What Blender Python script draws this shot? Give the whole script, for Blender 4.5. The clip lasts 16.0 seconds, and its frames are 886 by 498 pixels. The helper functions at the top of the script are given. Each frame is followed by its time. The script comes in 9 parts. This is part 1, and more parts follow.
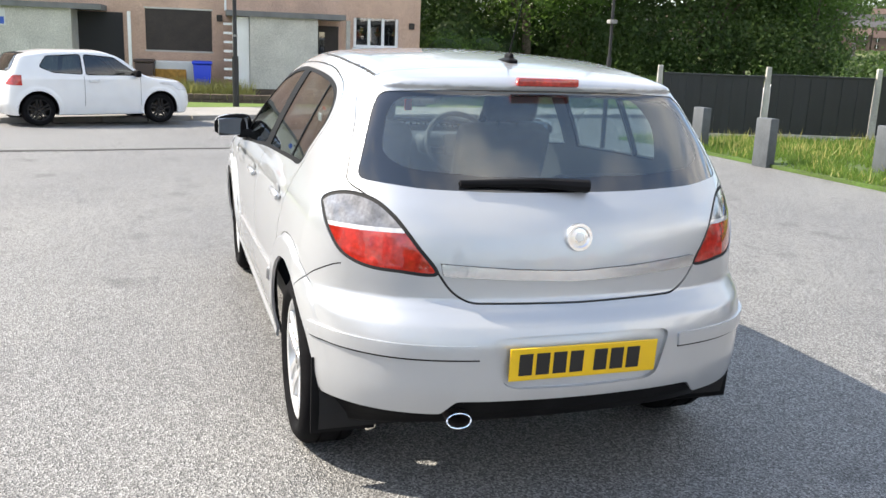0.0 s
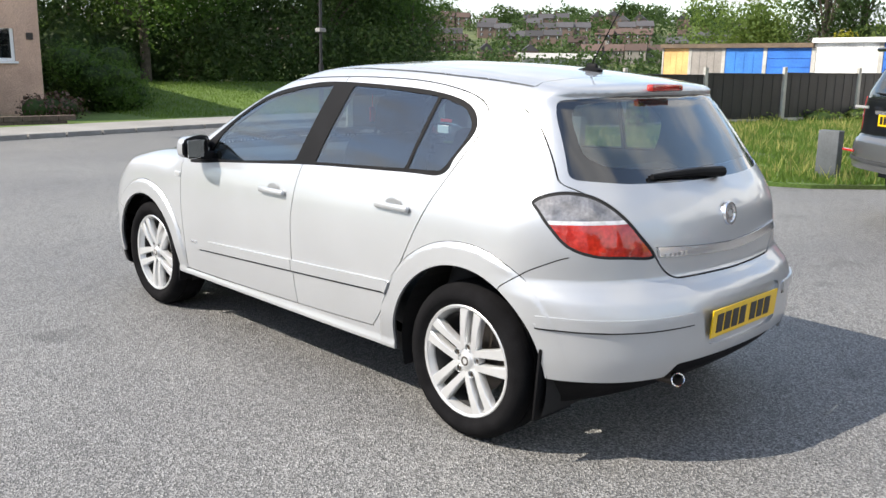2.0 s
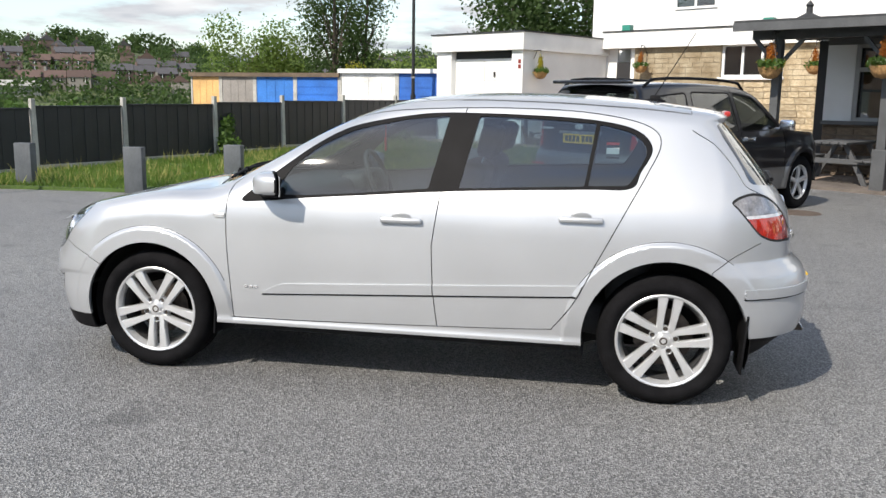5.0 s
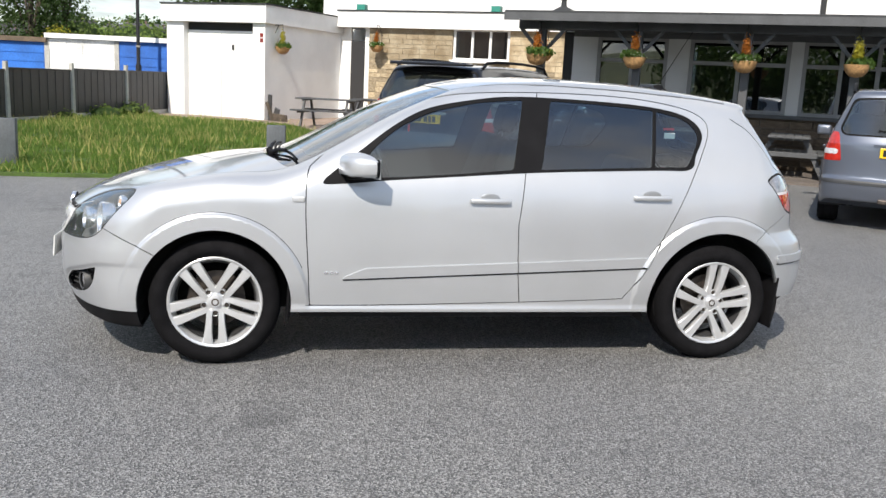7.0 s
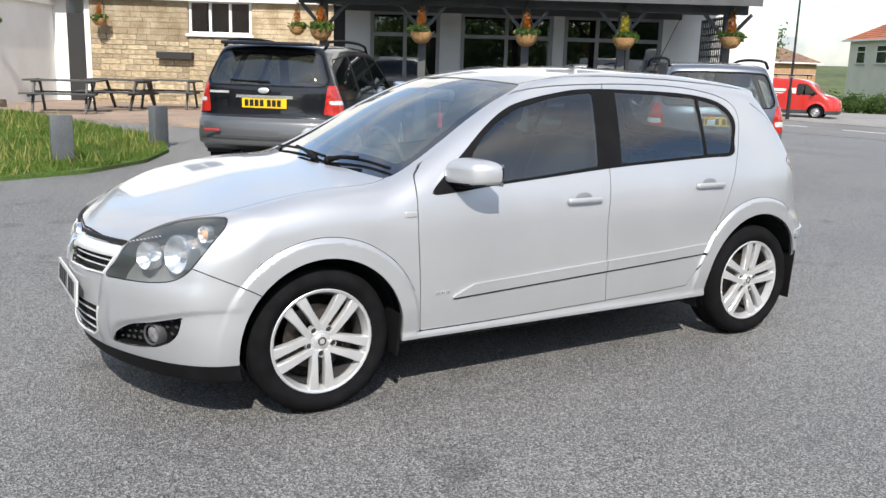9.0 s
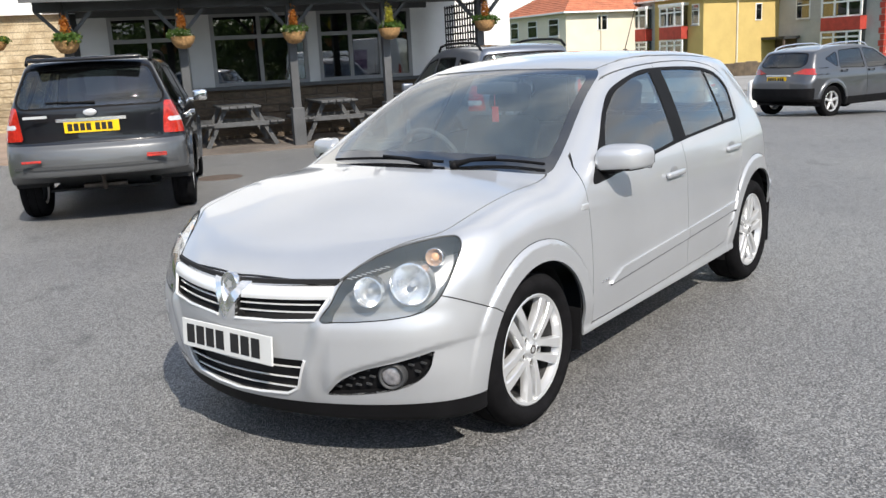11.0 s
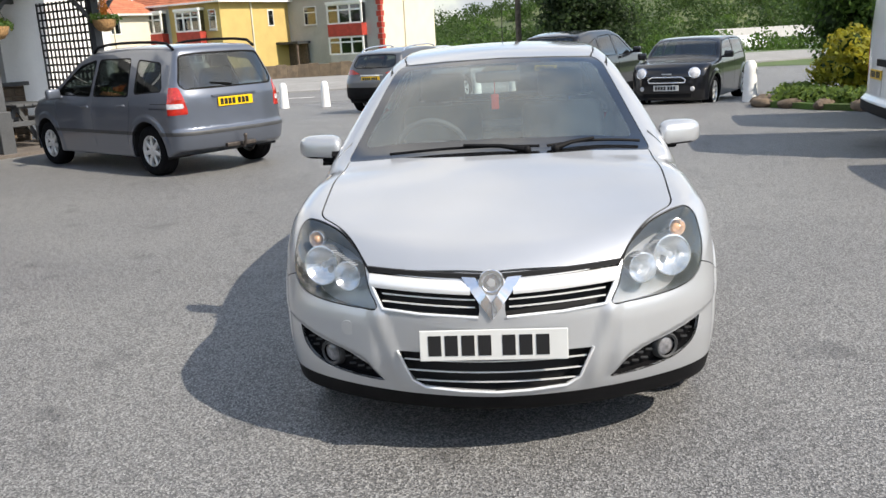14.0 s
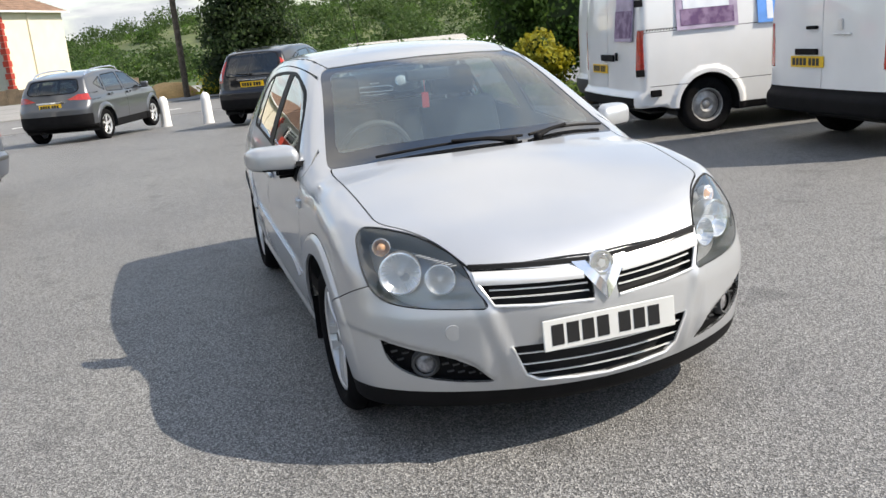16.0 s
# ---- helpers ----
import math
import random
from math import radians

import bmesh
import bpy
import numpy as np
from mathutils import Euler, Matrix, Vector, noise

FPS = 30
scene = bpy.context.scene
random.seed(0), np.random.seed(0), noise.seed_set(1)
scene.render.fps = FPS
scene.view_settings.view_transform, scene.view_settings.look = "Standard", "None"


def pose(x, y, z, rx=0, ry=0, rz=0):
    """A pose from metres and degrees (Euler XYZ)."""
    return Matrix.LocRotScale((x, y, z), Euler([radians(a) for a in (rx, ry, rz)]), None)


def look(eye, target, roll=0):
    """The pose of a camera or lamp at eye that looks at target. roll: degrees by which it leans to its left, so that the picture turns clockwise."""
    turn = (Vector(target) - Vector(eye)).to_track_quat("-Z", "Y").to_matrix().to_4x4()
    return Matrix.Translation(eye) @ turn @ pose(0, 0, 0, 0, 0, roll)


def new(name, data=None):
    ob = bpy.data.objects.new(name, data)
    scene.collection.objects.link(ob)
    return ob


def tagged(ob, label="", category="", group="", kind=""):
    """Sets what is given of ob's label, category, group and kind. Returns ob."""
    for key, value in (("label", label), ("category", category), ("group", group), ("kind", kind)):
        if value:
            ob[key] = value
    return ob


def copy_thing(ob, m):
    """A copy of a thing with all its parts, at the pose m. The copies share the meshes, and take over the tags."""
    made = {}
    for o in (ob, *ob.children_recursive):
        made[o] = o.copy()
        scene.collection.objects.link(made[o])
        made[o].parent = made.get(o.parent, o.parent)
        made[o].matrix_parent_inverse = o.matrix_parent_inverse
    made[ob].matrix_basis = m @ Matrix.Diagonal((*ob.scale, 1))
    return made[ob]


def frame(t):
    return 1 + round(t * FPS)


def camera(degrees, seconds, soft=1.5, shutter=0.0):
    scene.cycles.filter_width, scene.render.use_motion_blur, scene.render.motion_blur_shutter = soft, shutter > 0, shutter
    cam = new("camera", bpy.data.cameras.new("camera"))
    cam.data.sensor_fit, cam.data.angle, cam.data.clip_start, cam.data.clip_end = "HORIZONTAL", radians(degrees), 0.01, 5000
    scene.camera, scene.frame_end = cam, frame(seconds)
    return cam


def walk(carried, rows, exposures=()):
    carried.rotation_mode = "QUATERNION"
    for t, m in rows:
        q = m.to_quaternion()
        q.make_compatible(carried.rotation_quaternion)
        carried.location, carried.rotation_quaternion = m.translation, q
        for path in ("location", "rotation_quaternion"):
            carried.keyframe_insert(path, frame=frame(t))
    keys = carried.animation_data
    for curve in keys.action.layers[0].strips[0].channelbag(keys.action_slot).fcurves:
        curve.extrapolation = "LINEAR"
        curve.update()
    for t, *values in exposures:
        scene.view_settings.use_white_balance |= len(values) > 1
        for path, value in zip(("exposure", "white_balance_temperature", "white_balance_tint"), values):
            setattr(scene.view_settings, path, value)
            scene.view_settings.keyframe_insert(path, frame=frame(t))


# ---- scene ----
cam = camera(54.0, 16.0)

PATH = [
    (0, (-4.421, 1.262, 1.492), (-2.568, 0.663, 1.034), 2.2),
    (0.5, (-4.292, 1.783, 1.496), (-2.498, 0.993, 1.097), 0.7),
    (1, (-4.146, 2.256, 1.49), (-2.496, 1.2, 1.087), 1.5),
    (1.5, (-3.858, 2.677, 1.477), (-2.328, 1.458, 1.063), 1.2),
    (2, (-3.567, 3.159, 1.466), (-2.169, 1.792, 1.045), 0.9),
    (2.5, (-3.207, 3.503, 1.436), (-1.968, 1.984, 1.043), -0.2),
    (3, (-2.826, 3.901, 1.449), (-1.785, 2.234, 1.075), -0.6),
    (3.2, (-2.68, 4.058, 1.449), (-1.689, 2.36, 1.08), 0.1),
    (5.3, (-0.696, 5.055, 1.44), (-0.478, 3.101, 1.077), 1.0),
    (5.5, (-0.487, 5.113, 1.449), (-0.365, 3.155, 1.062), 1.2),
    (6, (0.003, 5.121, 1.419), (-0.039, 3.159, 1.034), 0.6),
    (6.5, (0.523, 5.103, 1.419), (0.289, 3.15, 1.054), 1.3),
    (7, (0.999, 5.056, 1.417), (0.631, 3.127, 1.043), 2.8),
    (7.5, (1.433, 4.878, 1.438), (0.923, 2.985, 1.044), 3.2),
    (8, (1.881, 4.663, 1.431), (1.197, 2.834, 0.999), 1.4),
    (8.5, (2.267, 4.353, 1.433), (1.397, 2.601, 1.016), 0.7),
    (8.7, (2.426, 4.237, 1.444), (1.502, 2.513, 1.028), 1.5),
    (10.8, (4.052, 2.731, 1.488), (2.543, 1.489, 1.062), -4.1),
    (11, (4.138, 2.591, 1.484), (2.597, 1.392, 1.052), -3.0),
    (11.5, (4.404, 2.204, 1.476), (2.732, 1.206, 1.021), -4.6),
    (12, (4.587, 1.819, 1.48), (2.825, 0.957, 1.091), -4.0),
    (12.5, (4.772, 1.396, 1.5), (2.937, 0.705, 1.106), -4.1),
    (13, (4.925, 0.982, 1.514), (3.056, 0.415, 1.082), -3.2),
    (13.5, (4.968, 0.563, 1.535), (3.072, 0.145, 1.056), -2.6),
    (14, (5.044, 0.129, 1.539), (3.112, -0.064, 1.061), -3.2),
    (14.5, (5.009, -0.279, 1.531), (3.075, -0.326, 1.022), -2.9),
    (15, (4.937, -0.697, 1.541), (3.005, -0.532, 1.049), -2.2),
    (15.5, (4.878, -1.083, 1.55), (2.981, -0.702, 1.041), -3.1),
    (16, (4.77, -1.398, 1.544), (2.92, -0.823, 1.049), -5.3),
]
walk(cam, [(t, look(eye, target, roll)) for t, eye, target, roll in PATH], [(0, 1.46, 7200, 10), (1.5, 1.16, 7100, 10), (3, .86, 6900, 10), (5.5, .64, 6900, 10), (8.5, .74, 6820, 10), (11, .72, 6850, 10), (16, .88, 7200, 10)])


# ---- light ----
SUN = Vector((.50, .93, 1.02)).normalized()
world = bpy.data.worlds.new("world")
scene.world = world
world.use_nodes = True
wn = world.node_tree.nodes
wl = world.node_tree.links
sky = wn.new("ShaderNodeTexSky")
sky.sky_type = 'NISHITA'
sky.sun_disc = False
sky.sun_elevation = math.asin(SUN.z)
sky.sun_rotation = math.atan2(SUN.x, SUN.y)
sky.air_density, sky.dust_density, sky.ozone_density = 1.0, 0.35, 1.0
# broken cloud over the blue
geo = wn.new("ShaderNodeTexCoord")
sep = wn.new("ShaderNodeSeparateXYZ")
wl.new(geo.outputs["Generated"], sep.inputs[0])
flat = wn.new("ShaderNodeVectorMath")
flat.operation = 'DIVIDE'
wl.new(geo.outputs["Generated"], flat.inputs[0])
zc = wn.new("ShaderNodeMath")
zc.operation = 'MAXIMUM'
wl.new(sep.outputs["Z"], zc.inputs[0])
zc.inputs[1].default_value = 0.04
za = wn.new("ShaderNodeMath")
za.operation = 'ADD'
wl.new(zc.outputs[0], za.inputs[0])
za.inputs[1].default_value = 0.12
wl.new(za.outputs[0], flat.inputs[1])
cl = wn.new("ShaderNodeTexNoise")
cl.inputs["Scale"].default_value = 1.5
cl.inputs["Detail"].default_value = 8
cl.inputs["Roughness"].default_value = 0.55
wl.new(flat.outputs[0], cl.inputs["Vector"])
cr = wn.new("ShaderNodeValToRGB")
cr.color_ramp.elements[0].position = 0.44
cr.color_ramp.elements[1].position = 0.59
wl.new(cl.outputs["Fac"], cr.inputs[0])
mx = wn.new("ShaderNodeMix")
mx.data_type = 'RGBA'
wl.new(cr.outputs[0], mx.inputs["Factor"])
wl.new(sky.outputs[0], mx.inputs["A"])
shade = wn.new("ShaderNodeTexNoise")
shade.inputs["Scale"].default_value = 2.2
shade.inputs["Detail"].default_value = 5
wl.new(flat.outputs[0], shade.inputs["Vector"])
sr = wn.new("ShaderNodeValToRGB")
sr.color_ramp.elements[0].position, sr.color_ramp.elements[0].color = 0.3, (2.3, 2.5, 2.9, 1)
sr.color_ramp.elements[1].position, sr.color_ramp.elements[1].color = 0.7, (5.0, 5.1, 5.3, 1)
wl.new(shade.outputs["Fac"], sr.inputs[0])
wl.new(sr.outputs[0], mx.inputs["B"])
bg = wn["Background"]
# paler, bluer air towards the horizon
hz = wn.new("ShaderNodeMapRange")
hz.inputs["From Min"].default_value, hz.inputs["From Max"].default_value = 0.0, 0.14
hz.inputs["To Min"].default_value, hz.inputs["To Max"].default_value = 0.72, 0.0
wl.new(sep.outputs["Z"], hz.inputs["Value"])
hm = wn.new("ShaderNodeMix")
hm.data_type = 'RGBA'
wl.new(hz.outputs[0], hm.inputs["Factor"])
wl.new(mx.outputs["Result"], hm.inputs["A"])
hm.inputs["B"].default_value = (1.70, 2.05, 2.55, 1)
wl.new(hm.outputs["Result"], bg.inputs[0])
bg.inputs[1].default_value = 0.15
sun = new("sun", bpy.data.lights.new("sun", "SUN"))
sun.data.energy = 3.7
sun.data.angle = radians(0.53)
sun.data.color = (1.0, 0.95, 0.88)
sun.matrix_world = look(SUN * 60, (0, 0, 0))


# ---- materials ----
def mat(name, col, rough=0.5, metal=0.0, var=0.0, scale=8.0, fine=0.0, fine_scale=120.0, bump=0.0, coat=0.0, col2=None, spec=0.5, rvar=0.0, spread=(0.35, 0.7), rnd=0.0, island=0.0, sheen=0.0):
    """A painted or natural surface: its colour drifts over `scale` and again over `fine_scale`, with a relief of the fine grain."""
    m = bpy.data.materials.new(name)
    m.use_nodes = True
    n, l = m.node_tree.nodes, m.node_tree.links
    b = n["Principled BSDF"]
    b.inputs["Base Color"].default_value = (*col, 1)
    b.inputs["Roughness"].default_value = rough
    b.inputs["Metallic"].default_value = metal
    b.inputs["Coat Weight"].default_value = coat
    b.inputs["Coat Roughness"].default_value = 0.03
    b.inputs["Specular IOR Level"].default_value = spec
    if not (var or fine or bump or col2 or rnd or island):
        return m
    tc = n.new("ShaderNodeTexCoord")
    last = None
    big = n.new("ShaderNodeTexNoise")
    big.inputs["Scale"].default_value = scale
    big.inputs["Detail"].default_value = 6
    l.new(tc.outputs["Object"], big.inputs["Vector"])
    rp = n.new("ShaderNodeValToRGB")
    rp.color_ramp.elements[0].position, rp.color_ramp.elements[1].position = spread
    lo = col2 if col2 else tuple(c * (1 - var) for c in col)
    hi = col if col2 else tuple(min(1, c * (1 + var * 0.7)) for c in col)
    rp.color_ramp.elements[0].color, rp.color_ramp.elements[1].color = (*lo, 1), (*hi, 1)
    l.new(big.outputs["Fac"], rp.inputs[0])
    last = rp.outputs[0]
    sm = n.new("ShaderNodeTexNoise")
    sm.inputs["Scale"].default_value = fine_scale
    sm.inputs["Detail"].default_value = 3
    l.new(tc.outputs["Object"], sm.inputs["Vector"])
    if fine:
        mr = n.new("ShaderNodeMapRange")
        mr.inputs["From Min"].default_value, mr.inputs["From Max"].default_value = 0.3, 0.7
        mr.inputs["To Min"].default_value, mr.inputs["To Max"].default_value = 1 - fine, 1 + fine
        l.new(sm.outputs["Fac"], mr.inputs["Value"])
        mul = n.new("ShaderNodeMix")
        mul.data_type, mul.blend_type = 'RGBA', 'MULTIPLY'
        mul.inputs["Factor"].default_value = 1
        l.new(last, mul.inputs["A"])
        l.new(mr.outputs[0], mul.inputs["B"])
        last = mul.outputs["Result"]
    if rnd or island:
        src = n.new("ShaderNodeNewGeometry" if island else "ShaderNodeObjectInfo")
        mr = n.new("ShaderNodeMapRange")
        k = island or rnd
        mr.inputs["To Min"].default_value, mr.inputs["To Max"].default_value = 1 - k, 1 + k
        l.new(src.outputs["Random Per Island" if island else "Random"], mr.inputs["Value"])
        mul = n.new("ShaderNodeMix")
        mul.data_type, mul.blend_type = 'RGBA', 'MULTIPLY'
        mul.inputs["Factor"].default_value = 1
        l.new(last, mul.inputs["A"])
        l.new(mr.outputs[0], mul.inputs["B"])
        last = mul.outputs["Result"]
    l.new(last, b.inputs["Base Color"])
    if rvar:
        mr = n.new("ShaderNodeMapRange")
        mr.inputs["To Min"].default_value, mr.inputs["To Max"].default_value = rough - rvar, rough + rvar
        l.new(big.outputs["Fac"], mr.inputs["Value"])
        l.new(mr.outputs[0], b.inputs["Roughness"])
    if bump:
        bp = n.new("ShaderNodeBump")
        bp.inputs["Strength"].default_value = 1.0
        bp.inputs["Distance"].default_value = bump
        l.new(sm.outputs["Fac"], bp.inputs["Height"])
        l.new(bp.outputs[0], b.inputs["Normal"])
    return m


def glass_mat(name, tint, gloss=0.0, dust_haze=0.0):
    """Thin tinted pane under a pale film, dust and painted sky haze in one: what lies behind shows through, the sky
    mirrors in it more towards grazing angles.
    """
    m = bpy.data.materials.new(name)
    m.use_nodes = True
    n, l = m.node_tree.nodes, m.node_tree.links
    for x in list(n):
        n.remove(x)
    out = n.new("ShaderNodeOutputMaterial")
    tr = n.new("ShaderNodeBsdfTransparent")
    tr.inputs[0].default_value = (*tint, 1)
    gl = n.new("ShaderNodeBsdfGlossy")
    gl.inputs["Roughness"].default_value = 0.015
    gl.inputs["Color"].default_value = (1, 1, 1, 1)
    f0 = .065 + .10 * gloss
    lw = n.new("ShaderNodeLayerWeight")
    lw.inputs["Blend"].default_value = 0.5
    p5 = n.new("ShaderNodeMath")
    p5.operation = 'POWER'
    l.new(lw.outputs["Facing"], p5.inputs[0])
    p5.inputs[1].default_value = 4.0
    fr = n.new("ShaderNodeMath")
    fr.operation = 'MULTIPLY_ADD'
    l.new(p5.outputs[0], fr.inputs[0])
    fr.inputs[1].default_value = 1 - f0
    fr.inputs[2].default_value = f0
    # bluish diffuse film: the hazy sky reflection put into colour
    df = n.new("ShaderNodeBsdfDiffuse")
    df.inputs[0].default_value = (.50, .60, .61, 1)
    film = n.new("ShaderNodeMixShader")
    tc = n.new("ShaderNodeTexCoord")
    nz = n.new("ShaderNodeTexNoise")
    nz.inputs["Scale"].default_value = 3.0
    nz.inputs["Detail"].default_value = 6
    l.new(tc.outputs["Object"], nz.inputs["Vector"])
    mr = n.new("ShaderNodeMapRange")
    mr.inputs["From Min"].default_value, mr.inputs["From Max"].default_value = 0.3, 0.7
    mr.inputs["To Min"].default_value, mr.inputs["To Max"].default_value = dust_haze * .6, dust_haze * 1.4
    l.new(nz.outputs["Fac"], mr.inputs["Value"])
    l.new(mr.outputs[0], film.inputs[0])
    l.new(tr.outputs[0], film.inputs[1])
    l.new(df.outputs[0], film.inputs[2])
    mix = n.new("ShaderNodeMixShader")
    l.new(fr.outputs[0], mix.inputs[0])
    l.new(film.outputs[0], mix.inputs[1])
    l.new(gl.outputs[0], mix.inputs[2])
    l.new(mix.outputs[0], out.inputs[0])
    return m


def car_paint(name, col, metal=0.35, rough=0.32, flake=0.04):
    """Clear-coated paint with a faint metallic grain and road dust."""
    m = mat(name, col, rough=rough, metal=metal, var=0.04, scale=2.5, fine=flake, fine_scale=900, coat=1.0, rvar=0.04)
    m.node_tree.nodes["Principled BSDF"].inputs["Coat Roughness"].default_value = 0.035
    return m


SILVER = car_paint("silver_paint", (.49, .505, .525), metal=.52, rough=.38)
BLACK_TRIM = mat("black_trim_plastic", (.009, .009, .010), rough=.55, spec=.08, var=.2, fine=.1, fine_scale=400, bump=.0002)
GREY_PLASTIC = mat("grey_plastic", (.045, .047, .05), rough=.55, var=.15, fine=.12, fine_scale=500, bump=.0003)
SHUT = mat("shut_gap_black", (.008, .008, .009), rough=.8)
RUBBER = mat("tyre_rubber", (.009, .009, .010), rough=.9, spec=.06, var=.25, scale=14, fine=.15, fine_scale=200, bump=.0006)
ALLOY = mat("alloy_silver", (.68, .69, .70), rough=.32, metal=.6, var=.06, scale=12, coat=.4)
DARK_METAL = mat("dark_brake_metal", (.10, .085, .075), rough=.5, metal=.7, var=.4, scale=20)
SATIN = mat("satin_chrome", (.80, .81, .83), rough=.22, metal=.9)
BRIGHT = mat("bright_trim", (.82, .83, .84), rough=.25, metal=.35, coat=.5)
REFLECTOR = mat("lamp_reflector", (.90, .91, .92), rough=.24, metal=.9)
MIRROR = mat("mirror_glass", (.55, .58, .60), rough=.03, metal=1.0)
BARREL = mat("dark_wheel_barrel", (.05, .05, .052), rough=.6, metal=.4, var=.2)
CHROME_SOFT = mat("bright_chrome", (.84, .85, .87), rough=.12, metal=.85)
CHROME = mat("chrome", (.85, .86, .88), rough=.06, metal=1.0)
GLASS = glass_mat("car_glass", (.82, .89, .88), gloss=.45, dust_haze=.018)
GLASS_SIDE = glass_mat("green_tinted_door_glass", (.42, .52, .55), gloss=.60, dust_haze=.003)
GLASS_DARK = glass_mat("privacy_glass", (.24, .28, .28), gloss=.25, dust_haze=.008)
# strongest film here, lightening the screen like hazy reflected sky
GLASS_FRONT = glass_mat("screen_glass", (.68, .76, .76), gloss=.5, dust_haze=.088)
GLASS_REAR = glass_mat("rear_screen_glass", (.74, .83, .81), gloss=.6, dust_haze=.05)
FRIT = mat("black_glass_border", (.012, .013, .015), rough=.06, spec=.8, var=.1, coat=1.0)
LENS = glass_mat("clear_lens", (.94, .95, .96), dust_haze=.05)
LENS_RED = mat("red_lens", (0.446, 0.0252, 0.0158), rough=.1, coat=1, var=.3, scale=22, fine=.25, fine_scale=70)
LENS_AMBER = mat("amber_lens", (.72, .38, .18), rough=.15, coat=1)
LENS_SMOKE = mat("smoked_lens", (.22, .22, .235), rough=.1, coat=1, var=.45, scale=16, fine=.2, fine_scale=80)
LENS_WHITE = mat("white_lens", (.62, .62, .64), rough=.12, coat=1, var=.25, scale=40)
CLOTH_DARK = mat("dark_seat_cloth", (.034, .035, .038), rough=.9, var=.2, fine=.25, fine_scale=300, bump=.0006)
DASH = mat("dash_plastic", (.058, .060, .064), rough=.6, fine=.15, fine_scale=300, bump=.0004)
PLATE_YELLOW = mat("yellow_number_plate", (.80, .50, .008), rough=.3, var=.04, coat=.3)
PLATE_WHITE = mat("white_number_plate", (.62, .63, .62), rough=.35, var=.04, coat=.3)
PLATE_BAR = mat("plate_bar_black", (.012, .012, .013), rough=.35)
RED_TAG = mat("red_air_freshener", (.65, .04, .03), rough=.6)
WHITE_PAPER = mat("white_paper", (.8, .8, .78), rough=.8)


def asphalt_mat():
    """Sun-bleached tarmac: pale and dark chippings in black binder, with patches of wear, oil and dust."""
    m = bpy.data.materials.new("worn_tarmac")
    m.use_nodes = True
    n, l = m.node_tree.nodes, m.node_tree.links
    b = n["Principled BSDF"]
    b.inputs["Roughness"].default_value = 0.58
    b.inputs["Specular IOR Level"].default_value = 0.6
    tc = n.new("ShaderNodeTexCoord")

    def noise_tex(scale, detail, lo, hi, c0, c1):
        t = n.new("ShaderNodeTexNoise")
        t.inputs["Scale"].default_value = scale
        t.inputs["Detail"].default_value = detail
        l.new(tc.outputs["Object"], t.inputs["Vector"])
        r = n.new("ShaderNodeValToRGB")
        r.color_ramp.elements[0].position, r.color_ramp.elements[1].position = lo, hi
        r.color_ramp.elements[0].color, r.color_ramp.elements[1].color = (*c0, 1), (*c1, 1)
        l.new(t.outputs["Fac"], r.inputs[0])
        return r.outputs[0], t.outputs["Fac"]
    v = n.new("ShaderNodeTexVoronoi")
    v.inputs["Scale"].default_value = 150
    l.new(tc.outputs["Object"], v.inputs["Vector"])
    cr = n.new("ShaderNodeValToRGB")
    e = cr.color_ramp.elements
    e[0].position, e[0].color = 0.0, (.046, .046, .048, 1)
    e[1].position, e[1].color = 1.0, (.345, .345, .34, 1)
    mid = e.new(.5)
    mid.color = (.146, .146, .146, 1)
    sep = n.new("ShaderNodeSeparateColor")
    l.new(v.outputs["Color"], sep.inputs[0])
    l.new(sep.outputs[0], cr.inputs[0])
    big, _ = noise_tex(.35, 6, .32, .68, (.84, .84, .85), (1.12, 1.12, 1.10))
    fine, _ = noise_tex(95, 3, .30, .70, (.62, .62, .63), (1.30, 1.30, 1.29))
    spots, _ = noise_tex(2.3, 8, .28, .40, (.62, .62, .63), (1, 1, 1))
    last = cr.outputs[0]
    for q in (big, fine, spots):
        mul = n.new("ShaderNodeMix")
        mul.data_type, mul.blend_type = 'RGBA', 'MULTIPLY'
        mul.inputs["Factor"].default_value = 1
        l.new(last, mul.inputs["A"])
        l.new(q, mul.inputs["B"])
        last = mul.outputs["Result"]
    l.new(last, b.inputs["Base Color"])
    bp = n.new("ShaderNodeBump")
    bp.inputs["Distance"].default_value = 0.006
    bp.inputs["Strength"].default_value = 0.8
    l.new(v.outputs["Distance"], bp.inputs["Height"])
    l.new(bp.outputs[0], b.inputs["Normal"])
    return m


def leaf_mat(name, col, col2, rough=.55):
    """Leaves that let some light through, each a little different."""
    m = mat(name, col, rough=rough, island=.35, col2=col2, scale=.6, spec=.25)
    b = m.node_tree.nodes["Principled BSDF"]
    tl = m.node_tree.nodes.new("ShaderNodeBsdfTranslucent")
    tl.inputs[0].default_value = (*[min(1, c * 1.6) for c in col], 1)
    mx = m.node_tree.nodes.new("ShaderNodeMixShader")
    mx.inputs[0].default_value = .42
    out = m.node_tree.nodes["Material Output"]
    m.node_tree.links.new(b.outputs[0], mx.inputs[1])
    m.node_tree.links.new(tl.outputs[0], mx.inputs[2])
    m.node_tree.links.new(mx.outputs[0], out.inputs[0])
    return m


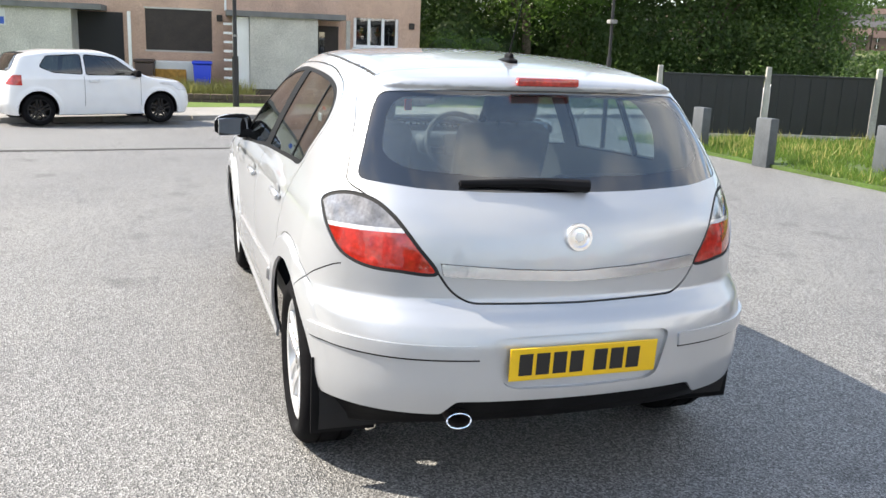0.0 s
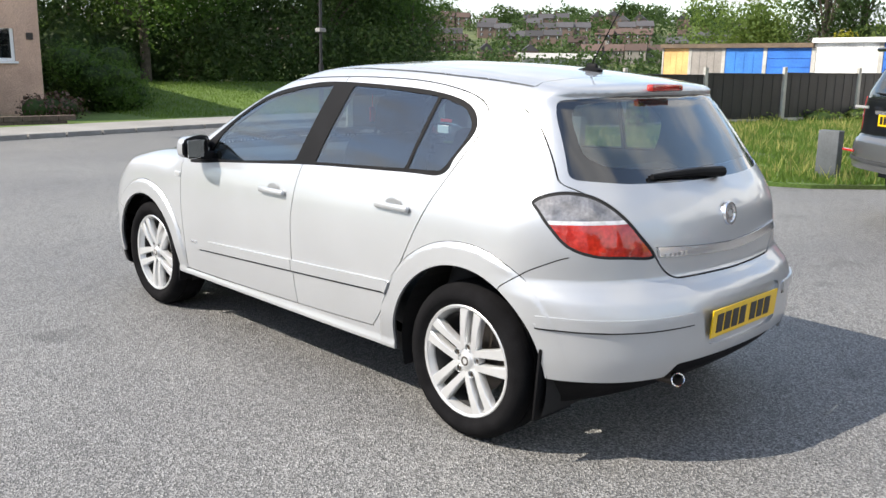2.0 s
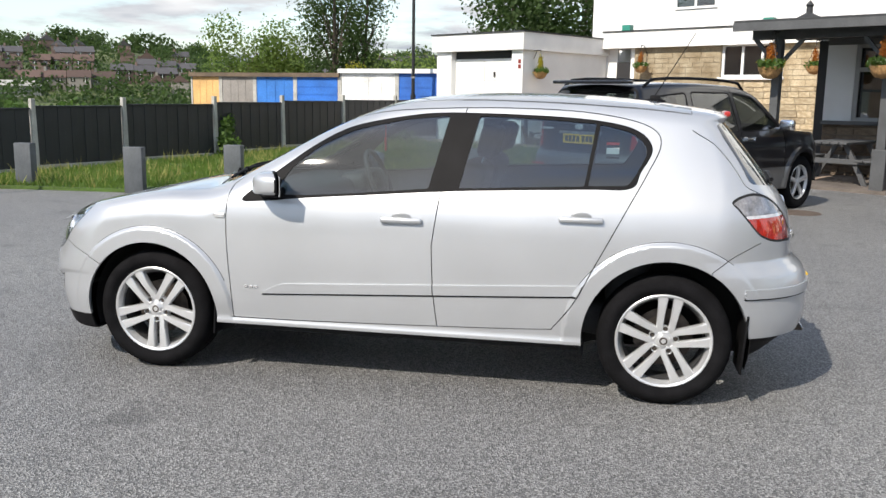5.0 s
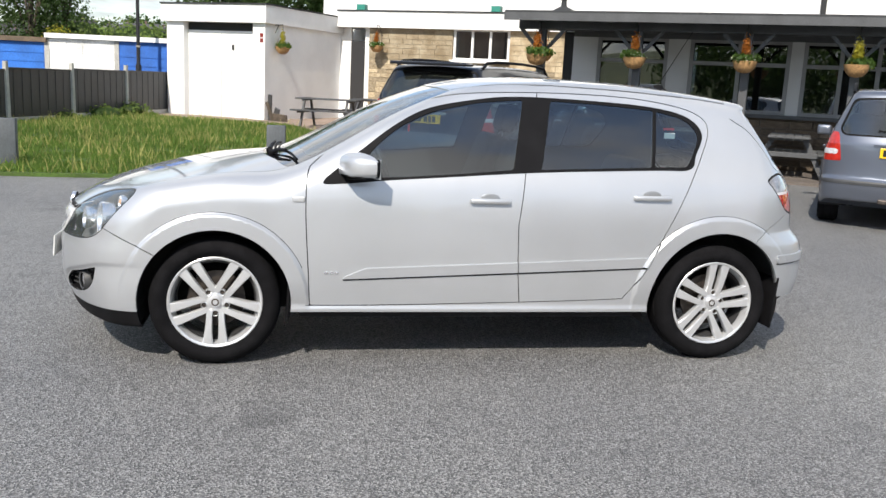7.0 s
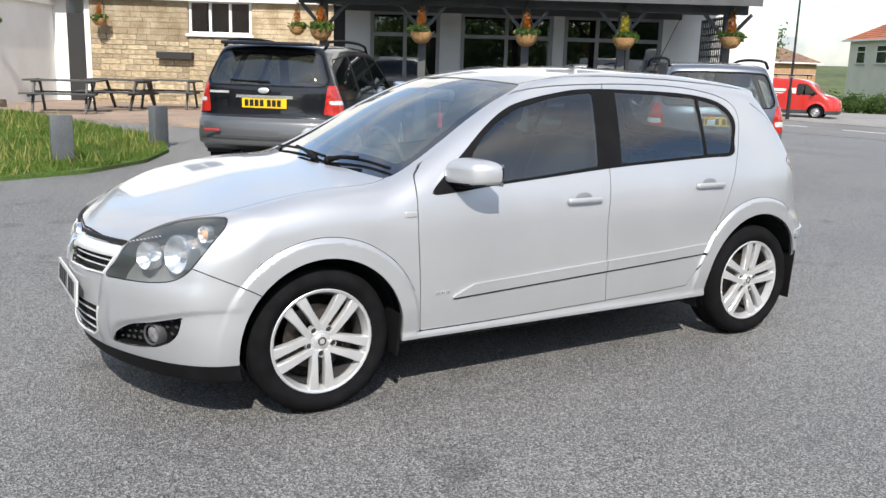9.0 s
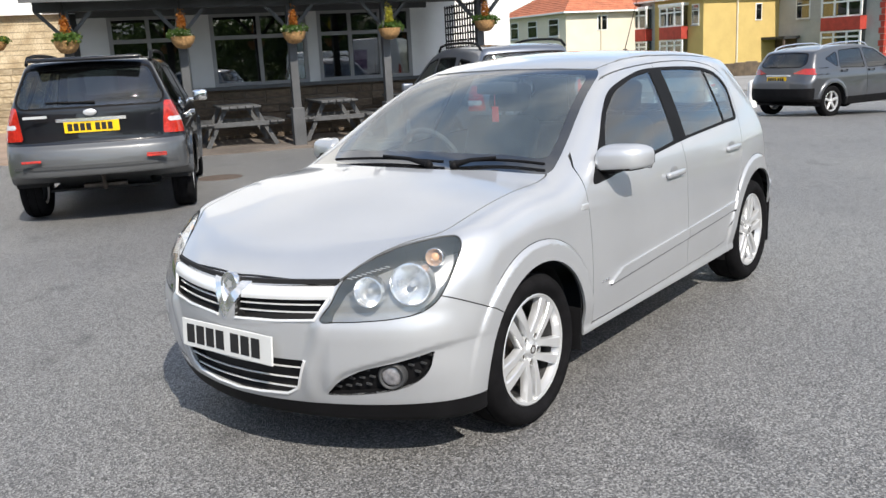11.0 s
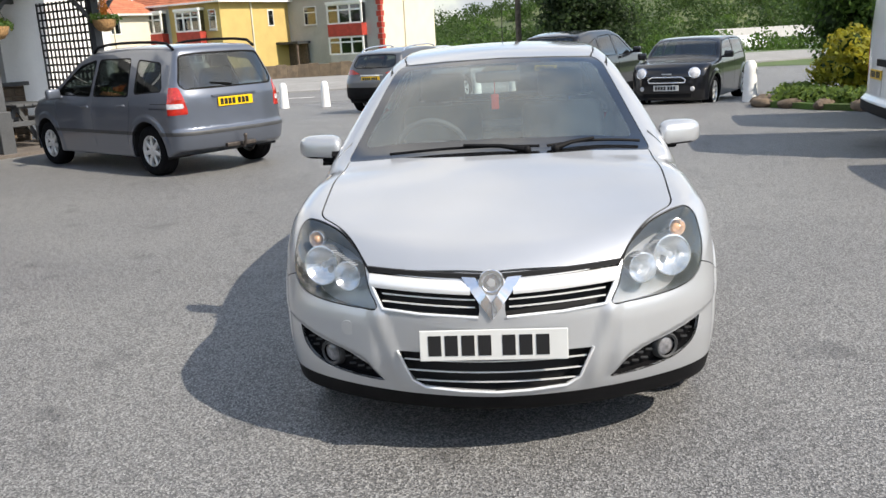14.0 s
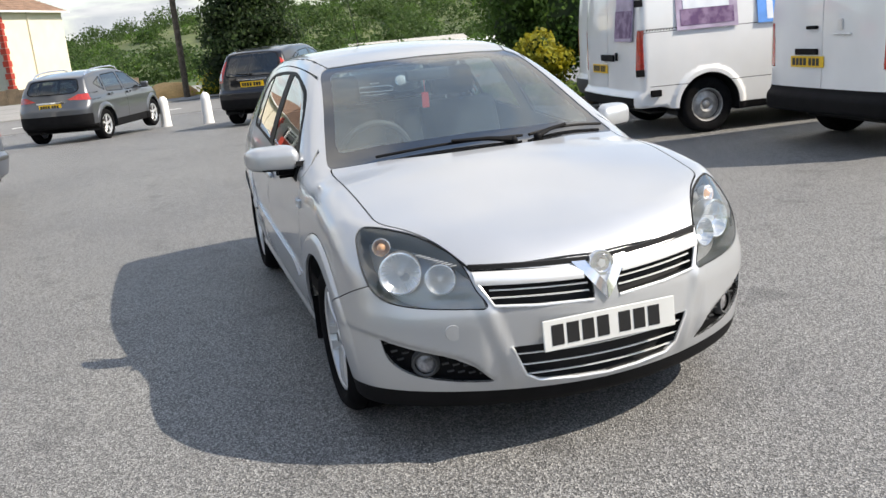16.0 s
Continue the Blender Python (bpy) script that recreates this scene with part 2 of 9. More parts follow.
TARMAC = asphalt_mat()
FIELD = mat("far_meadow", (.085, .125, .035), rough=.95, var=.35, scale=.03, col2=(.045, .08, .022), fine=.3, fine_scale=.4)
VERGE = mat("mown_verge_grass", (.105, .17, .03), rough=.95, var=.25, scale=.8, col2=(.07, .12, .02), fine=.3, fine_scale=25)
HILLSIDE = mat("far_hillside", (.105, .125, .045), rough=.95, var=.4, scale=.02, col2=(.055, .08, .028), fine=.3, fine_scale=.2)
ROAD_MAT = mat("road_tarmac", (.17, .17, .17), rough=.9, var=.12, scale=.4, fine=.25, fine_scale=30)
PAVING = mat("concrete_paving", (.26, .255, .245), rough=.9, var=.15, scale=.8, fine=.18, fine_scale=25)
KERB = mat("kerb_concrete", (.24, .235, .225), rough=.9, var=.2, scale=2, fine=.15, fine_scale=40)
PATIO = mat("brown_patio_paving", (.30, .225, .175), rough=.9, var=.22, scale=1.2, fine=.2, fine_scale=30)
PAVE_DARK = mat("dark_worn_slabs", (.13, .11, .095), rough=.9, var=.25, scale=1.5, fine=.2, fine_scale=30)
TURF = mat("turf_soil", (.07, .135, .022), rough=.95, var=.4, scale=1.2, col2=(.05, .075, .018), fine=.35, fine_scale=40)
GRASS = leaf_mat("grass_blades", (.125, .195, .038), (.075, .130, .024))
STRAW = leaf_mat("dry_grass", (.36, .33, .12), (.22, .24, .07))
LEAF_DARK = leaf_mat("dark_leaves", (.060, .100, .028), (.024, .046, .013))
NEEDLES = leaf_mat("dark_needles", (.030, .052, .018), (.014, .026, .009))
LEAF_MID = leaf_mat("green_leaves", (.085, .15, .03), (.042, .085, .018))
LEAF_LIGHT = leaf_mat("light_leaves", (.15, .21, .05), (.07, .12, .025))
LEAF_YELLOW = leaf_mat("yellow_leaves", (.42, .36, .04), (.20, .22, .03))
LEAF_ORANGE = leaf_mat("orange_foliage", (.42, .16, .03), (.25, .10, .02))
BLOSSOM = leaf_mat("white_blossom", (.55, .56, .45), (.35, .38, .25))
BARK = mat("tree_bark", (.10, .08, .06), rough=.95, var=.4, scale=6, fine=.3, fine_scale=40, bump=.01)
WHITE_RENDER = mat("white_render", (.80, .80, .79), rough=.85, var=.05, scale=1.5, fine=.05, fine_scale=60, bump=.002)
WHITE_PAINTED = mat("white_painted_wood", (.78, .78, .77), rough=.5, var=.06, scale=2, fine=.04, fine_scale=90)
GREY_TIMBER = mat("grey_painted_timber", (.075, .078, .082), rough=.6, var=.18, scale=3, fine=.15, fine_scale=60, bump=.001)
DARK_TIMBER = mat("dark_timber", (.055, .057, .06), rough=.6, var=.2, scale=3, fine=.15, fine_scale=60)
FELT = mat("dark_roof_felt", (.03, .032, .034), rough=.75, var=.2, scale=3)
STONE = mat("buff_stone", (.52, .44, .31), rough=.9, var=.3, scale=2.5, fine=.22, fine_scale=35, bump=.008, rnd=.30, col2=(.30, .23, .14))
STONE_DARK = mat("brown_stone", (.17, .125, .085), rough=.9, var=.3, scale=3, fine=.22, fine_scale=35, bump=.006, rnd=.28, col2=(.10, .075, .055))
MORTAR = mat("lime_mortar", (.34, .29, .21), rough=.95, var=.2, scale=6)
WINDOW_DARK = glass_mat("building_glass", (.22, .25, .27), gloss=.8, dust_haze=.01)
# near-black standing for unlit insides; also the colour of the window trough
SHADE_BLACK = mat("shade_black", (.03, .03, .032), rough=.9)
FENCE_MAT = mat("dark_grey_fence_panel", (.030*.7, .033*.7, .038*.7), rough=.5, var=.12, scale=2, fine=.08, fine_scale=60, rnd=.12)
CONCRETE = mat("weathered_concrete", (.42, .41, .38), rough=.9, var=.2, scale=3, fine=.16, fine_scale=40, bump=.002)
ANTHRACITE = mat("grey_painted_post", (.085, .095, .105), rough=.6, var=.2, scale=4, fine=.12, fine_scale=60)
IRON = mat("black_iron", (.015, .015, .016), rough=.5, var=.2)
WICKER = mat("wicker", (.42, .24, .10), rough=.85, var=.35, scale=25, fine=.4, fine_scale=90, bump=.006)


# ---- smooth vehicle bodies: a rounded solid from a few profile curves, cut into panels ----
def curve(*pts, soft=0):
    """A smooth monotone curve through (u, v) pairs, as a quick lookup; soft: a length over which its bends are eased."""
    pts = sorted(pts)
    u = np.array([p[0] for p in pts], float)
    v = np.array([p[1] for p in pts], float)
    d = np.diff(v) / np.diff(u)
    m = np.zeros(len(u))
    m[0], m[-1] = d[0], d[-1]
    for i in range(1, len(u) - 1):
        if d[i - 1] * d[i] > 0:
            a, b = u[i] - u[i - 1], u[i + 1] - u[i]
            m[i] = (a + b) * 3 / ((2 * b + a) / d[i - 1] + (b + 2 * a) / d[i])
    us = np.linspace(u[0], u[-1], 700)
    k = np.clip(np.searchsorted(u, us, side="right") - 1, 0, len(u) - 2)
    h = u[k + 1] - u[k]
    t = (us - u[k]) / h
    vs = (1 + 2 * t) * (1 - t) ** 2 * v[k] + t * (1 - t) ** 2 * h * m[k] + t * t * (3 - 2 * t) * v[k + 1] + t * t * (t - 1) * h * m[k + 1]
    if soft:
        w = max(1, int(3 * soft / (us[1] - us[0])))
        ker = np.exp(-.5 * (np.arange(-w, w + 1) * (us[1] - us[0]) / soft) ** 2)
        i = np.arange(1, w + 1)
        vs = np.convolve(np.concatenate([vs[0] - (vs[1] - vs[0]) * i[::-1], vs, vs[-1] + (vs[-1] - vs[-2]) * i]), ker / ker.sum(), "valid")
    return lambda q: np.interp(q, us, vs)


def smax(a, b, k):
    h = np.clip(0.5 + 0.5 * (a - b) / k, 0, 1)
    return b + (a - b) * h + k * h * (1 - h)


def step(a, b, q):
    t = np.clip((q - a) / (b - a), 0, 1)
    return t * t * (3 - 2 * t)


def outline(pts, sub=10, closed=True):
    """A closed polygon, its corners rounded by a spline through the given (u, v) points."""
    p = np.array(pts, float)
    n = len(p)
    out = []
    for i in range(n):
        a, b, c, d = p[i - 1], p[i], p[(i + 1) % n], p[(i + 2) % n]
        for t in np.linspace(0, 1, sub, endpoint=False):
            out.append(0.5 * (2 * b + (c - a) * t + (2 * a - 5 * b + 4 * c - d) * t * t + (3 * b - a - 3 * c + d) * t ** 3))
    return np.array(out)


def rounded(pts, r=0.03, sub=5):
    """A closed polygon of straight sides with corners rounded at radius about r (one number, or one a corner)."""
    p = np.array(pts, float)
    n = len(p)
    rs = [r] * n if np.isscalar(r) else r
    out = []
    for i in range(n):
        a, b, c = p[i - 1], p[i], p[(i + 1) % n]
        da, dc = a - b, c - b
        la, lc = np.linalg.norm(da), np.linalg.norm(dc)
        k = min(rs[i], la * 0.48, lc * 0.48)
        s, e = b + da / la * k, b + dc / lc * k
        for t in np.linspace(0, 1, sub):
            out.append((1 - t) ** 2 * s + 2 * t * (1 - t) * b + t * t * e)
    return np.array(out)


def inside(poly, u, v):
    """Signed distance of the points (u, v) to a polygon: negative within."""
    a = poly
    b = np.roll(poly, -1, axis=0)
    best = np.full(u.shape, 1e9)
    odd = np.zeros(u.shape, bool)
    for (x0, y0), (x1, y1) in zip(a, b):
        dx, dy = x1 - x0, y1 - y0
        l2 = dx * dx + dy * dy + 1e-18
        t = np.clip(((u - x0) * dx + (v - y0) * dy) / l2, 0, 1)
        best = np.minimum(best, (u - x0 - t * dx) ** 2 + (v - y0 - t * dy) ** 2)
        if y0 != y1:
            hit = ((y0 > v) != (y1 > v)) & (u < (x1 - x0) * (v - y0) / (y1 - y0) + x0)
            odd ^= hit
    d = np.sqrt(best)
    return np.where(odd, -d, d)


def along(poly, u, v):
    """Distance of the points (u, v) to an open polyline, signed by the side."""
    best = np.full(u.shape, 1e9)
    sign = np.ones(u.shape)
    for (x0, y0), (x1, y1) in zip(poly[:-1], poly[1:]):
        dx, dy = x1 - x0, y1 - y0
        t = np.clip(((u - x0) * dx + (v - y0) * dy) / (dx * dx + dy * dy), 0, 1)
        q = (u - x0 - t * dx) ** 2 + (v - y0 - t * dy) ** 2
        near = q < best
        best = np.where(near, q, best)
        sign = np.where(near, np.sign(dx * (v - y0) - dy * (u - x0)), sign)
    return np.sqrt(best) * np.where(sign == 0, 1, sign)


def nets(field, lo, hi, h):
    """A mesh of the surface where field is 0, in the half space y >= 0: points, triangles."""
    n = [int(math.ceil((b - a) / h)) + 1 for a, b in zip(lo, hi)]
    ax = [lo[i] + h * np.arange(n[i]) for i in range(3)]
    X, Y, Z = np.meshgrid(*ax, indexing="ij")
    f = field(X, Y, Z).astype(np.float32)
    s = f < 0
    cs = [slice(0, -1), slice(1, None)]
    cnt = np.zeros([k - 1 for k in n], np.int8)
    for i in range(2):
        for j in range(2):
            for k in range(2):
                cnt += s[cs[i], cs[j], cs[k]]
    act = (cnt > 0) & (cnt < 8)
    idx = np.full(act.shape, -1, np.int64)
    cells = np.argwhere(act)
    idx[act] = np.arange(len(cells))
    acc = np.zeros((len(cells), 3))
    num = np.zeros(len(cells))
    for axis in range(3):
        o1, o2 = [a for a in range(3) if a != axis]
        for i in range(2):
            for j in range(2):
                c0 = cells.copy()
                c0[:, o1] += i
                c0[:, o2] += j
                c1 = c0.copy()
                c1[:, axis] += 1
                f0, f1 = f[tuple(c0.T)], f[tuple(c1.T)]
                m = (f0 < 0) != (f1 < 0)
                t = np.where(m, f0 / np.where(f0 == f1, 1, f0 - f1), 0)
                p = c0.astype(float)
                p[:, axis] += t
                acc += np.where(m[:, None], p, 0)
                num += m
    P = acc / np.maximum(num, 1)[:, None] * h + np.array(lo)
    quads = []
    for axis in range(3):
        o1, o2 = [(1, 2), (2, 0), (0, 1)][axis]
        sl0 = [slice(None)] * 3
        sl1 = [slice(None)] * 3
        sl0[axis], sl1[axis] = slice(0, -1), slice(1, None)
        a, b = s[tuple(sl0)], s[tuple(sl1)]
        for way, m in ((0, a & ~b), (1, ~a & b)):
            e = np.argwhere(m)
            ok = (e[:, o1] > 0) & (e[:, o2] > 0) & (e[:, o1] < n[o1] - 1) & (e[:, o2] < n[o2] - 1)
            e = e[ok]
            q = []
            for i, j in ((-1, -1), (0, -1), (0, 0), (-1, 0)):
                c = e.copy()
                c[:, o1] += i
                c[:, o2] += j
                q.append(idx[tuple(c.T)])
            q = np.array(q).T
            quads.append(q if way == 0 else q[:, ::-1])
    Q = np.vstack(quads)
    Q = Q[(Q >= 0).all(1)]
    for _ in range(4):
        g, v = grad(field, P)
        P = P - g * np.clip(v / np.maximum((g * g).sum(1), 1e-9), -h, h)[:, None]
    P[np.abs(P[:, 1]) < h * 0.6, 1] = 0
    d1 = ((P[Q[:, 0]] - P[Q[:, 2]]) ** 2).sum(1)
    d2 = ((P[Q[:, 1]] - P[Q[:, 3]]) ** 2).sum(1)
    T = np.where((d1 < d2)[:, None], np.hstack([Q[:, [0, 1, 2]], Q[:, [0, 2, 3]]]), np.hstack([Q[:, [0, 1, 3]], Q[:, [1, 2, 3]]])).reshape(-1, 3)
    return P, T


def grad(field, P, e=2e-3):
    x, y, z = P.T
    v = field(x, y, z)
    g = np.stack([field(x + e, y, z) - field(x - e, y, z), field(x, y + e, z) - field(x, y - e, z), field(x, y, z + e) - field(x, y, z - e)], 1) / (2 * e)
    return g, v


def cut(P, T, f, where=None):
    """Splits the triangles along f = 0 (f: a value a point), where allowed."""
    f = np.where(np.abs(f) < 1e-5, 1e-5, f)
    s = f[T] > 0
    mixed = s.any(1) & ~s.all(1)
    if where is not None:
        mixed &= where[T].any(1)
    if not mixed.any():
        return P, T
    M = T[mixed]
    S = s[mixed]
    lone = np.where(S.sum(1) == 1, S.argmax(1), (~S).argmax(1))
    r = np.arange(len(M))
    a, b, c = M[r, lone], M[r, (lone + 1) % 3], M[r, (lone + 2) % 3]
    e = np.sort(np.vstack([np.stack([a, b], 1), np.stack([a, c], 1)]), 1)
    key, inv = np.unique(e[:, 0] * len(P) + e[:, 1], return_inverse=True)
    i, j = key // len(P), key % len(P)
    t = f[i] / (f[i] - f[j])
    new_p = P[i] + (P[j] - P[i]) * t[:, None]
    ab, ac = len(P) + inv[: len(M)], len(P) + inv[len(M):]
    made = np.vstack([np.stack([a, ab, ac], 1), np.stack([ab, b, c], 1), np.stack([ab, c, ac], 1)])
    return np.vstack([P, new_p]), np.vstack([T[~mixed], made])


def thing(name, label, category, group="", at=None):
    e = new(name)
    tagged(e, label, category, group)
    if at is not None:
        e.matrix_world = at
    return e


def mesh_part(name, verts, faces, material, parent=None, label="", normals=None, smooth=False):
    me = bpy.data.meshes.new(name)
    me.from_pydata([tuple(v) for v in verts], [], [tuple(f) for f in faces])
    me.materials.append(material)
    if smooth or normals is not None:
        me.polygons.foreach_set("use_smooth", [True] * len(me.polygons))
    if normals is not None:
        me.normals_split_custom_set_from_vertices([tuple(n) for n in normals])
    ob = new(name, me)
    if parent is not None:
        ob.parent = parent
    if label:
        tagged(ob, label)
    return ob


def part(name, bm, material, parent=None, label="", smooth=False):
    me = bpy.data.meshes.new(name)
    bm.to_mesh(me)
    bm.free()
    for m in (material if isinstance(material, (list, tuple)) else [material]):
        me.materials.append(m)
    if smooth:
        me.polygons.foreach_set("use_smooth", [True] * len(me.polygons))
        me.set_sharp_from_angle(angle=radians(38))
    ob = new(name, me)
    if parent is not None:
        ob.parent = parent
    if label:
        tagged(ob, label)
    return ob


def box(bm, x0, x1, y0, y1, z0, z1, m=None, bevel=0.0, seg=2, mat_index=0):
    r = bmesh.ops.create_cube(bm, size=1)
    for v in r["verts"]:
        v.co = ((x0 + x1) / 2 + v.co.x * (x1 - x0), (y0 + y1) / 2 + v.co.y * (y1 - y0), (z0 + z1) / 2 + v.co.z * (z1 - z0))
    fs = list({f for v in r["verts"] for f in v.link_faces})
    vs = r["verts"]
    if bevel:
        es = list({e for v in r["verts"] for e in v.link_edges})
        o = bmesh.ops.bevel(bm, geom=es, offset=bevel, segments=seg, affect='EDGES', profile=0.5)
        fs = o["faces"]
        vs = list({v for f in fs for v in f.verts})
        todo = set(vs)
        for v in list(todo):
            for e in v.link_edges:
                todo.add(e.other_vert(v))
        vs = list(todo)
        fs = list({f for v in vs for f in v.link_faces})
    if mat_index:
        for f in fs:
            f.material_index = mat_index
    if m is not None:
        bmesh.ops.transform(bm, matrix=m, verts=vs)
    return vs


def tube(bm, pts, r, seg=8, caps=True):
    """A round bar along the points; r one radius or one a point."""
    pts = [Vector(p) for p in pts]
    rs = [r] * len(pts) if isinstance(r, (int, float)) else r
    rings = []
    for i, p in enumerate(pts):
        d = (pts[min(i + 1, len(pts) - 1)] - pts[max(i - 1, 0)]).normalized()
        a = d.orthogonal().normalized() if abs(d.z) > .98 else d.cross(Vector((0, 0, 1))).normalized()
        b = d.cross(a)
        rings.append([bm.verts.new(p + (a * math.cos(t) + b * math.sin(t)) * rs[i]) for t in (2 * math.pi * k / seg for k in range(seg))])
    for q, w in zip(rings, rings[1:]):
        for k in range(seg):
            bm.faces.new((q[k], q[(k + 1) % seg], w[(k + 1) % seg], w[k]))
    if caps:
        bm.faces.new(rings[0][::-1])
        bm.faces.new(rings[-1])
    return rings


def lathe(bm, prof, seg=32, m=None):
    """Revolves (radius, along) pairs round the y axis."""
    rings = []
    for r, a in prof:
        rings.append([bm.verts.new((r * math.cos(t), a, r * math.sin(t))) for t in (2 * math.pi * k / seg for k in range(seg))])
    for q, w in zip(rings, rings[1:]):
        for k in range(seg):
            bm.faces.new((q[k], q[(k + 1) % seg], w[(k + 1) % seg], w[k]))
    if m is not None:
        bmesh.ops.transform(bm, matrix=m, verts=[v for q in rings for v in q])
    return rings


def shell(field, span, h, features, extra_cuts=()):
    """The half body meshed, cut along each feature and mirrored. features: (label, signed distance of P and N, mask or None), later ones on top.
    Returns points, normals, triangles and a label for each triangle."""
    lo, hi = list(span[0]), list(span[1])
    lo[1] = -1.5 * h
    P, T = nets(field, lo, hi, h)
    T = T[(P[T][:, :, 1] > -h * .3).all(1)]
    for label, f, mask in features:
        g, _ = grad(field, P)
        N = g / np.maximum(np.linalg.norm(g, axis=1), 1e-9)[:, None]
        P, T = cut(P, T, f(P, N), None if mask is None else mask(P, N))
    used = np.unique(T)
    re = np.full(len(P), -1)
    re[used] = np.arange(len(used))
    P, T = P[used], re[T]
    a = np.cross(P[T[:, 1]] - P[T[:, 0]], P[T[:, 2]] - P[T[:, 0]])
    T = T[np.linalg.norm(a, axis=1) > 1e-10]
    g, _ = grad(field, P)
    N = g / np.maximum(np.linalg.norm(g, axis=1), 1e-9)[:, None]
    N[P[:, 1] == 0, 1] = 0
    C = P[T].mean(1)
    CN = N[T].mean(1)
    L = np.zeros(len(T), int)
    names = ["body"]
    for label, f, mask in features:
        if label == "cut":
            continue
        if label not in names:
            names.append(label)
        m = f(C, CN) < 0
        if mask is not None:
            m &= mask(C, CN)
        L[m] = names.index(label)
    mid = P[:, 1] == 0
    idx = np.arange(len(P))
    new_idx = np.where(mid, idx, len(P) + np.cumsum(~mid) - 1)
    P2 = np.vstack([P, P[~mid] * (1, -1, 1)])
    N2 = np.vstack([N, N[~mid] * (1, -1, 1)])
    T2 = np.vstack([T, new_idx[T][:, ::-1]])
    L2 = np.hstack([L, L])
    return P2, N2, T2, L2, names


def panel(name, P, N, T, material, parent, label="", push=0.0, rim=0.012):
    """One panel of a shell as a part, its edge turned inwards."""
    if not len(T):
        return None
    used, inv = np.unique(T, return_inverse=True)
    p, n = P[used] - N[used] * push, N[used]
    t = inv.reshape(-1, 3)
    faces = [tuple(f) for f in t]
    verts, norms = p, n
    if rim:
        e = np.vstack([t[:, [0, 1]], t[:, [1, 2]], t[:, [2, 0]]])
        k = np.sort(e, 1)
        key = k[:, 0] * len(p) + k[:, 1]
        u, first, cnt = np.unique(key, return_index=True, return_counts=True)
        b = e[first[cnt == 1]]
        if len(b):
            i, j = b[:, 0], b[:, 1]
            d = p[j] - p[i]
            nn = np.cross(d, n[i])
            nn /= np.maximum(np.linalg.norm(nn, axis=1), 1e-9)[:, None]
            base = len(p)
            m = len(b)
            verts = np.vstack([p, p[i], p[j], p[j] - n[j] * rim, p[i] - n[i] * rim])
            norms = np.vstack([n, nn, nn, nn, nn])
            r = np.arange(m)
            faces += [tuple(q) for q in np.stack([base + r, base + 3 * m + r, base + 2 * m + r, base + m + r], 1)]
    return mesh_part(name, verts, faces, material, parent, label, normals=norms)
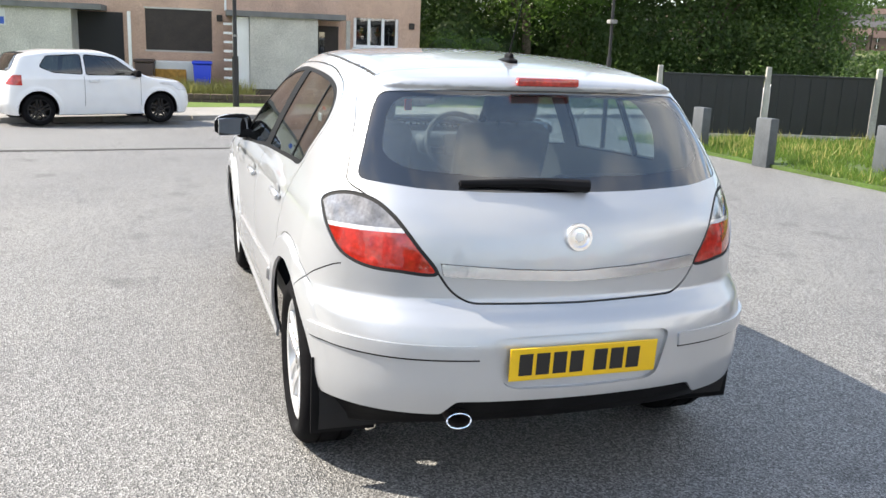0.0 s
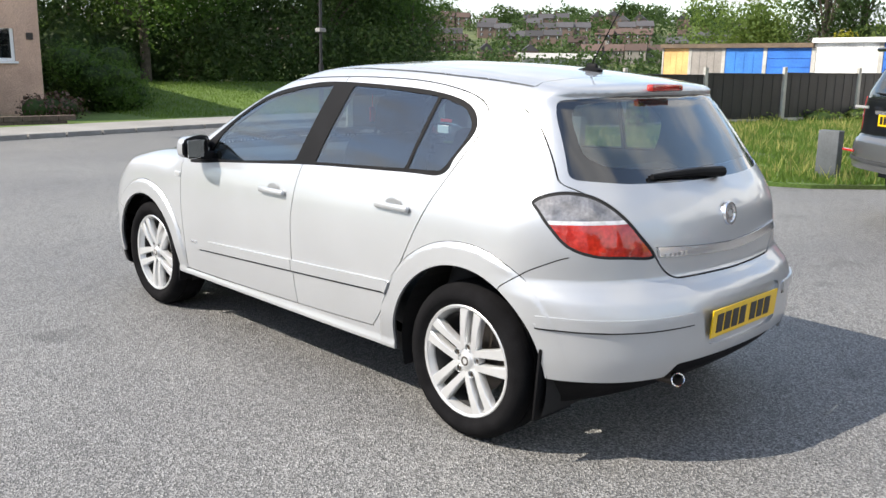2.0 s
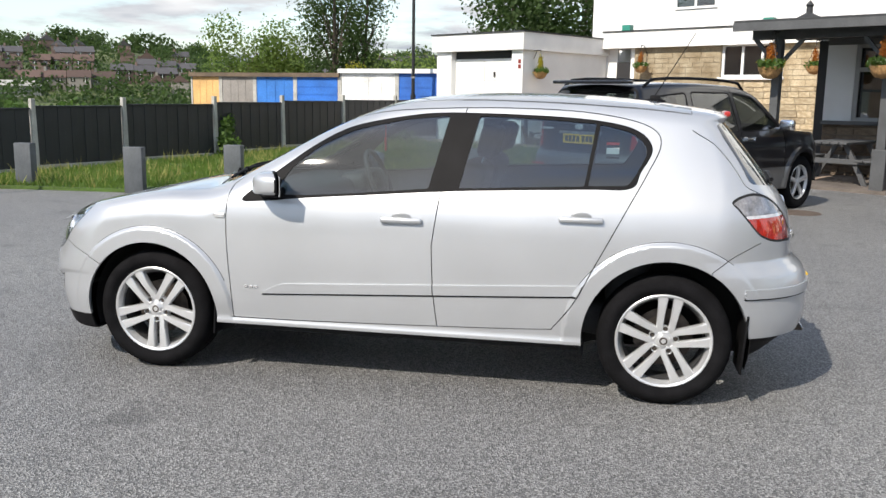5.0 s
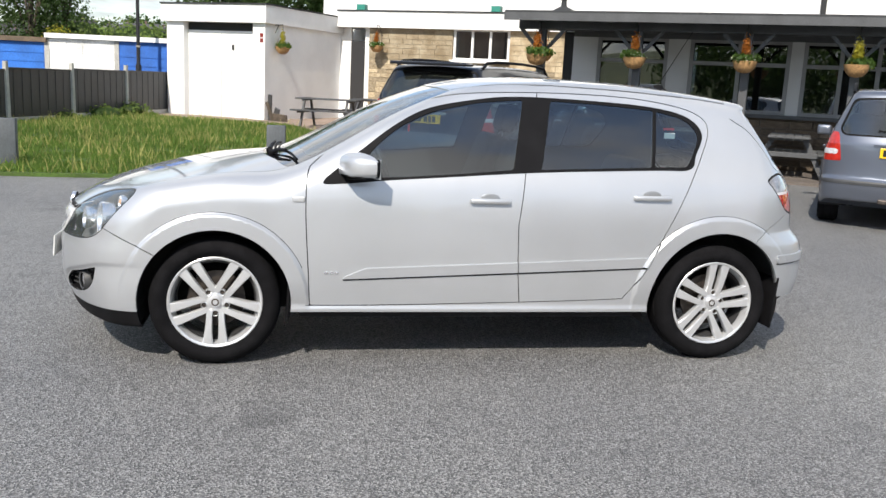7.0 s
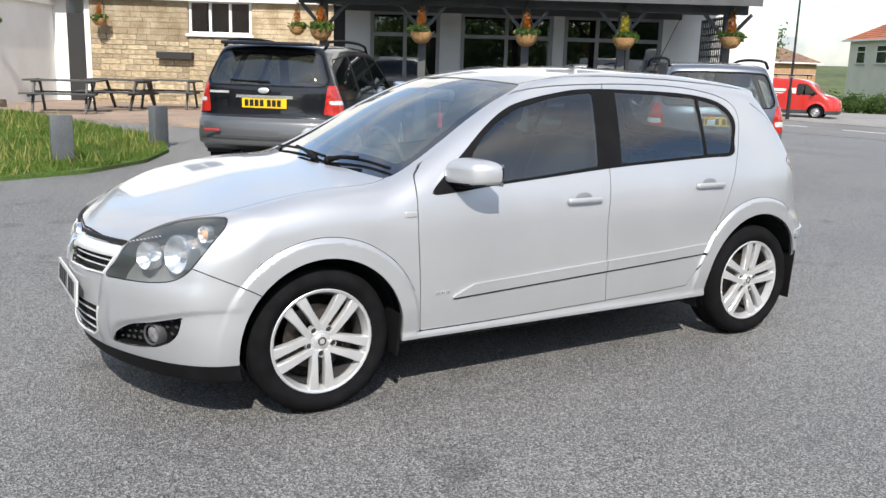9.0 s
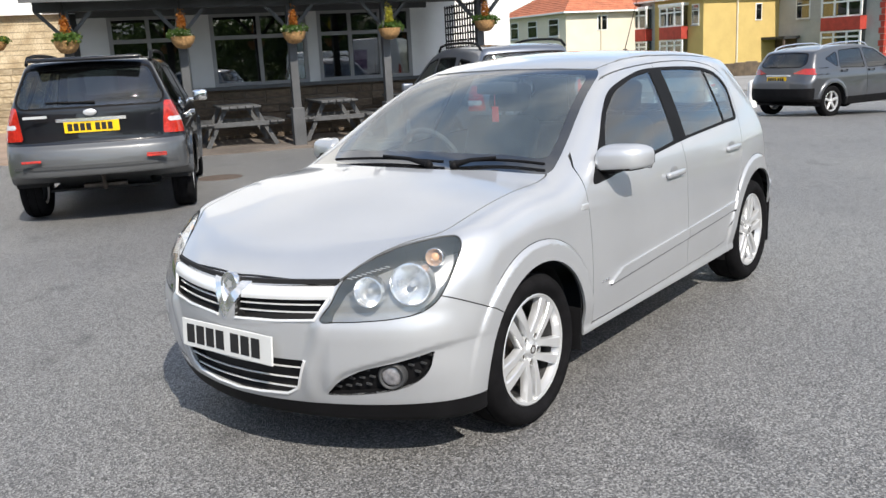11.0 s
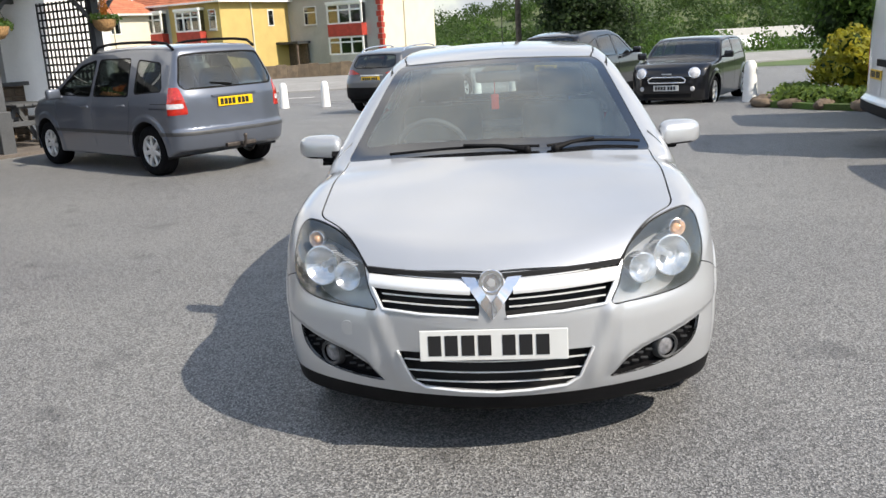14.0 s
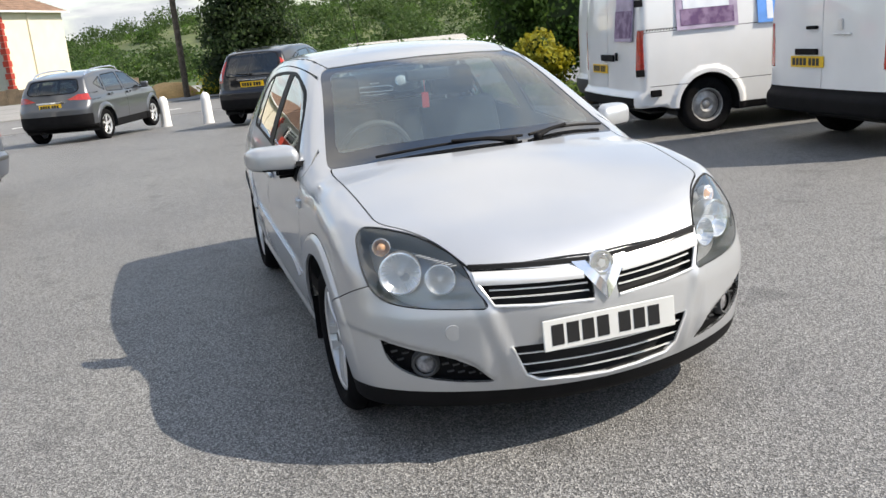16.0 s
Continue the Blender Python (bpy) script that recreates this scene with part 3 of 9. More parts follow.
# ---- the silver hatchback ----
def hero_field():
    top = curve((2.4, .60), (2.2, .67), (2.12, .725), (2.0, .785), (1.9, .82), (1.6, .895), (1.3, .96), (1.12, .99), (1.04, 1.005), (.95, 1.045), (.7, 1.175), (.46, 1.297), (.24, 1.385), (.1, 1.425),
                (-.14, 1.46), (-.5, 1.475), (-.85, 1.468), (-1.19, 1.443), (-1.5, 1.405), (-1.7, 1.37), (-2.4, 1.25), soft=.05)
    crown = curve((2.4, .05), (2.0, .03), (1.6, .03), (1.2, .05), (1.0, .13), (.7, .17), (.3, .14), (-.2, .10), (-1.2, .09), (-2.4, .10), soft=.12)
    front = curve((.05, 2.05), (.18, 2.10), (.3, 2.147), (.42, 2.167), (.55, 2.167), (.62, 2.155), (.70, 2.125), (.80, 2.04), (1.6, 1.0))
    rear = curve((.05, -1.85), (.24, -1.93), (.33, -2.02), (.45, -2.05), (.56, -2.05), (.63, -2.03), (.68, -1.985), (.71, -1.962), (.80, -1.955), (.9, -1.935), (.97, -1.90), (1.03, -1.855),
                 (1.145, -1.765), (1.3, -1.635), (1.342, -1.602), (1.365, -1.622), (1.40, -1.60), (1.43, -1.53), (1.6, -1.36))
    plan = curve((2.4, .77), (2.1, .83), (1.9, .850), (1.6, .858), (1.2, .864), (.5, .864), (-.3, .865), (-1.0, .86), (-1.5, .845), (-1.8, .81), (-2.0, .765), (-2.3, .68), soft=.10)
    sect = curve((.05, -.06), (.2, -.035), (.3, -.02), (.45, -.006), (.62, 0), (.78, -.006), (.88, -.02), (.95, -.04), (1.0, -.062), (1.1, -.105), (1.2, -.155), (1.3, -.208), (1.4, -.27), (1.6, -.42), soft=.03)
    tuck = curve((2.3, .02), (1.2, .02), (.8, .01), (0, 0), (-.8, .0), (-1.3, .01), (-1.9, .06), soft=.12)
    fog_top = curve((.30, .28), (.42, .315), (.49, .385), (.60, .425), (.70, .455), (.80, .485), (.9, .50))

    def field(x, y, z):
        y0 = np.abs(y)
        y = np.minimum(y0, 1.1)
        zt = top(x) - crown(x) * y * y
        sl = (top(x + .01) - top(x - .01)) / .02
        f = (z - zt) / np.sqrt(1 + sl * sl)
        w = plan(x) + sect(z) - tuck(x) * step(.9, 1.35, z)
        for ax, rf in ((1.307, .452), (-1.307, .482)):
            r = np.hypot(x - ax, z - .312)
            w = w + .017 * step(rf + .004, rf - .016, r) * step(.24, .44, z)
        w = w + .010 * step(.315, .285, z) * step(1.0, .93, x) * step(-1.0, -.93, x)
        w = w + .016 * step(1.55, 1.75, x) * step(.5, .3, z)
        side = y0 - w
        xf = front(z) - .008 - .46 * y ** 2 - .60 * y ** 12
        xr = rear(z) + .20 * y ** 2 + .75 * y ** 6
        # ridges down the front bumper, crease along the bonnet
        xf = xf + .012 * step(.05, .0, np.abs(y - .355 - (z - .34) * .27)) * step(.25, .34, z) * step(.66, .56, z)
        # swelling of the bumper over the fog lamps
        e = fog_top(y)
        xf = xf + .016 * step(e - .004, e + .022, z) * step(.63, .52, z) * step(.38, .46, y)
        f = smax(f, side, .07 + .045 * step(.75, 1.05, x))
        f = smax(f, (x - xf) / 1.12, .07)
        f = smax(f, (xr - x) / 1.12, .055)
        zb = .19 + .06 * step(-1.6, -2.0, x)
        return smax(f, zb - z, .03)
    return field


def poly(*pts):
    return np.array(pts, float)


def place_x(field, y, z, x0, way):
    """Where a line along x first meets the body, coming from x0."""
    x = np.full(np.shape(y), float(x0))
    for _ in range(200):
        v = field(x, np.asarray(y, float), np.asarray(z, float))
        x = x + way * np.clip(v * .7, 0, .05)
    return x


def strip(name, pts, across, thick, material, parent, label=""):
    """A flat bar swept along points: across its width vector, thick its depth vector."""
    bm = bmesh.new()
    rows = []
    for p in pts:
        p, a, t = Vector(p), Vector(across) / 2, Vector(thick) / 2
        rows.append([bm.verts.new(p + q) for q in (-a - t, a - t, a + t, -a + t)])
    for q, w in zip(rows, rows[1:]):
        for k in range(4):
            bm.faces.new((q[k], q[(k + 1) % 4], w[(k + 1) % 4], w[k]))
    bm.faces.new(rows[0][::-1])
    bm.faces.new(rows[-1])
    bmesh.ops.recalc_face_normals(bm, faces=bm.faces)
    return part(name, bm, material, parent, label)


def number_plate(parent, m, material, w=.52, h=.111, double=False):
    bm = bmesh.new()
    box(bm, -w / 2, w / 2, -.004, .004, -h / 2, h / 2, bevel=.003)
    bmesh.ops.transform(bm, matrix=m, verts=bm.verts)
    p = part("number_plate", bm, material, parent)
    x = -w * .44
    for k in range(7):
        wid = w * .088
        bm = bmesh.new()
        box(bm, x, x + wid, -.0058, -.0035, -h * .33, h * .33)
        bmesh.ops.transform(bm, matrix=m, verts=bm.verts)
        part("plate_bar", bm, PLATE_BAR, p)
        x += wid + w * .025 + (w * .05 if k == 3 else 0)
    return p


def tyre_and_rim(parent, at, side, r=.316, rim=.230, width=.205, spokes=5, style="double", rim_mat=None, turn=math.pi / 2, cap=None):
    """A wheel of its own parts; at: hub centre at the outer face, side: +1 or -1."""
    m = Matrix.Translation(at) @ Matrix.Diagonal((1, side, 1, 1))
    rim_mat = rim_mat or ALLOY
    bm = bmesh.new()
    w = width
    lathe(bm, [(rim - .004, -w + .03), (rim + .012, -w + .012), (r - .035, -w - .004), (r - .012, -w + .012), (r - .002, -w + .03), (r, -w * .72), (r - .007, -w * .71), (r - .007, -w * .67), (r, -w * .66),
               (r, -w * .36), (r - .007, -w * .35), (r - .007, -w * .31), (r, -w * .30), (r - .002, -.034), (r - .012, -.014), (r - .035, .004), (r - .055, .006), (rim + .020, -.002), (rim + .008, -.012), (rim - .002, -.016), (rim - .01, -.05)], 48, m)
    bmesh.ops.recalc_face_normals(bm, faces=bm.faces)
    wh = new("wheel")
    wh.parent = parent
    part("tyre", bm, RUBBER, wh, smooth=True)
    bm = bmesh.new()
    lathe(bm, [(rim - .004, -w + .03), (rim - .03, -w + .04), (rim - .035, -.07), (rim - .016, -.03), (rim - .012, -.016), (rim - .002, -.012), (rim + .004, -.016), (rim, -.03)], 40, m)
    bmesh.ops.recalc_face_normals(bm, faces=bm.faces)
    part("rim", bm, rim_mat, wh, smooth=True)
    bm = bmesh.new()
    lathe(bm, [(rim - .034, -w + .045), (rim - .040, -.08), (rim - .031, -.045)], 40, m)
    part("wheel_barrel", bm, BARREL, wh, smooth=True)
    bm = bmesh.new()
    lathe(bm, [(.001, -.105), (rim * .62, -.105), (rim * .62, -.115), (.001, -.115)], 32, m)
    bmesh.ops.recalc_face_normals(bm, faces=bm.faces)
    part("brake_disc", bm, DARK_METAL, wh, smooth=True)

    def bar(a, o0, o1, w0, w1, r0, r1):
        """A spoke out along the angle a, its middle o0 beside that line at the hub and o1 at the rim."""
        bm = bmesh.new()
        rows = []
        c, sn = math.cos(a), math.sin(a)
        for k in range(6):
            t = k / 5
            rr = r0 + (r1 - r0) * t
            o = o0 + (o1 - o0) * t
            hw = (w0 + (w1 - w0) * t * t) / 2
            y = -.030 + .012 * t + .006 * math.sin(math.pi * t)
            rows.append([bm.verts.new((rr * c - (o + q) * sn, yy, rr * sn + (o + q) * c)) for q, yy in ((-hw, y - .034), (-hw, y - .005), (-hw * .8, y), (hw * .8, y), (hw, y - .005), (hw, y - .034))])
        for q, v in zip(rows, rows[1:]):
            for k in range(6):
                bm.faces.new((q[k], q[(k + 1) % 6], v[(k + 1) % 6], v[k]))
        bm.faces.new(rows[0])
        bm.faces.new(rows[-1])
        bmesh.ops.transform(bm, matrix=m, verts=bm.verts)
        bmesh.ops.recalc_face_normals(bm, faces=bm.faces)
        part("spoke", bm, rim_mat, wh, smooth=True)
    if style == "steel":
        bm = bmesh.new()
        lathe(bm, [(.0, -.03), (.03, -.03), (.05, -.045), (.085, -.03), (.12, -.05), (rim - .03, -.06), (rim - .02, -.05)], 28, m)
        bmesh.ops.recalc_face_normals(bm, faces=bm.faces)
        part("wheel_disc", bm, rim_mat, wh, smooth=True)
    else:
        for k in range(spokes):
            a = 2 * math.pi * k / spokes + turn
            if style == "double":
                for o in (-1, 1):
                    bar(a, o * .0275, o * .0365, .030, .050, .040, rim - .010)
            else:
                bar(a, 0, 0, .06, .045, .03, rim - .014)
        bm = bmesh.new()
        lathe(bm, [(.0, -.024), (.030, -.025), (.034, -.030), (.040, -.030), (.050, -.036), (.052, -.07)] if style == "double" else [(.0, -.020), (.026, -.021), (.030, -.025), (.048, -.030), (.056, -.040), (.056, -.07)], 24, m)
        bmesh.ops.recalc_face_normals(bm, faces=bm.faces)
        part("hub", bm, rim_mat, wh, smooth=True)
        for k in range(5):
            a = 2 * math.pi * k / 5 + turn
            q = .056
            if style == "double":
                bm = bmesh.new()
                lathe(bm, [(.0135, -.026), (.0155, -.025), (.0165, -.03), (.0165, -.06)], 14, m @ Matrix.Translation((q * math.cos(a), 0, q * math.sin(a))))
                part("bolt_seat", bm, rim_mat, wh, smooth=True)
            bm = bmesh.new()
            lathe(bm, [(.0, -.032), (.009, -.032), (.011, -.036), (.011, -.06)], 8, m @ Matrix.Translation((q * math.cos(a), 0, q * math.sin(a))))
            part("wheel_bolt", bm, CHROME if style != "double" else DARK_METAL, wh)
        bm = bmesh.new()
        lathe(bm, [(.0, -.018), (.024, -.019), (.028, -.024)], 20, m)
        part("hub_cap", bm, cap or rim_mat, wh, smooth=True)
        if style == "double":
            bm = bmesh.new()
            lathe(bm, [(.012, -.0175), (.016, -.0165), (.019, -.0175)], 18, m)
            part("cap_emblem", bm, DARK_METAL, wh, smooth=True)
    return wh


def seat(parent, x, y, z, w=.50, head=True):
    s = new("seat")
    s.parent = parent
    for nm, dims, rot, loc in (("cushion", (.50, w, .16), -8, (x + .05, y, z)), ("backrest", (.15, w * .96, .60), -20, (x - .26, y, z + .33)), ("headrest", (.10, .27, .17), -14, (x - .42, y, z + .72)))[:3 if head else 2]:
        bm = bmesh.new()
        box(bm, -dims[0] / 2, dims[0] / 2, -dims[1] / 2, dims[1] / 2, -dims[2] / 2, dims[2] / 2, bevel=min(dims) * .38, seg=3)
        bmesh.ops.transform(bm, matrix=pose(*loc, 0, rot, 0), verts=bm.verts)
        part(nm, bm, CLOTH_DARK, s, smooth=True)
    for k in (-.05, .05) if head else ():
        bm = bmesh.new()
        tube(bm, [(x - .37, y + k, z + .58), (x - .41, y + k, z + .68)], .006, 6)
        part("headrest_post", bm, CHROME, s)
    return s


def steering_wheel(parent, x, y, z, r=.185):
    m = pose(x, y, z, 0, 22, 0)
    sw = new("steering_wheel")
    sw.parent = parent
    bm = bmesh.new()
    pts = [m @ Vector((0, r * math.cos(a), r * math.sin(a))) for a in (2 * math.pi * k / 28 for k in range(29))]
    tube(bm, pts, .016, 8, caps=False)
    part("wheel_rim", bm, DASH, sw, smooth=True)
    bm = bmesh.new()
    box(bm, -.03, .03, -.09, .09, -.07, .06, bevel=.025, seg=2)
    for a in (0, math.pi, -math.pi / 2):
        box(bm, -.012, .012, .06, r, -.02, .02, pose(0, 0, 0, math.degrees(a), 0, 0))
    bmesh.ops.transform(bm, matrix=m, verts=bm.verts)
    part("wheel_hub", bm, DASH, sw, smooth=True)


def hero_car():
    field = hero_field()
    car = thing("silver_hatchback", "silver five-door hatchback with alloy wheels parked on tarmac", "car")

    side = lambda P, N: (P[:, 1] > .42) & (np.abs(N[:, 1]) > .25)
    front = lambda P, N: P[:, 0] > 1.35
    rear = lambda P, N: P[:, 0] < -1.30
    up = lambda P, N: (P[:, 0] > .88) & (N[:, 2] > .4)
    xz = lambda p: (lambda P, N: inside(p, P[:, 0], P[:, 2]))
    yz = lambda p: (lambda P, N: inside(p, P[:, 1], P[:, 2]))
    xy = lambda p: (lambda P, N: inside(p, P[:, 0], P[:, 1]))
    fq = lambda p: (lambda P, N: inside(p, (P[:, 1] - P[:, 0]) * .707, P[:, 2]))
    rq = lambda p: (lambda P, N: inside(p, (P[:, 1] + P[:, 0]) * .707, P[:, 2]))
    grow = lambda f, d: (lambda P, N: f(P, N) - d)
    ring = lambda f, d: (lambda P, N: np.abs(f(P, N)) - d)

    doors = outline([(.835, .309), (.850, .311), (.854, .325), (.863, .484), (.879, .763), (.872, .955), (.829, 1.018), (.715, 1.098), (.56, 1.198), (.415, 1.275), (.137, 1.362), (-.314, 1.392), (-.787, 1.388), (-1.085, 1.352), (-1.225, 1.300),
                     (-1.252, 1.225), (-1.20, 1.11), (-1.161, 1.035), (-1.091, .905), (-.962, .652), (-.876, .484), (-.785, .360), (-.74, .345), (-.3, .329), (.4, .312)], 6)
    pillar = poly((-.335, 1.6), (-.31, 1.39), (-.217, .976), (-.185, .728), (-.195, .497), (-.216, .327), (-.22, .1))
    dlo = outline([(.800, .918), (.700, 1.010), (.60, 1.087), (.44, 1.203), (.264, 1.292), (0, 1.347), (-.229, 1.368), (-.646, 1.362), (-.95, 1.343), (-1.14, 1.300), (-1.216, 1.215), (-1.165, 1.105), (-1.118, 1.030),
                   (-.9, 1.020), (-.305, .994), (.2, .957), (.5, .934), (.68, .916)], 6)
    gf = rounded([(.645, .950), (.545, 1.095), (.43, 1.190), (.255, 1.276), (0, 1.331), (-.228, 1.352), (-.155, 1.003), (.2, .970), (.47, .950)], [.02, .06, .06, .06, .06, .012, .012, .05, .05])
    gr = rounded([(-.378, 1.354), (-.646, 1.347), (-.948, 1.328), (-.905, 1.036), (-.305, 1.009)], [.012, .06, .01, .01, .012])
    gq = rounded([(-.966, 1.325), (-1.13, 1.288), (-1.202, 1.213), (-1.15, 1.108), (-1.108, 1.044), (-.923, 1.037)], [.01, .05, .05, .05, .02, .01])
    bonnet = rounded([(1.045, -.3), (1.045, 0), (1.02, .35), (.945, .705), (1.3, .708), (1.69, .690), (1.775, .607), (1.865, .541), (1.985, .470), (2.035, .435), (2.072, .2), (2.09, 0), (2.09, -.3)], .05)
    screen = rounded([(-.3, .995), (0, .995), (.45, .99), (.715, .972), (.685, 1.045), (.56, 1.352), (.52, 1.383), (.3, 1.395), (0, 1.401), (-.3, 1.401)], .03)
    clear = rounded([(-.3, 1.055), (0, 1.055), (.45, 1.045), (.648, 1.025), (.515, 1.345), (.48, 1.362), (.3, 1.373), (0, 1.378), (-.3, 1.378)], .04)
    cowl = rounded([(.80, -.3), (.80, .66), (.90, .68), (.955, .66), (1.012, .35), (1.038, 0), (1.038, -.3)], .02)
    tailgate = rounded([(-.3, .693), (0, .693), (.37, .698), (.425, .735), (.462, .792), (.575, .952), (.665, 1.022), (.708, 1.045), (.672, 1.17), (.626, 1.30), (.575, 1.40), (.3, 1.55), (-.3, 1.55)], .04)
    backlight = rounded([(-.3, 1.033), (0, 1.033), (.25, 1.034), (.484, 1.041), (.678, 1.060), (.640, 1.17), (.600, 1.28), (.566, 1.332), (.33, 1.345), (0, 1.348), (-.3, 1.348)], .03)
    backclear = rounded([(-.3, 1.078), (0, 1.078), (.3, 1.082), (.53, 1.10), (.598, 1.14), (.558, 1.27), (.515, 1.317), (.3, 1.331), (0, 1.333), (-.3, 1.333)], .05)
    lamp_f = outline([(-1.172, .593), (-1.13, .648), (-1.09, .712), (-1.038, .756), (-.96, .791), (-.87, .821), (-.77, .840), (-.70, .848), (-.66, .846), (-.653, .820), (-.680, .770), (-.720, .705), (-.763, .650), (-.825, .616), (-.92, .600), (-1.02, .593), (-1.10, .590)], 6)
    lamp_r = outline([(-.572, .983), (-.63, 1.011), (-.71, 1.019), (-.80, 1.0), (-.885, .948), (-.96, .872), (-1.021, .787), (-.905, .788), (-.79, .796), (-.695, .828), (-.63, .893), (-.592, .945)], 6)
    fog = rounded([(-1.172, .305), (-1.125, .366), (-1.04, .412), (-.91, .440), (-.780, .474), (-.798, .405), (-.835, .366), (-.90, .335), (-.98, .319), (-1.08, .308)], [.012, .03, .03, .03, .012, .03, .03, .03, .03, .03])
    grille = rounded([(.045, .690), (.452, .716), (.438, .660), (.398, .592), (.045, .574)], [.005, .02, .02, .025, .005])
    low = rounded([(-.3, .443), (0, .443), (.350, .438), (.342, .42), (.303, .325), (.255, .298), (0, .283), (-.3, .283)], .025)
    recess = rounded([(-.2, .610), (.20, .608), (.315, .600), (.275, .455), (.235, .436), (-.2, .430)], .025)
    bar = rounded([(-.2, .795), (0, .795), (.2, .803), (.452, .821), (.445, .785), (.2, .770), (0, .762), (-.2, .762)], .006)
    bump_f = rounded([(1.50, -.2), (1.575, .55), (1.632, .582), (1.79, .652), (1.95, .715), (2.05, .745), (2.4, .745), (2.4, -.2)], .01)
    bump_r = rounded([(-1.45, -.2), (-1.50, .660), (-1.602, .734), (-1.71, .788), (-1.80, .810), (-1.87, .76), (-1.93, .695), (-2.4, .69), (-2.4, -.2)], .02)
    g_doors, g_pillar = xz(doors), lambda P, N: along(pillar, P[:, 0], P[:, 2])
    in_doors = lambda P, N: side(P, N) & (g_doors(P, N) < 0)
    f_front = lambda P, N: np.maximum(g_doors(P, N), -g_pillar(P, N))
    f_rear = lambda P, N: np.maximum(g_doors(P, N), g_pillar(P, N))
    ditch = poly((.30, .475), (0, .53), (-.5, .555), (-1.0, .565), (-1.42, .555))
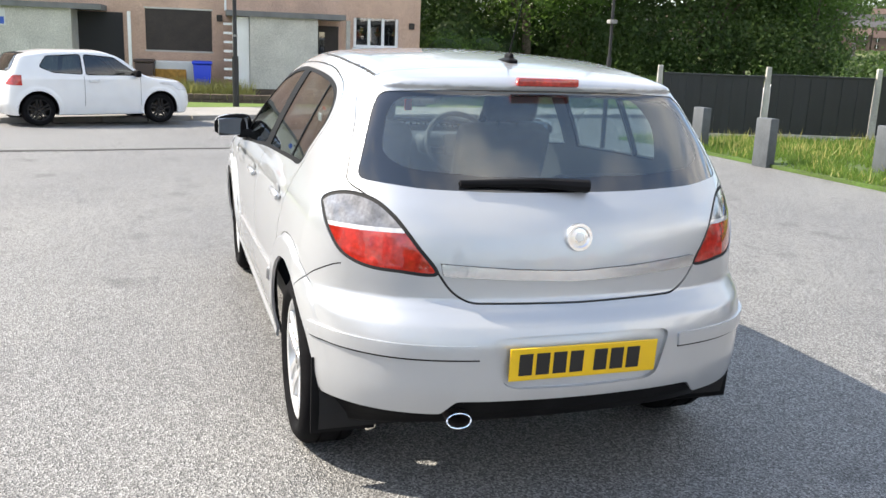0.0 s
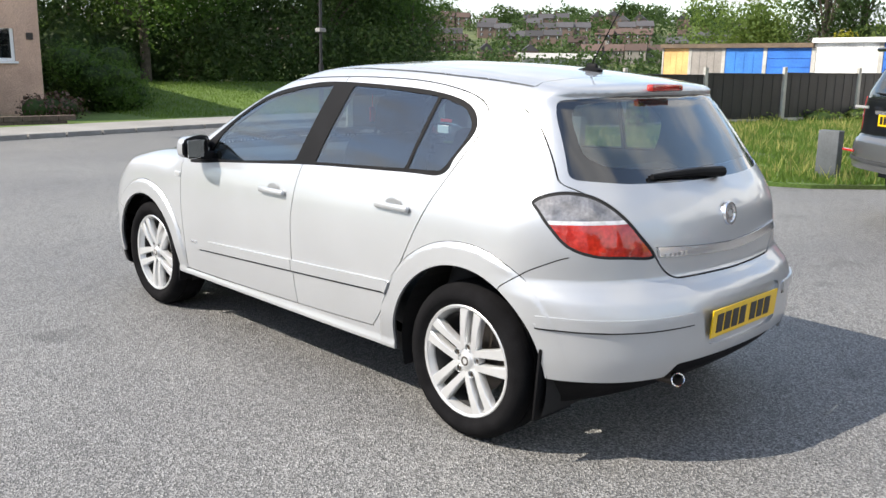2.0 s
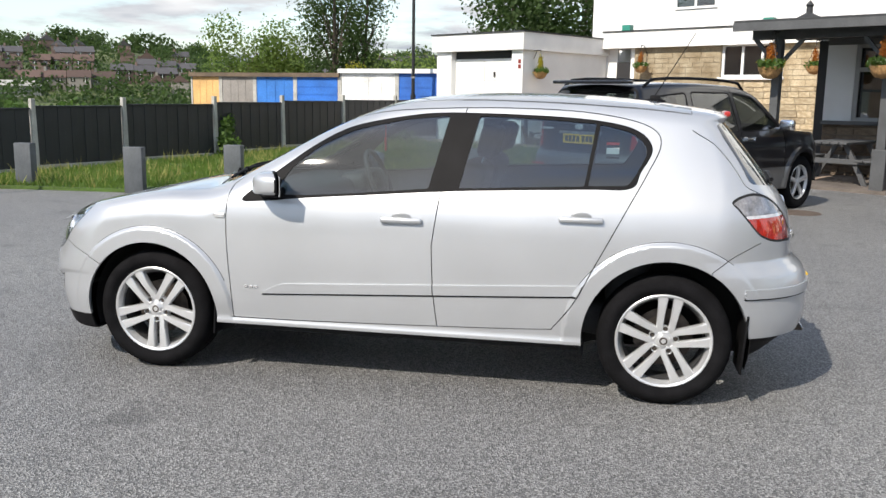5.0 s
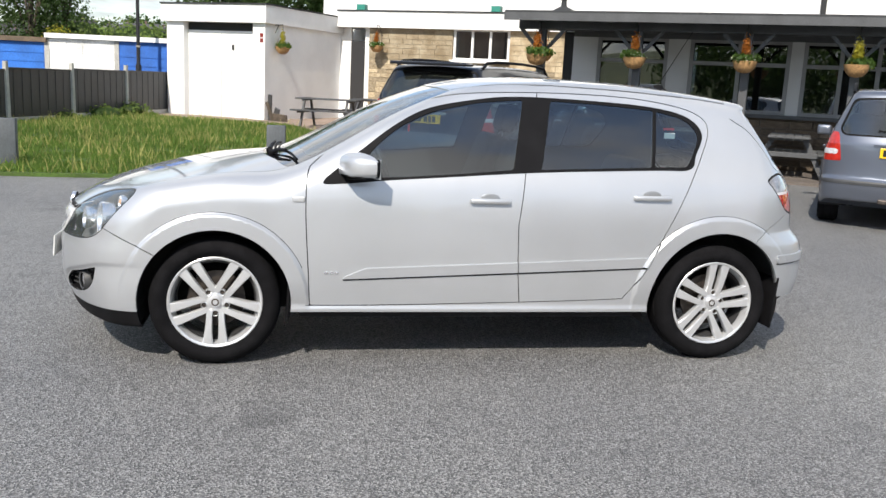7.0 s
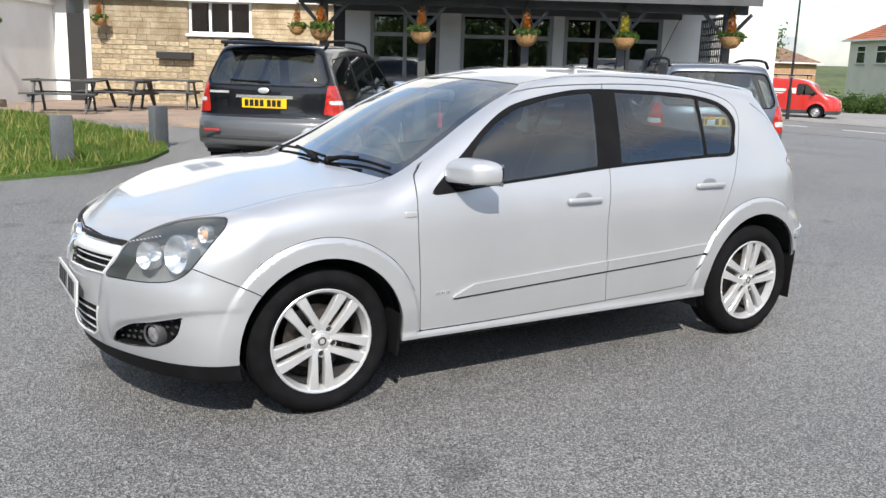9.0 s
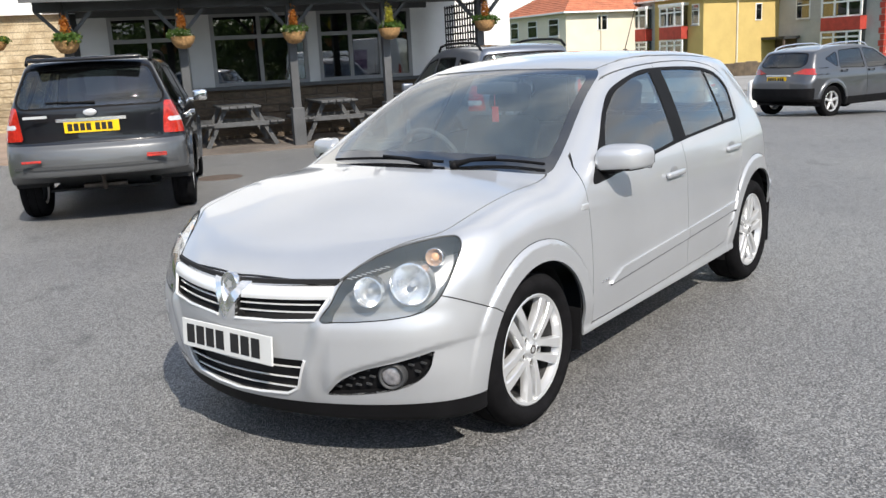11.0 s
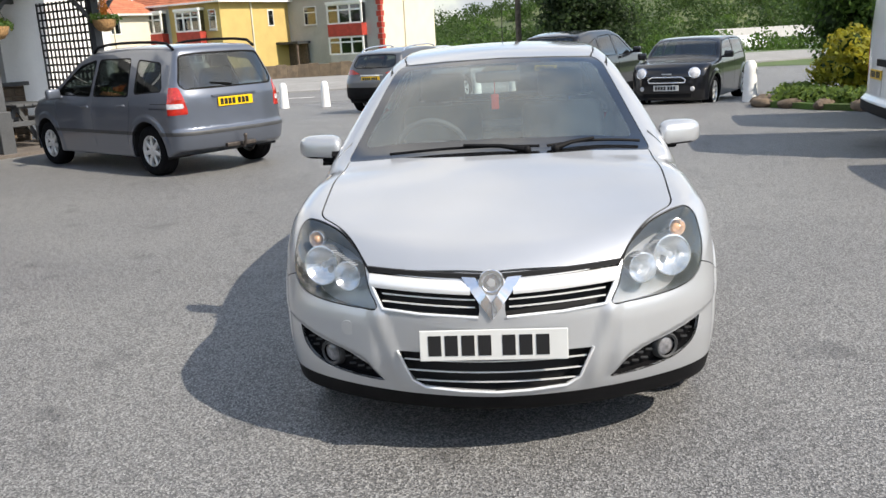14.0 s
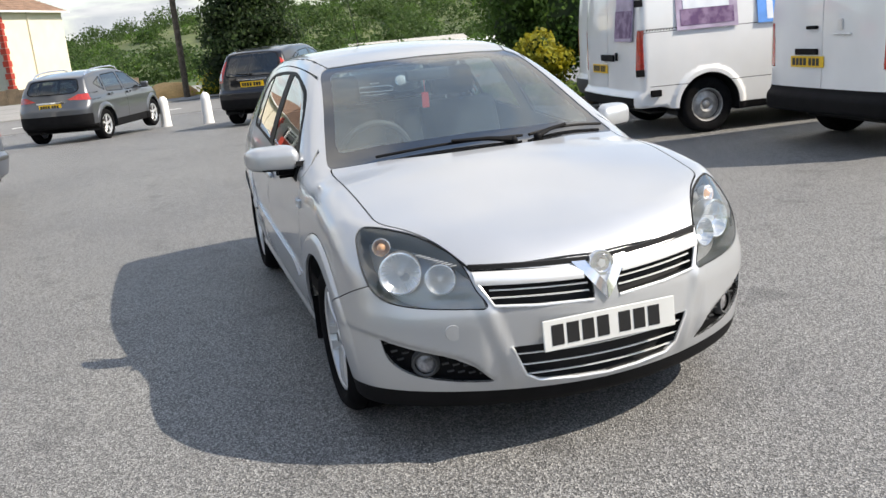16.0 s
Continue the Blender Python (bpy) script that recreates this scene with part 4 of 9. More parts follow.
    feats = [
        ("bumper_front", xz(bump_f), front), ("bumper_rear", xz(bump_r), rear),
        ("shut_line", ring(xz(bump_f), .0022), lambda P, N: front(P, N) & (P[:, 1] > .45)),
        ("shut_line", ring(xz(bump_r), .0022), lambda P, N: rear(P, N) & (P[:, 1] > .735)),
        ("lip", lambda P, N: P[:, 2] - .262 - .015 * np.abs(P[:, 1]), lambda P, N: P[:, 0] > 1.5),
        ("valance", lambda P, N: P[:, 2] - .347 - .048 * step(.47, .41, P[:, 1]), lambda P, N: P[:, 0] < -1.62),
        ("front_door", f_front, side), ("rear_door", f_rear, side),
        ("bonnet", xy(bonnet), up), ("shut_line", ring(xy(bonnet), .0035), up),
        ("tailgate", yz(tailgate), lambda P, N: P[:, 0] < -1.395), ("shut_line", lambda P, N: np.abs(yz(tailgate)(P, N)) - .0024 * np.clip(np.abs(N[:, 0]) * 1.6, .2, 1.6), lambda P, N: P[:, 0] < -1.40),
        ("shut_line", lambda P, N: np.maximum(np.abs(P[:, 0] + 1.398) - .003, P[:, 1] - .556), lambda P, N: (N[:, 2] > .5) & (P[:, 2] > 1.3)),
        ("shut_line", lambda P, N: np.maximum(np.abs(along(ditch, P[:, 0], P[:, 1])) - .0048, 0 - 1), lambda P, N: (N[:, 2] > .4) & (P[:, 0] < .22) & (P[:, 0] > -1.39)),
        ("shut_line", ring(g_doors, .0025), side), ("shut_line", ring(g_pillar, .0025), in_doors),
        ("window_trim", xz(dlo), side), ("front_door_glass", xz(gf), side), ("rear_door_glass", xz(gr), side), ("quarter_glass", xz(gq), side),
        ("cut", lambda P, N: P[:, 2] - .4735 + P[:, 0] * .046, side),
        ("moulding_shadow", lambda P, N: np.maximum(np.abs(P[:, 2] - .4735 + P[:, 0] * .046) - .0052, g_doors(P, N) + .004), lambda P, N: side(P, N) & (P[:, 0] < .69) & (P[:, 0] > -.92)),
        ("side_moulding", lambda P, N: np.maximum(np.maximum(np.abs(P[:, 2] - .5035 + P[:, 0] * .046) - .025, P[:, 2] - .456 - (.69 - P[:, 0]) * .42), g_doors(P, N) + .004) + 9 * (np.abs(g_pillar(P, N)) < .004), lambda P, N: side(P, N) & (P[:, 0] < .69) & (P[:, 0] > -.92)),
        ("bumper_strip", lambda P, N: np.abs(P[:, 2] - .562) - .021, lambda P, N: (P[:, 0] < -1.66) & (P[:, 1] > .355)),
        ("cut", lambda P, N: P[:, 2] - .537, lambda P, N: P[:, 0] < -1.6),
        ("moulding_shadow", lambda P, N: np.abs(P[:, 2] - .537) - .004, lambda P, N: (P[:, 0] < -1.66) & (P[:, 1] > .355)),
        ("cowl", xy(cowl), lambda P, N: (P[:, 0] > .8) & (N[:, 2] > .15)),
        ("windscreen_border", yz(screen), lambda P, N: (P[:, 0] > 0) & (P[:, 2] > .96) & (N[:, 2] > .25)), ("windscreen", yz(clear), lambda P, N: (P[:, 0] > 0) & (N[:, 2] > .25)),
        ("rear_glass_border", yz(backlight), rear), ("rear_glass", yz(backclear), rear),
        ("shut_line", grow(yz(bar), .0018), lambda P, N: P[:, 0] < -1.8),
        ("chrome_strip", yz(bar), lambda P, N: P[:, 0] < -1.8),
        ("headlamp_border", grow(fq(lamp_f), .004), front), ("headlamp", fq(lamp_f), front),
        ("tail_border", grow(rq(lamp_r), .002), rear), ("tail_smoke", grow(rq(lamp_r), -.009), rear),
        ("tail_red", lambda P, N: np.maximum(rq(lamp_r)(P, N) + .009, P[:, 2] - .912 + .02 * (P[:, 1] - .6)), rear),
        ("tail_clear", lambda P, N: np.maximum(rq(lamp_r)(P, N) + .009, np.abs(P[:, 2] - .917 + .02 * (P[:, 1] - .6)) - .007), rear),
        ("fog_recess", fq(fog), front), ("grille", yz(grille), front), ("lower_grille", yz(low), front), ("plate_recess", yz(recess), lambda P, N: P[:, 0] < -1.85),
        ("arch", lambda P, N: np.hypot(P[:, 0] - 1.307, P[:, 2] - .318) - .364, lambda P, N: P[:, 1] > .5),
        ("arch", lambda P, N: np.hypot(P[:, 0] + 1.307, P[:, 2] - .318) - .388, lambda P, N: P[:, 1] > .5),
    ]
    for ax, rf, x0, x1 in ((1.307, .4545, .86, 1.60), (-1.307, .4845, -1.60, -.90)):
        feats.insert(8, ("cut", (lambda ax, rf: lambda P, N: np.hypot(P[:, 0] - ax, P[:, 2] - .312) - rf)(ax, rf), side))
        feats.insert(9, ("shut_line", (lambda ax, rf: lambda P, N: np.abs(np.hypot(P[:, 0] - ax, P[:, 2] - .312) - rf) - .0014)(ax, rf), (lambda x0, x1: lambda P, N: side(P, N) & (P[:, 2] > .50) & (P[:, 0] > x0) & (P[:, 0] < x1))(x0, x1)))
    feats.append(("open_below", lambda P, N: P[:, 2] - .276, lambda P, N: (P[:, 0] < 1.05) & (P[:, 0] > -1.05)))
    P, N, T, L, names = shell(field, ((-2.2, 0, .1), (2.35, 1.0, 1.6)), .0135, feats)
    C = P[T].mean(1)
    tri = lambda nm: L == names.index(nm)
    left = C[:, 1] > 0

    def add(nm, name, material, label="", parent=car, both=False, push=0.0, rim=.012):
        got = []
        for s in ((left, ~left) if both else (np.ones(len(T), bool),)):
            got.append(panel(name, P, N, T[tri(nm) & s], material, parent, label, push, rim))
        return got
    add("body", "body_shell", SILVER)
    add("bumper_front", "front_bumper", SILVER)
    add("bumper_rear", "rear_bumper", SILVER)
    add("lip", "front_lip", BLACK_TRIM, "dark grey plastic lip")
    add("valance", "rear_valance", BLACK_TRIM, push=.03)
    fd = add("front_door", "front_door", SILVER, both=True)
    rd = add("rear_door", "rear_door", SILVER, both=True)
    add("bonnet", "bonnet", SILVER)
    tg = add("tailgate", "tailgate", SILVER)[0]
    add("shut_line", "panel_gap", SHUT, push=.010, rim=0)
    add("window_trim", "window_trim", BLACK_TRIM, both=True, push=.001)
    for a, k in zip(add("front_door_glass", "door_glass", GLASS_SIDE, both=True, push=.004, rim=0), fd):
        a.parent = k
    for nm in ("rear_door_glass", "quarter_glass"):
        for a, k in zip(add(nm, "door_glass", GLASS_SIDE, both=True, push=.004, rim=0), rd):
            a.parent = k
    for nm, k in zip(add("side_moulding", "side_moulding", SILVER, both=True, push=-.011, rim=.014), fd):
        nm.parent = k
    add("bumper_strip", "bumper_strip", SILVER, both=True, push=-.009, rim=.012)
    # black strips paint the shade below the side and bumper mouldings
    add("moulding_shadow", "moulding_seam", SHUT, both=True, push=-.0015, rim=.006)
    add("cowl", "cowl_panel", BLACK_TRIM, push=.012, rim=0)
    add("windscreen_border", "windscreen_border", FRIT, push=.004)
    add("windscreen", "windscreen", GLASS_FRONT, push=.004, rim=0)
    add("rear_glass_border", "rear_glass_border", FRIT, parent=tg, push=.003)
    add("rear_glass", "rear_glass", GLASS_REAR, parent=tg, push=.003, rim=0)
    add("chrome_strip", "chrome_strip", SATIN, "polished chrome strip", parent=tg, push=-.010, rim=.012)
    add("headlamp_border", "lamp_seal", SHUT, both=True, push=.006, rim=0)
    housings = add("headlamp", "headlamp", mat("headlamp_housing", (.42, .425, .43), rough=.36, metal=.6, var=.15), "clear headlamp with chrome reflectors", both=True, push=.09, rim=0)
    for hsg, lens in zip(housings, add("headlamp", "lamp_lens", LENS, both=True, push=.002, rim=0)):
        lens.parent = hsg
    for nm, name, material in (("tail_border", "tail_lamp_seal", SHUT), ("tail_smoke", "tail_lamp", LENS_SMOKE), ("tail_red", "tail_lamp", LENS_RED), ("tail_clear", "tail_lamp", LENS_WHITE)):
        add(nm, name, material, both=True, push=.003, rim=.008)
    add("fog_recess", "fog_lamp_recess", BLACK_TRIM, both=True, push=.035, rim=0)
    add("grille", "grille_backing", SHUT, push=.05, rim=0)
    add("lower_grille", "lower_grille_backing", SHUT, push=.05, rim=0)
    add("plate_recess", "plate_recess", SILVER, push=.016, rim=0, parent=tg)
    # edges of the recesses
    for nm, d, material in (("fog_recess", .035, BLACK_TRIM), ("grille", .05, SHUT), ("lower_grille", .05, SHUT), ("plate_recess", .016, SILVER), ("headlamp", .09, GREY_PLASTIC)):
        t = T[tri(nm)]
        used, inv = np.unique(t, return_inverse=True)
        tt = inv.reshape(-1, 3)
        e = np.vstack([tt[:, [0, 1]], tt[:, [1, 2]], tt[:, [2, 0]]])
        k = np.sort(e, 1)
        _, first, cnt = np.unique(k[:, 0] * len(used) + k[:, 1], return_index=True, return_counts=True)
        b = e[first[cnt == 1]]
        p, n = P[used], N[used]
        v = np.vstack([p, p - n * d])
        mesh_part("recess_edge", v, [(j, i, i + len(p), j + len(p)) for i, j in b], material, car)
    # inner lining, floor and wheel housings
    inner = np.isin(L, [names.index(q) for q in ("body", "front_door", "rear_door", "bonnet", "tailgate", "bumper_front", "bumper_rear", "arch", "window_trim", "shut_line", "cowl")]) & (N[T].mean(1)[:, 2] > -.8)
    inner &= ~tri("arch")
    used, inv = np.unique(T[inner], return_inverse=True)
    mesh_part("inner_lining", P[used] - N[used] * .022, inv.reshape(-1, 3)[:, ::-1], DASH, car)
    bm = bmesh.new()
    box(bm, -1.72, 1.80, -.48, .48, .205, .22)
    box(bm, -.90, .90, -.72, .72, .215, .30)
    part("floor_pan", bm, SHUT, car)
    for ax, r in ((1.307, .372), (-1.307, .396)):
        for s in (1, -1):
            bm = bmesh.new()
            rings = lathe(bm, [(r, .775 if ax > 0 else .80), (r, .50), (.02, .50)], 40, Matrix.Translation((ax, 0, .318)) @ Matrix.Diagonal((1, s, 1, 1)))
            bmesh.ops.delete(bm, geom=[v for v in bm.verts if v.co.z < .19], context='VERTS')
            part("wheel_housing", bm, SHUT, car)
    # wheels, mud flaps
    for ax in (1.307, -1.307):
        for s in (1, -1):
            tyre_and_rim(car, (ax, s * .838, .316), s, rim=.226, turn=radians(-90 if ax > 0 else 97))
            bm = bmesh.new()
            x0 = ax - (.355 if ax > 0 else .372)
            box(bm, x0 - .006, x0 + .006, s * (.70 if ax > 0 else .60), s * (.850 if ax > 0 else .825), .21 if ax > 0 else .175, .40 if ax > 0 else .46, bevel=.005)
            bmesh.ops.transform(bm, matrix=Matrix.Translation((x0, 0, .4)) @ Matrix.Rotation(radians(-4), 4, 'Y') @ Matrix.Translation((-x0, 0, -.4)), verts=bm.verts)
            part("mud_flap", bm, BLACK_TRIM, car, smooth=True)
    # mirrors
    for s in (1, -1):
        mi = new("door_mirror")
        mi.parent = car
        bm = bmesh.new()
        bmesh.ops.create_uvsphere(bm, u_segments=24, v_segments=16, radius=1)
        for v in bm.verts:
            x, y, z = v.co
            e = lambda q, k: math.copysign(abs(q) ** k, q)
            ln = .108 if s > 0 else .122
            zz = (.072 - .016 * y) * e(z, .62) if z > 0 else .046 * e(z, .40)
            v.co = (.612 + (.095 if x > 0 else .03) * e(x, .70) - .055 * y, s * (.790 + ln + ln * e(y, .52)), .998 + zz + .010 * y)
        back = bm.copy()
        dark = lambda c: c.x + .055 * (abs(c.y) - .9) / .115 < .606 or c.z < .966
        bmesh.ops.delete(bm, geom=[f for f in bm.faces if dark(f.calc_center_median())], context='FACES')
        part("mirror_shell", bm, SILVER, mi, smooth=True)
        bmesh.ops.delete(back, geom=[f for f in back.faces if not dark(f.calc_center_median())], context='FACES')
        part("mirror_housing", back, BLACK_TRIM, mi, smooth=True)
        bm = bmesh.new()
        box(bm, .59, .69, s * .76, s * .88, .938, .985, bevel=.016)
        box(bm, .60, .79, s * .745, s * .805, .895, .985, bevel=.02)
        part("mirror_foot", bm, BLACK_TRIM, mi, smooth=True)
        bm = bmesh.new()
        box(bm, .574, .584, s * .815, s * .985, .955, 1.050, bevel=.003)
        for v in bm.verts:
            v.co.x -= .055 * (abs(v.co.y) - .9) / .115
        part("mirror_glass", bm, MIRROR, mi)
    # handles
    for x in (-.033, -.898):
        for s, doors_ in ((1, 0), (-1, 1)):
            z = .848 if x > -.5 else .882
            yy = .853 if x > -.5 else .841
            bm = bmesh.new()
            box(bm, x - .105, x + .105, -.012, .012, z - .014, z + .014, bevel=.011, seg=3)
            for v in bm.verts:
                v.co.y = s * (yy + .016 - .6 * (v.co.x - x) ** 2 + v.co.y)
            part("door_handle", bm, SILVER, (fd if x > -.5 else rd)[doors_], smooth=True)
            # flat grey oval: the shade in the handle's cup put into colour
            bm = bmesh.new()
            bmesh.ops.create_uvsphere(bm, u_segments=16, v_segments=8, radius=1)
            for v in bm.verts:
                v.co = (x + .05 * v.co.x, s * (yy - .002 + .003 * v.co.y), z + .014 + .024 * v.co.z)
            part("handle_cup", bm, mat("handle_shadow", (.30, .31, .32), rough=.4, metal=.5) if x > -.5 and s == 1 else bpy.data.materials["handle_shadow"], (fd if x > -.5 else rd)[doors_], smooth=True)
    # grille slats, badge, plates
    for y0, y1, zs in ((.06, .40, (.628, .602)), (-.40, -.06, (.628, .602)), (-.335, .335, (.405, .362, .322))):
        for z in zs:
            ys = np.linspace(y0, y1, 13)
            zz = z + (np.abs(ys) * .035 if z > .5 else ys * 0)
            cut_in = 1 if z > .5 else np.clip(1 - (.443 - z) * .5, .8, 1)
            ys = ys * cut_in
            xs = place_x(field, np.abs(ys), zz, 2.4, -1) - .014
            strip("grille_slat", list(zip(xs, ys, zz)), (0, 0, .0048), (.006, 0, 0), BRIGHT, car)
    # v-shaped bar: two tapering arms that meet below the badge
    for s in (1, -1):
        bm = bmesh.new()
        rows = []
        for k in range(9):
            t = k / 8
            yo, zo = .106 - .104 * t, .708 - .140 * t
            yi, zi = .056 - .055 * t, .706 - .080 * t
            row = []
            for d in (.014, -.006):
                for yy, zq in ((yo, zo), (yi, zi)):
                    xx = float(place_x(field, np.array([abs(yy)]), np.array([zq]), 2.4, -1)[0])
                    row.append(bm.verts.new((xx + d - (.004 if yy == yo else 0), s * yy, zq)))
            rows.append([row[0], row[1], row[3], row[2]])
        for q, w in zip(rows, rows[1:]):
            for k in range(4):
                bm.faces.new((q[k], q[(k + 1) % 4], w[(k + 1) % 4], w[k]))
        bm.faces.new(rows[0])
        bm.faces.new(rows[-1])
        bmesh.ops.recalc_face_normals(bm, faces=bm.faces)
        part("grille_v_bar", bm, CHROME_SOFT, car, "bright chrome v-shaped bar", smooth=True)
    # top bar, rounded, from the v out to the lamp
    for s in (1, -1):
        bm = bmesh.new()
        rows = []
        for ys in np.linspace(.075, .448, 14):
            row = []
            for dz, d in ((-.022, -.008), (-.0215, .004), (-.014, .009), (.0, .011), (.014, .009), (.0215, .004), (.022, -.008)):
                zq = .669 + .038 * ys + dz
                xx = float(place_x(field, np.array([ys]), np.array([zq]), 2.4, -1)[0])
                row.append(bm.verts.new((xx + d, s * ys, zq)))
            rows.append(row)
        for q, w in zip(rows, rows[1:]):
            for k in range(6):
                bm.faces.new((q[k], q[k + 1], w[k + 1], w[k]))
        bm.faces.new(rows[0])
        bm.faces.new(rows[-1])
        bmesh.ops.recalc_face_normals(bm, faces=bm.faces)
        part("grille_top_bar", bm, BRIGHT, car, smooth=True)
    # dark gap under the bonnet's front edge
    for s in (1, -1):
        ys = np.linspace(0, .455, 14)
        zz = .706 + .040 * ys
        xs = place_x(field, ys, zz, 2.4, -1) + .003
        strip("bonnet_gap", list(zip(xs, s * ys, zz)), (0, 0, .017), (.014, 0, 0), SHUT, car)
    # bright surround along the foot and the ends of both openings
    for name, pts in (("grille_surround", [(.44, .700), (.436, .665), (.397, .592), (.25, .581), (.05, .573)]), ("lower_grille_surround", [(.352, .440), (.343, .42), (.304, .325), (.255, .297), (.12, .287), (0., .282)])):
        for s in (1, -1):
            q = np.array(pts)
            xs = place_x(field, q[:, 0], q[:, 1], 2.4, -1)
            bm = bmesh.new()
            tube(bm, [(a + .001, s * b, c) for a, (b, c) in zip(xs, pts)], .006, 8)
            part(name, bm, BRIGHT, car, smooth=True)
    for x, z, m3, par in ((place_x(field, 0., .690, 2.4, -1) + .010, .690, 1, car), (place_x(field, 0., .902, -2.4, 1) - .006, .902, -1, tg)):
        bm = bmesh.new()
        lathe(bm, [(0, .006), (.030, .005), (.034, .009), (.044, .009), (.047, .003), (.047, -.012)], 32, pose(float(x), 0, z, 0, 0, -90 * m3) @ Matrix.Rotation(radians(8), 4, 'X'))
        bd = part("round_badge", bm, SATIN, par, smooth=True)
        bm = bmesh.new()
        lathe(bm, [(0, .0068), (.010, .0066), (.017, .0062)], 5, pose(float(x), 0, z, 0, 0, -90 * m3) @ Matrix.Rotation(radians(8), 4, 'X'))
        part("badge_emblem", bm, ALLOY, bd)
    number_plate(car, Matrix.Translation((2.172, 0, .478)) @ pose(0, 0, 0, 0, 0, 90) @ Matrix.Rotation(radians(-4), 4, 'X'), PLATE_WHITE)
    number_plate(tg, Matrix.Translation((-2.043, 0, .520)) @ pose(0, 0, 0, 0, 0, -90) @ Matrix.Rotation(radians(4), 4, 'X'), PLATE_YELLOW)
    # lamp bowls
    for s, hsg in ((1, housings[0]), (-1, housings[1])):
        for (x, y, z), r, deep in (((1.857, .662, .700), .070, .055), ((1.952, .543, .681), .050, .045), ((1.757, .697, .782), .031, .026)):
            m = Matrix.Translation((x, s * y, z)) @ pose(0, 0, 0, 0, 0, -90 + s * 20) @ Matrix.Rotation(radians(6), 4, 'X')
            bm = bmesh.new()
            prof = [(r * q, -deep * (1 - q * q)) for q in (.12, .3, .5, .68, .84, .95, 1.0)]
            rings = lathe(bm, prof + [(r * 1.05, .004), (r * 1.11, .003), (r * 1.13, -.012), (r * 1.13, -deep)], 26, m)
            part("reflector", bm, REFLECTOR, hsg)
            bm = bmesh.new()
            if r < .04:
                bmesh.ops.create_uvsphere(bm, u_segments=14, v_segments=10, radius=.017)
                bmesh.ops.transform(bm, matrix=m @ Matrix.Translation((0, -.008, 0)), verts=bm.verts)
                part("indicator_bulb", bm, LENS_AMBER, hsg, smooth=True)
            else:
                lathe(bm, [(0, -.010), (.009, -.012), (.012, -.018), (.012, -deep)], 14, m)
                part("bulb_shield", bm, ALLOY, hsg, smooth=True)
        for k in range(9):
            bm = bmesh.new()
            box(bm, 1.90 + k * .012, 1.905 + k * .012, s * (.60 - k * .012) - .012, s * (.60 - k * .012) + .012, .768 - k * .004, .770 - k * .004)
            part("lamp_rib", bm, ALLOY, hsg)
        x, y, z = 1.962, .628, .380
        m = Matrix.Translation((x - .012, s * y, z)) @ pose(0, 0, 0, 0, 0, -90 + s * 28)
        fl = new("fog_lamp")
        fl.parent = car
        bm = bmesh.new()
        lathe(bm, [(.036, .006), (.044, .010), (.050, .004), (.056, -.03)], 24, m)
        part("fog_bezel", bm, GREY_PLASTIC, fl, smooth=True)
        bm = bmesh.new()
        lathe(bm, [(0, .004), (.025, .001), (.037, -.006), (.037, -.02)], 24, m)
        part("fog_lens", bm, LENS_SMOKE, fl, smooth=True)
        for k in range(10):
            for j in range(4):
                yy = .44 + .035 * k + .017 * (j % 2)
                zc = .335 + .028 * j + (yy - .44) * .12
                if math.hypot(yy - .628, zc - .380) < .062 or zc > .385 + (yy - .49) * .34 or yy > .77:
                    continue
                xx = float(place_x(field, np.array([yy]), np.array([zc]), 2.4, -1)[0]) - .03
                bm = bmesh.new()
                box(bm, xx - .004, xx + .004, s * yy - .012, s * yy + .012, zc - .003, zc + .003)
                part("mesh_bar", bm, GREY_PLASTIC, fl)
    # tow-eye cover, side badge, exhaust, aerial, brake lamp, wipers
    m = Matrix.Translation((float(place_x(field, np.array([.54]), np.array([.508]), 2.4, -1)[0]), -.54, .508)) @ pose(0, 0, 0, 0, 0, -90 - 20)
    bm = bmesh.new()
    lathe(bm, [(0, .0025), (.028, .002), (.030, -.003)], 24, m)
    part("tow_eye_cover", bm, SILVER, car, smooth=True)
    for s in (1, -1):
        bm = bmesh.new()
        box(bm, .885, .945, s * .850, s * .858, .822, .850, bevel=.006)
        part("side_badge", bm, ALLOY, car)
        bm = bmesh.new()
        for k in range(3):
            box(bm, .715 + .026 * k, .733 + .026 * k, s * .857, s * .8635, .472, .483)
        part("trim_badge_bar", bm, SATIN, fd[0 if s > 0 else 1])
    bm = bmesh.new()
    for k in range(5):
        yb = .315 + .026 * k
        xb = float(place_x(field, np.array([yb]), np.array([.79]), -2.4, 1)[0])
        box(bm, xb - .0125, xb, yb - .008, yb + .008, .782, .797)
    part("model_badge_bar", bm, CHROME, tg)
    bm = bmesh.new()
    tube(bm, [(-1.5, .40, .30), (-1.90, .40, .325), (-2.015, .405, .334)], [.03, .035, .040], 24, caps=False)
    tube(bm, [(-2.015, .405, .334), (-1.7, .40, .31)], [.036, .030], 24, caps=False)
    for v in bm.verts:
        v.co.z = .330 + (v.co.z - .330) * .62
        v.co.x += (v.co.z - .33) * .5
    for v in bm.verts:
        v.co.x += .015 if v.co.x < -1.8 else 0
    part("exhaust_pipe", bm, DARK_METAL, car, "flattened oval exhaust tailpipe with chrome rim", smooth=True)
    bm = bmesh.new()
    rim = [(-2.003 + .012 * math.sin(a), .405 + .040 * math.cos(a), .330 + .020 * math.sin(a)) for a in (2 * math.pi * k / 28 for k in range(29))]
    tube(bm, rim, .0032, 8, caps=False)
    part("tailpipe_trim", bm, CHROME, car, smooth=True)
    ae = new("roof_aerial")
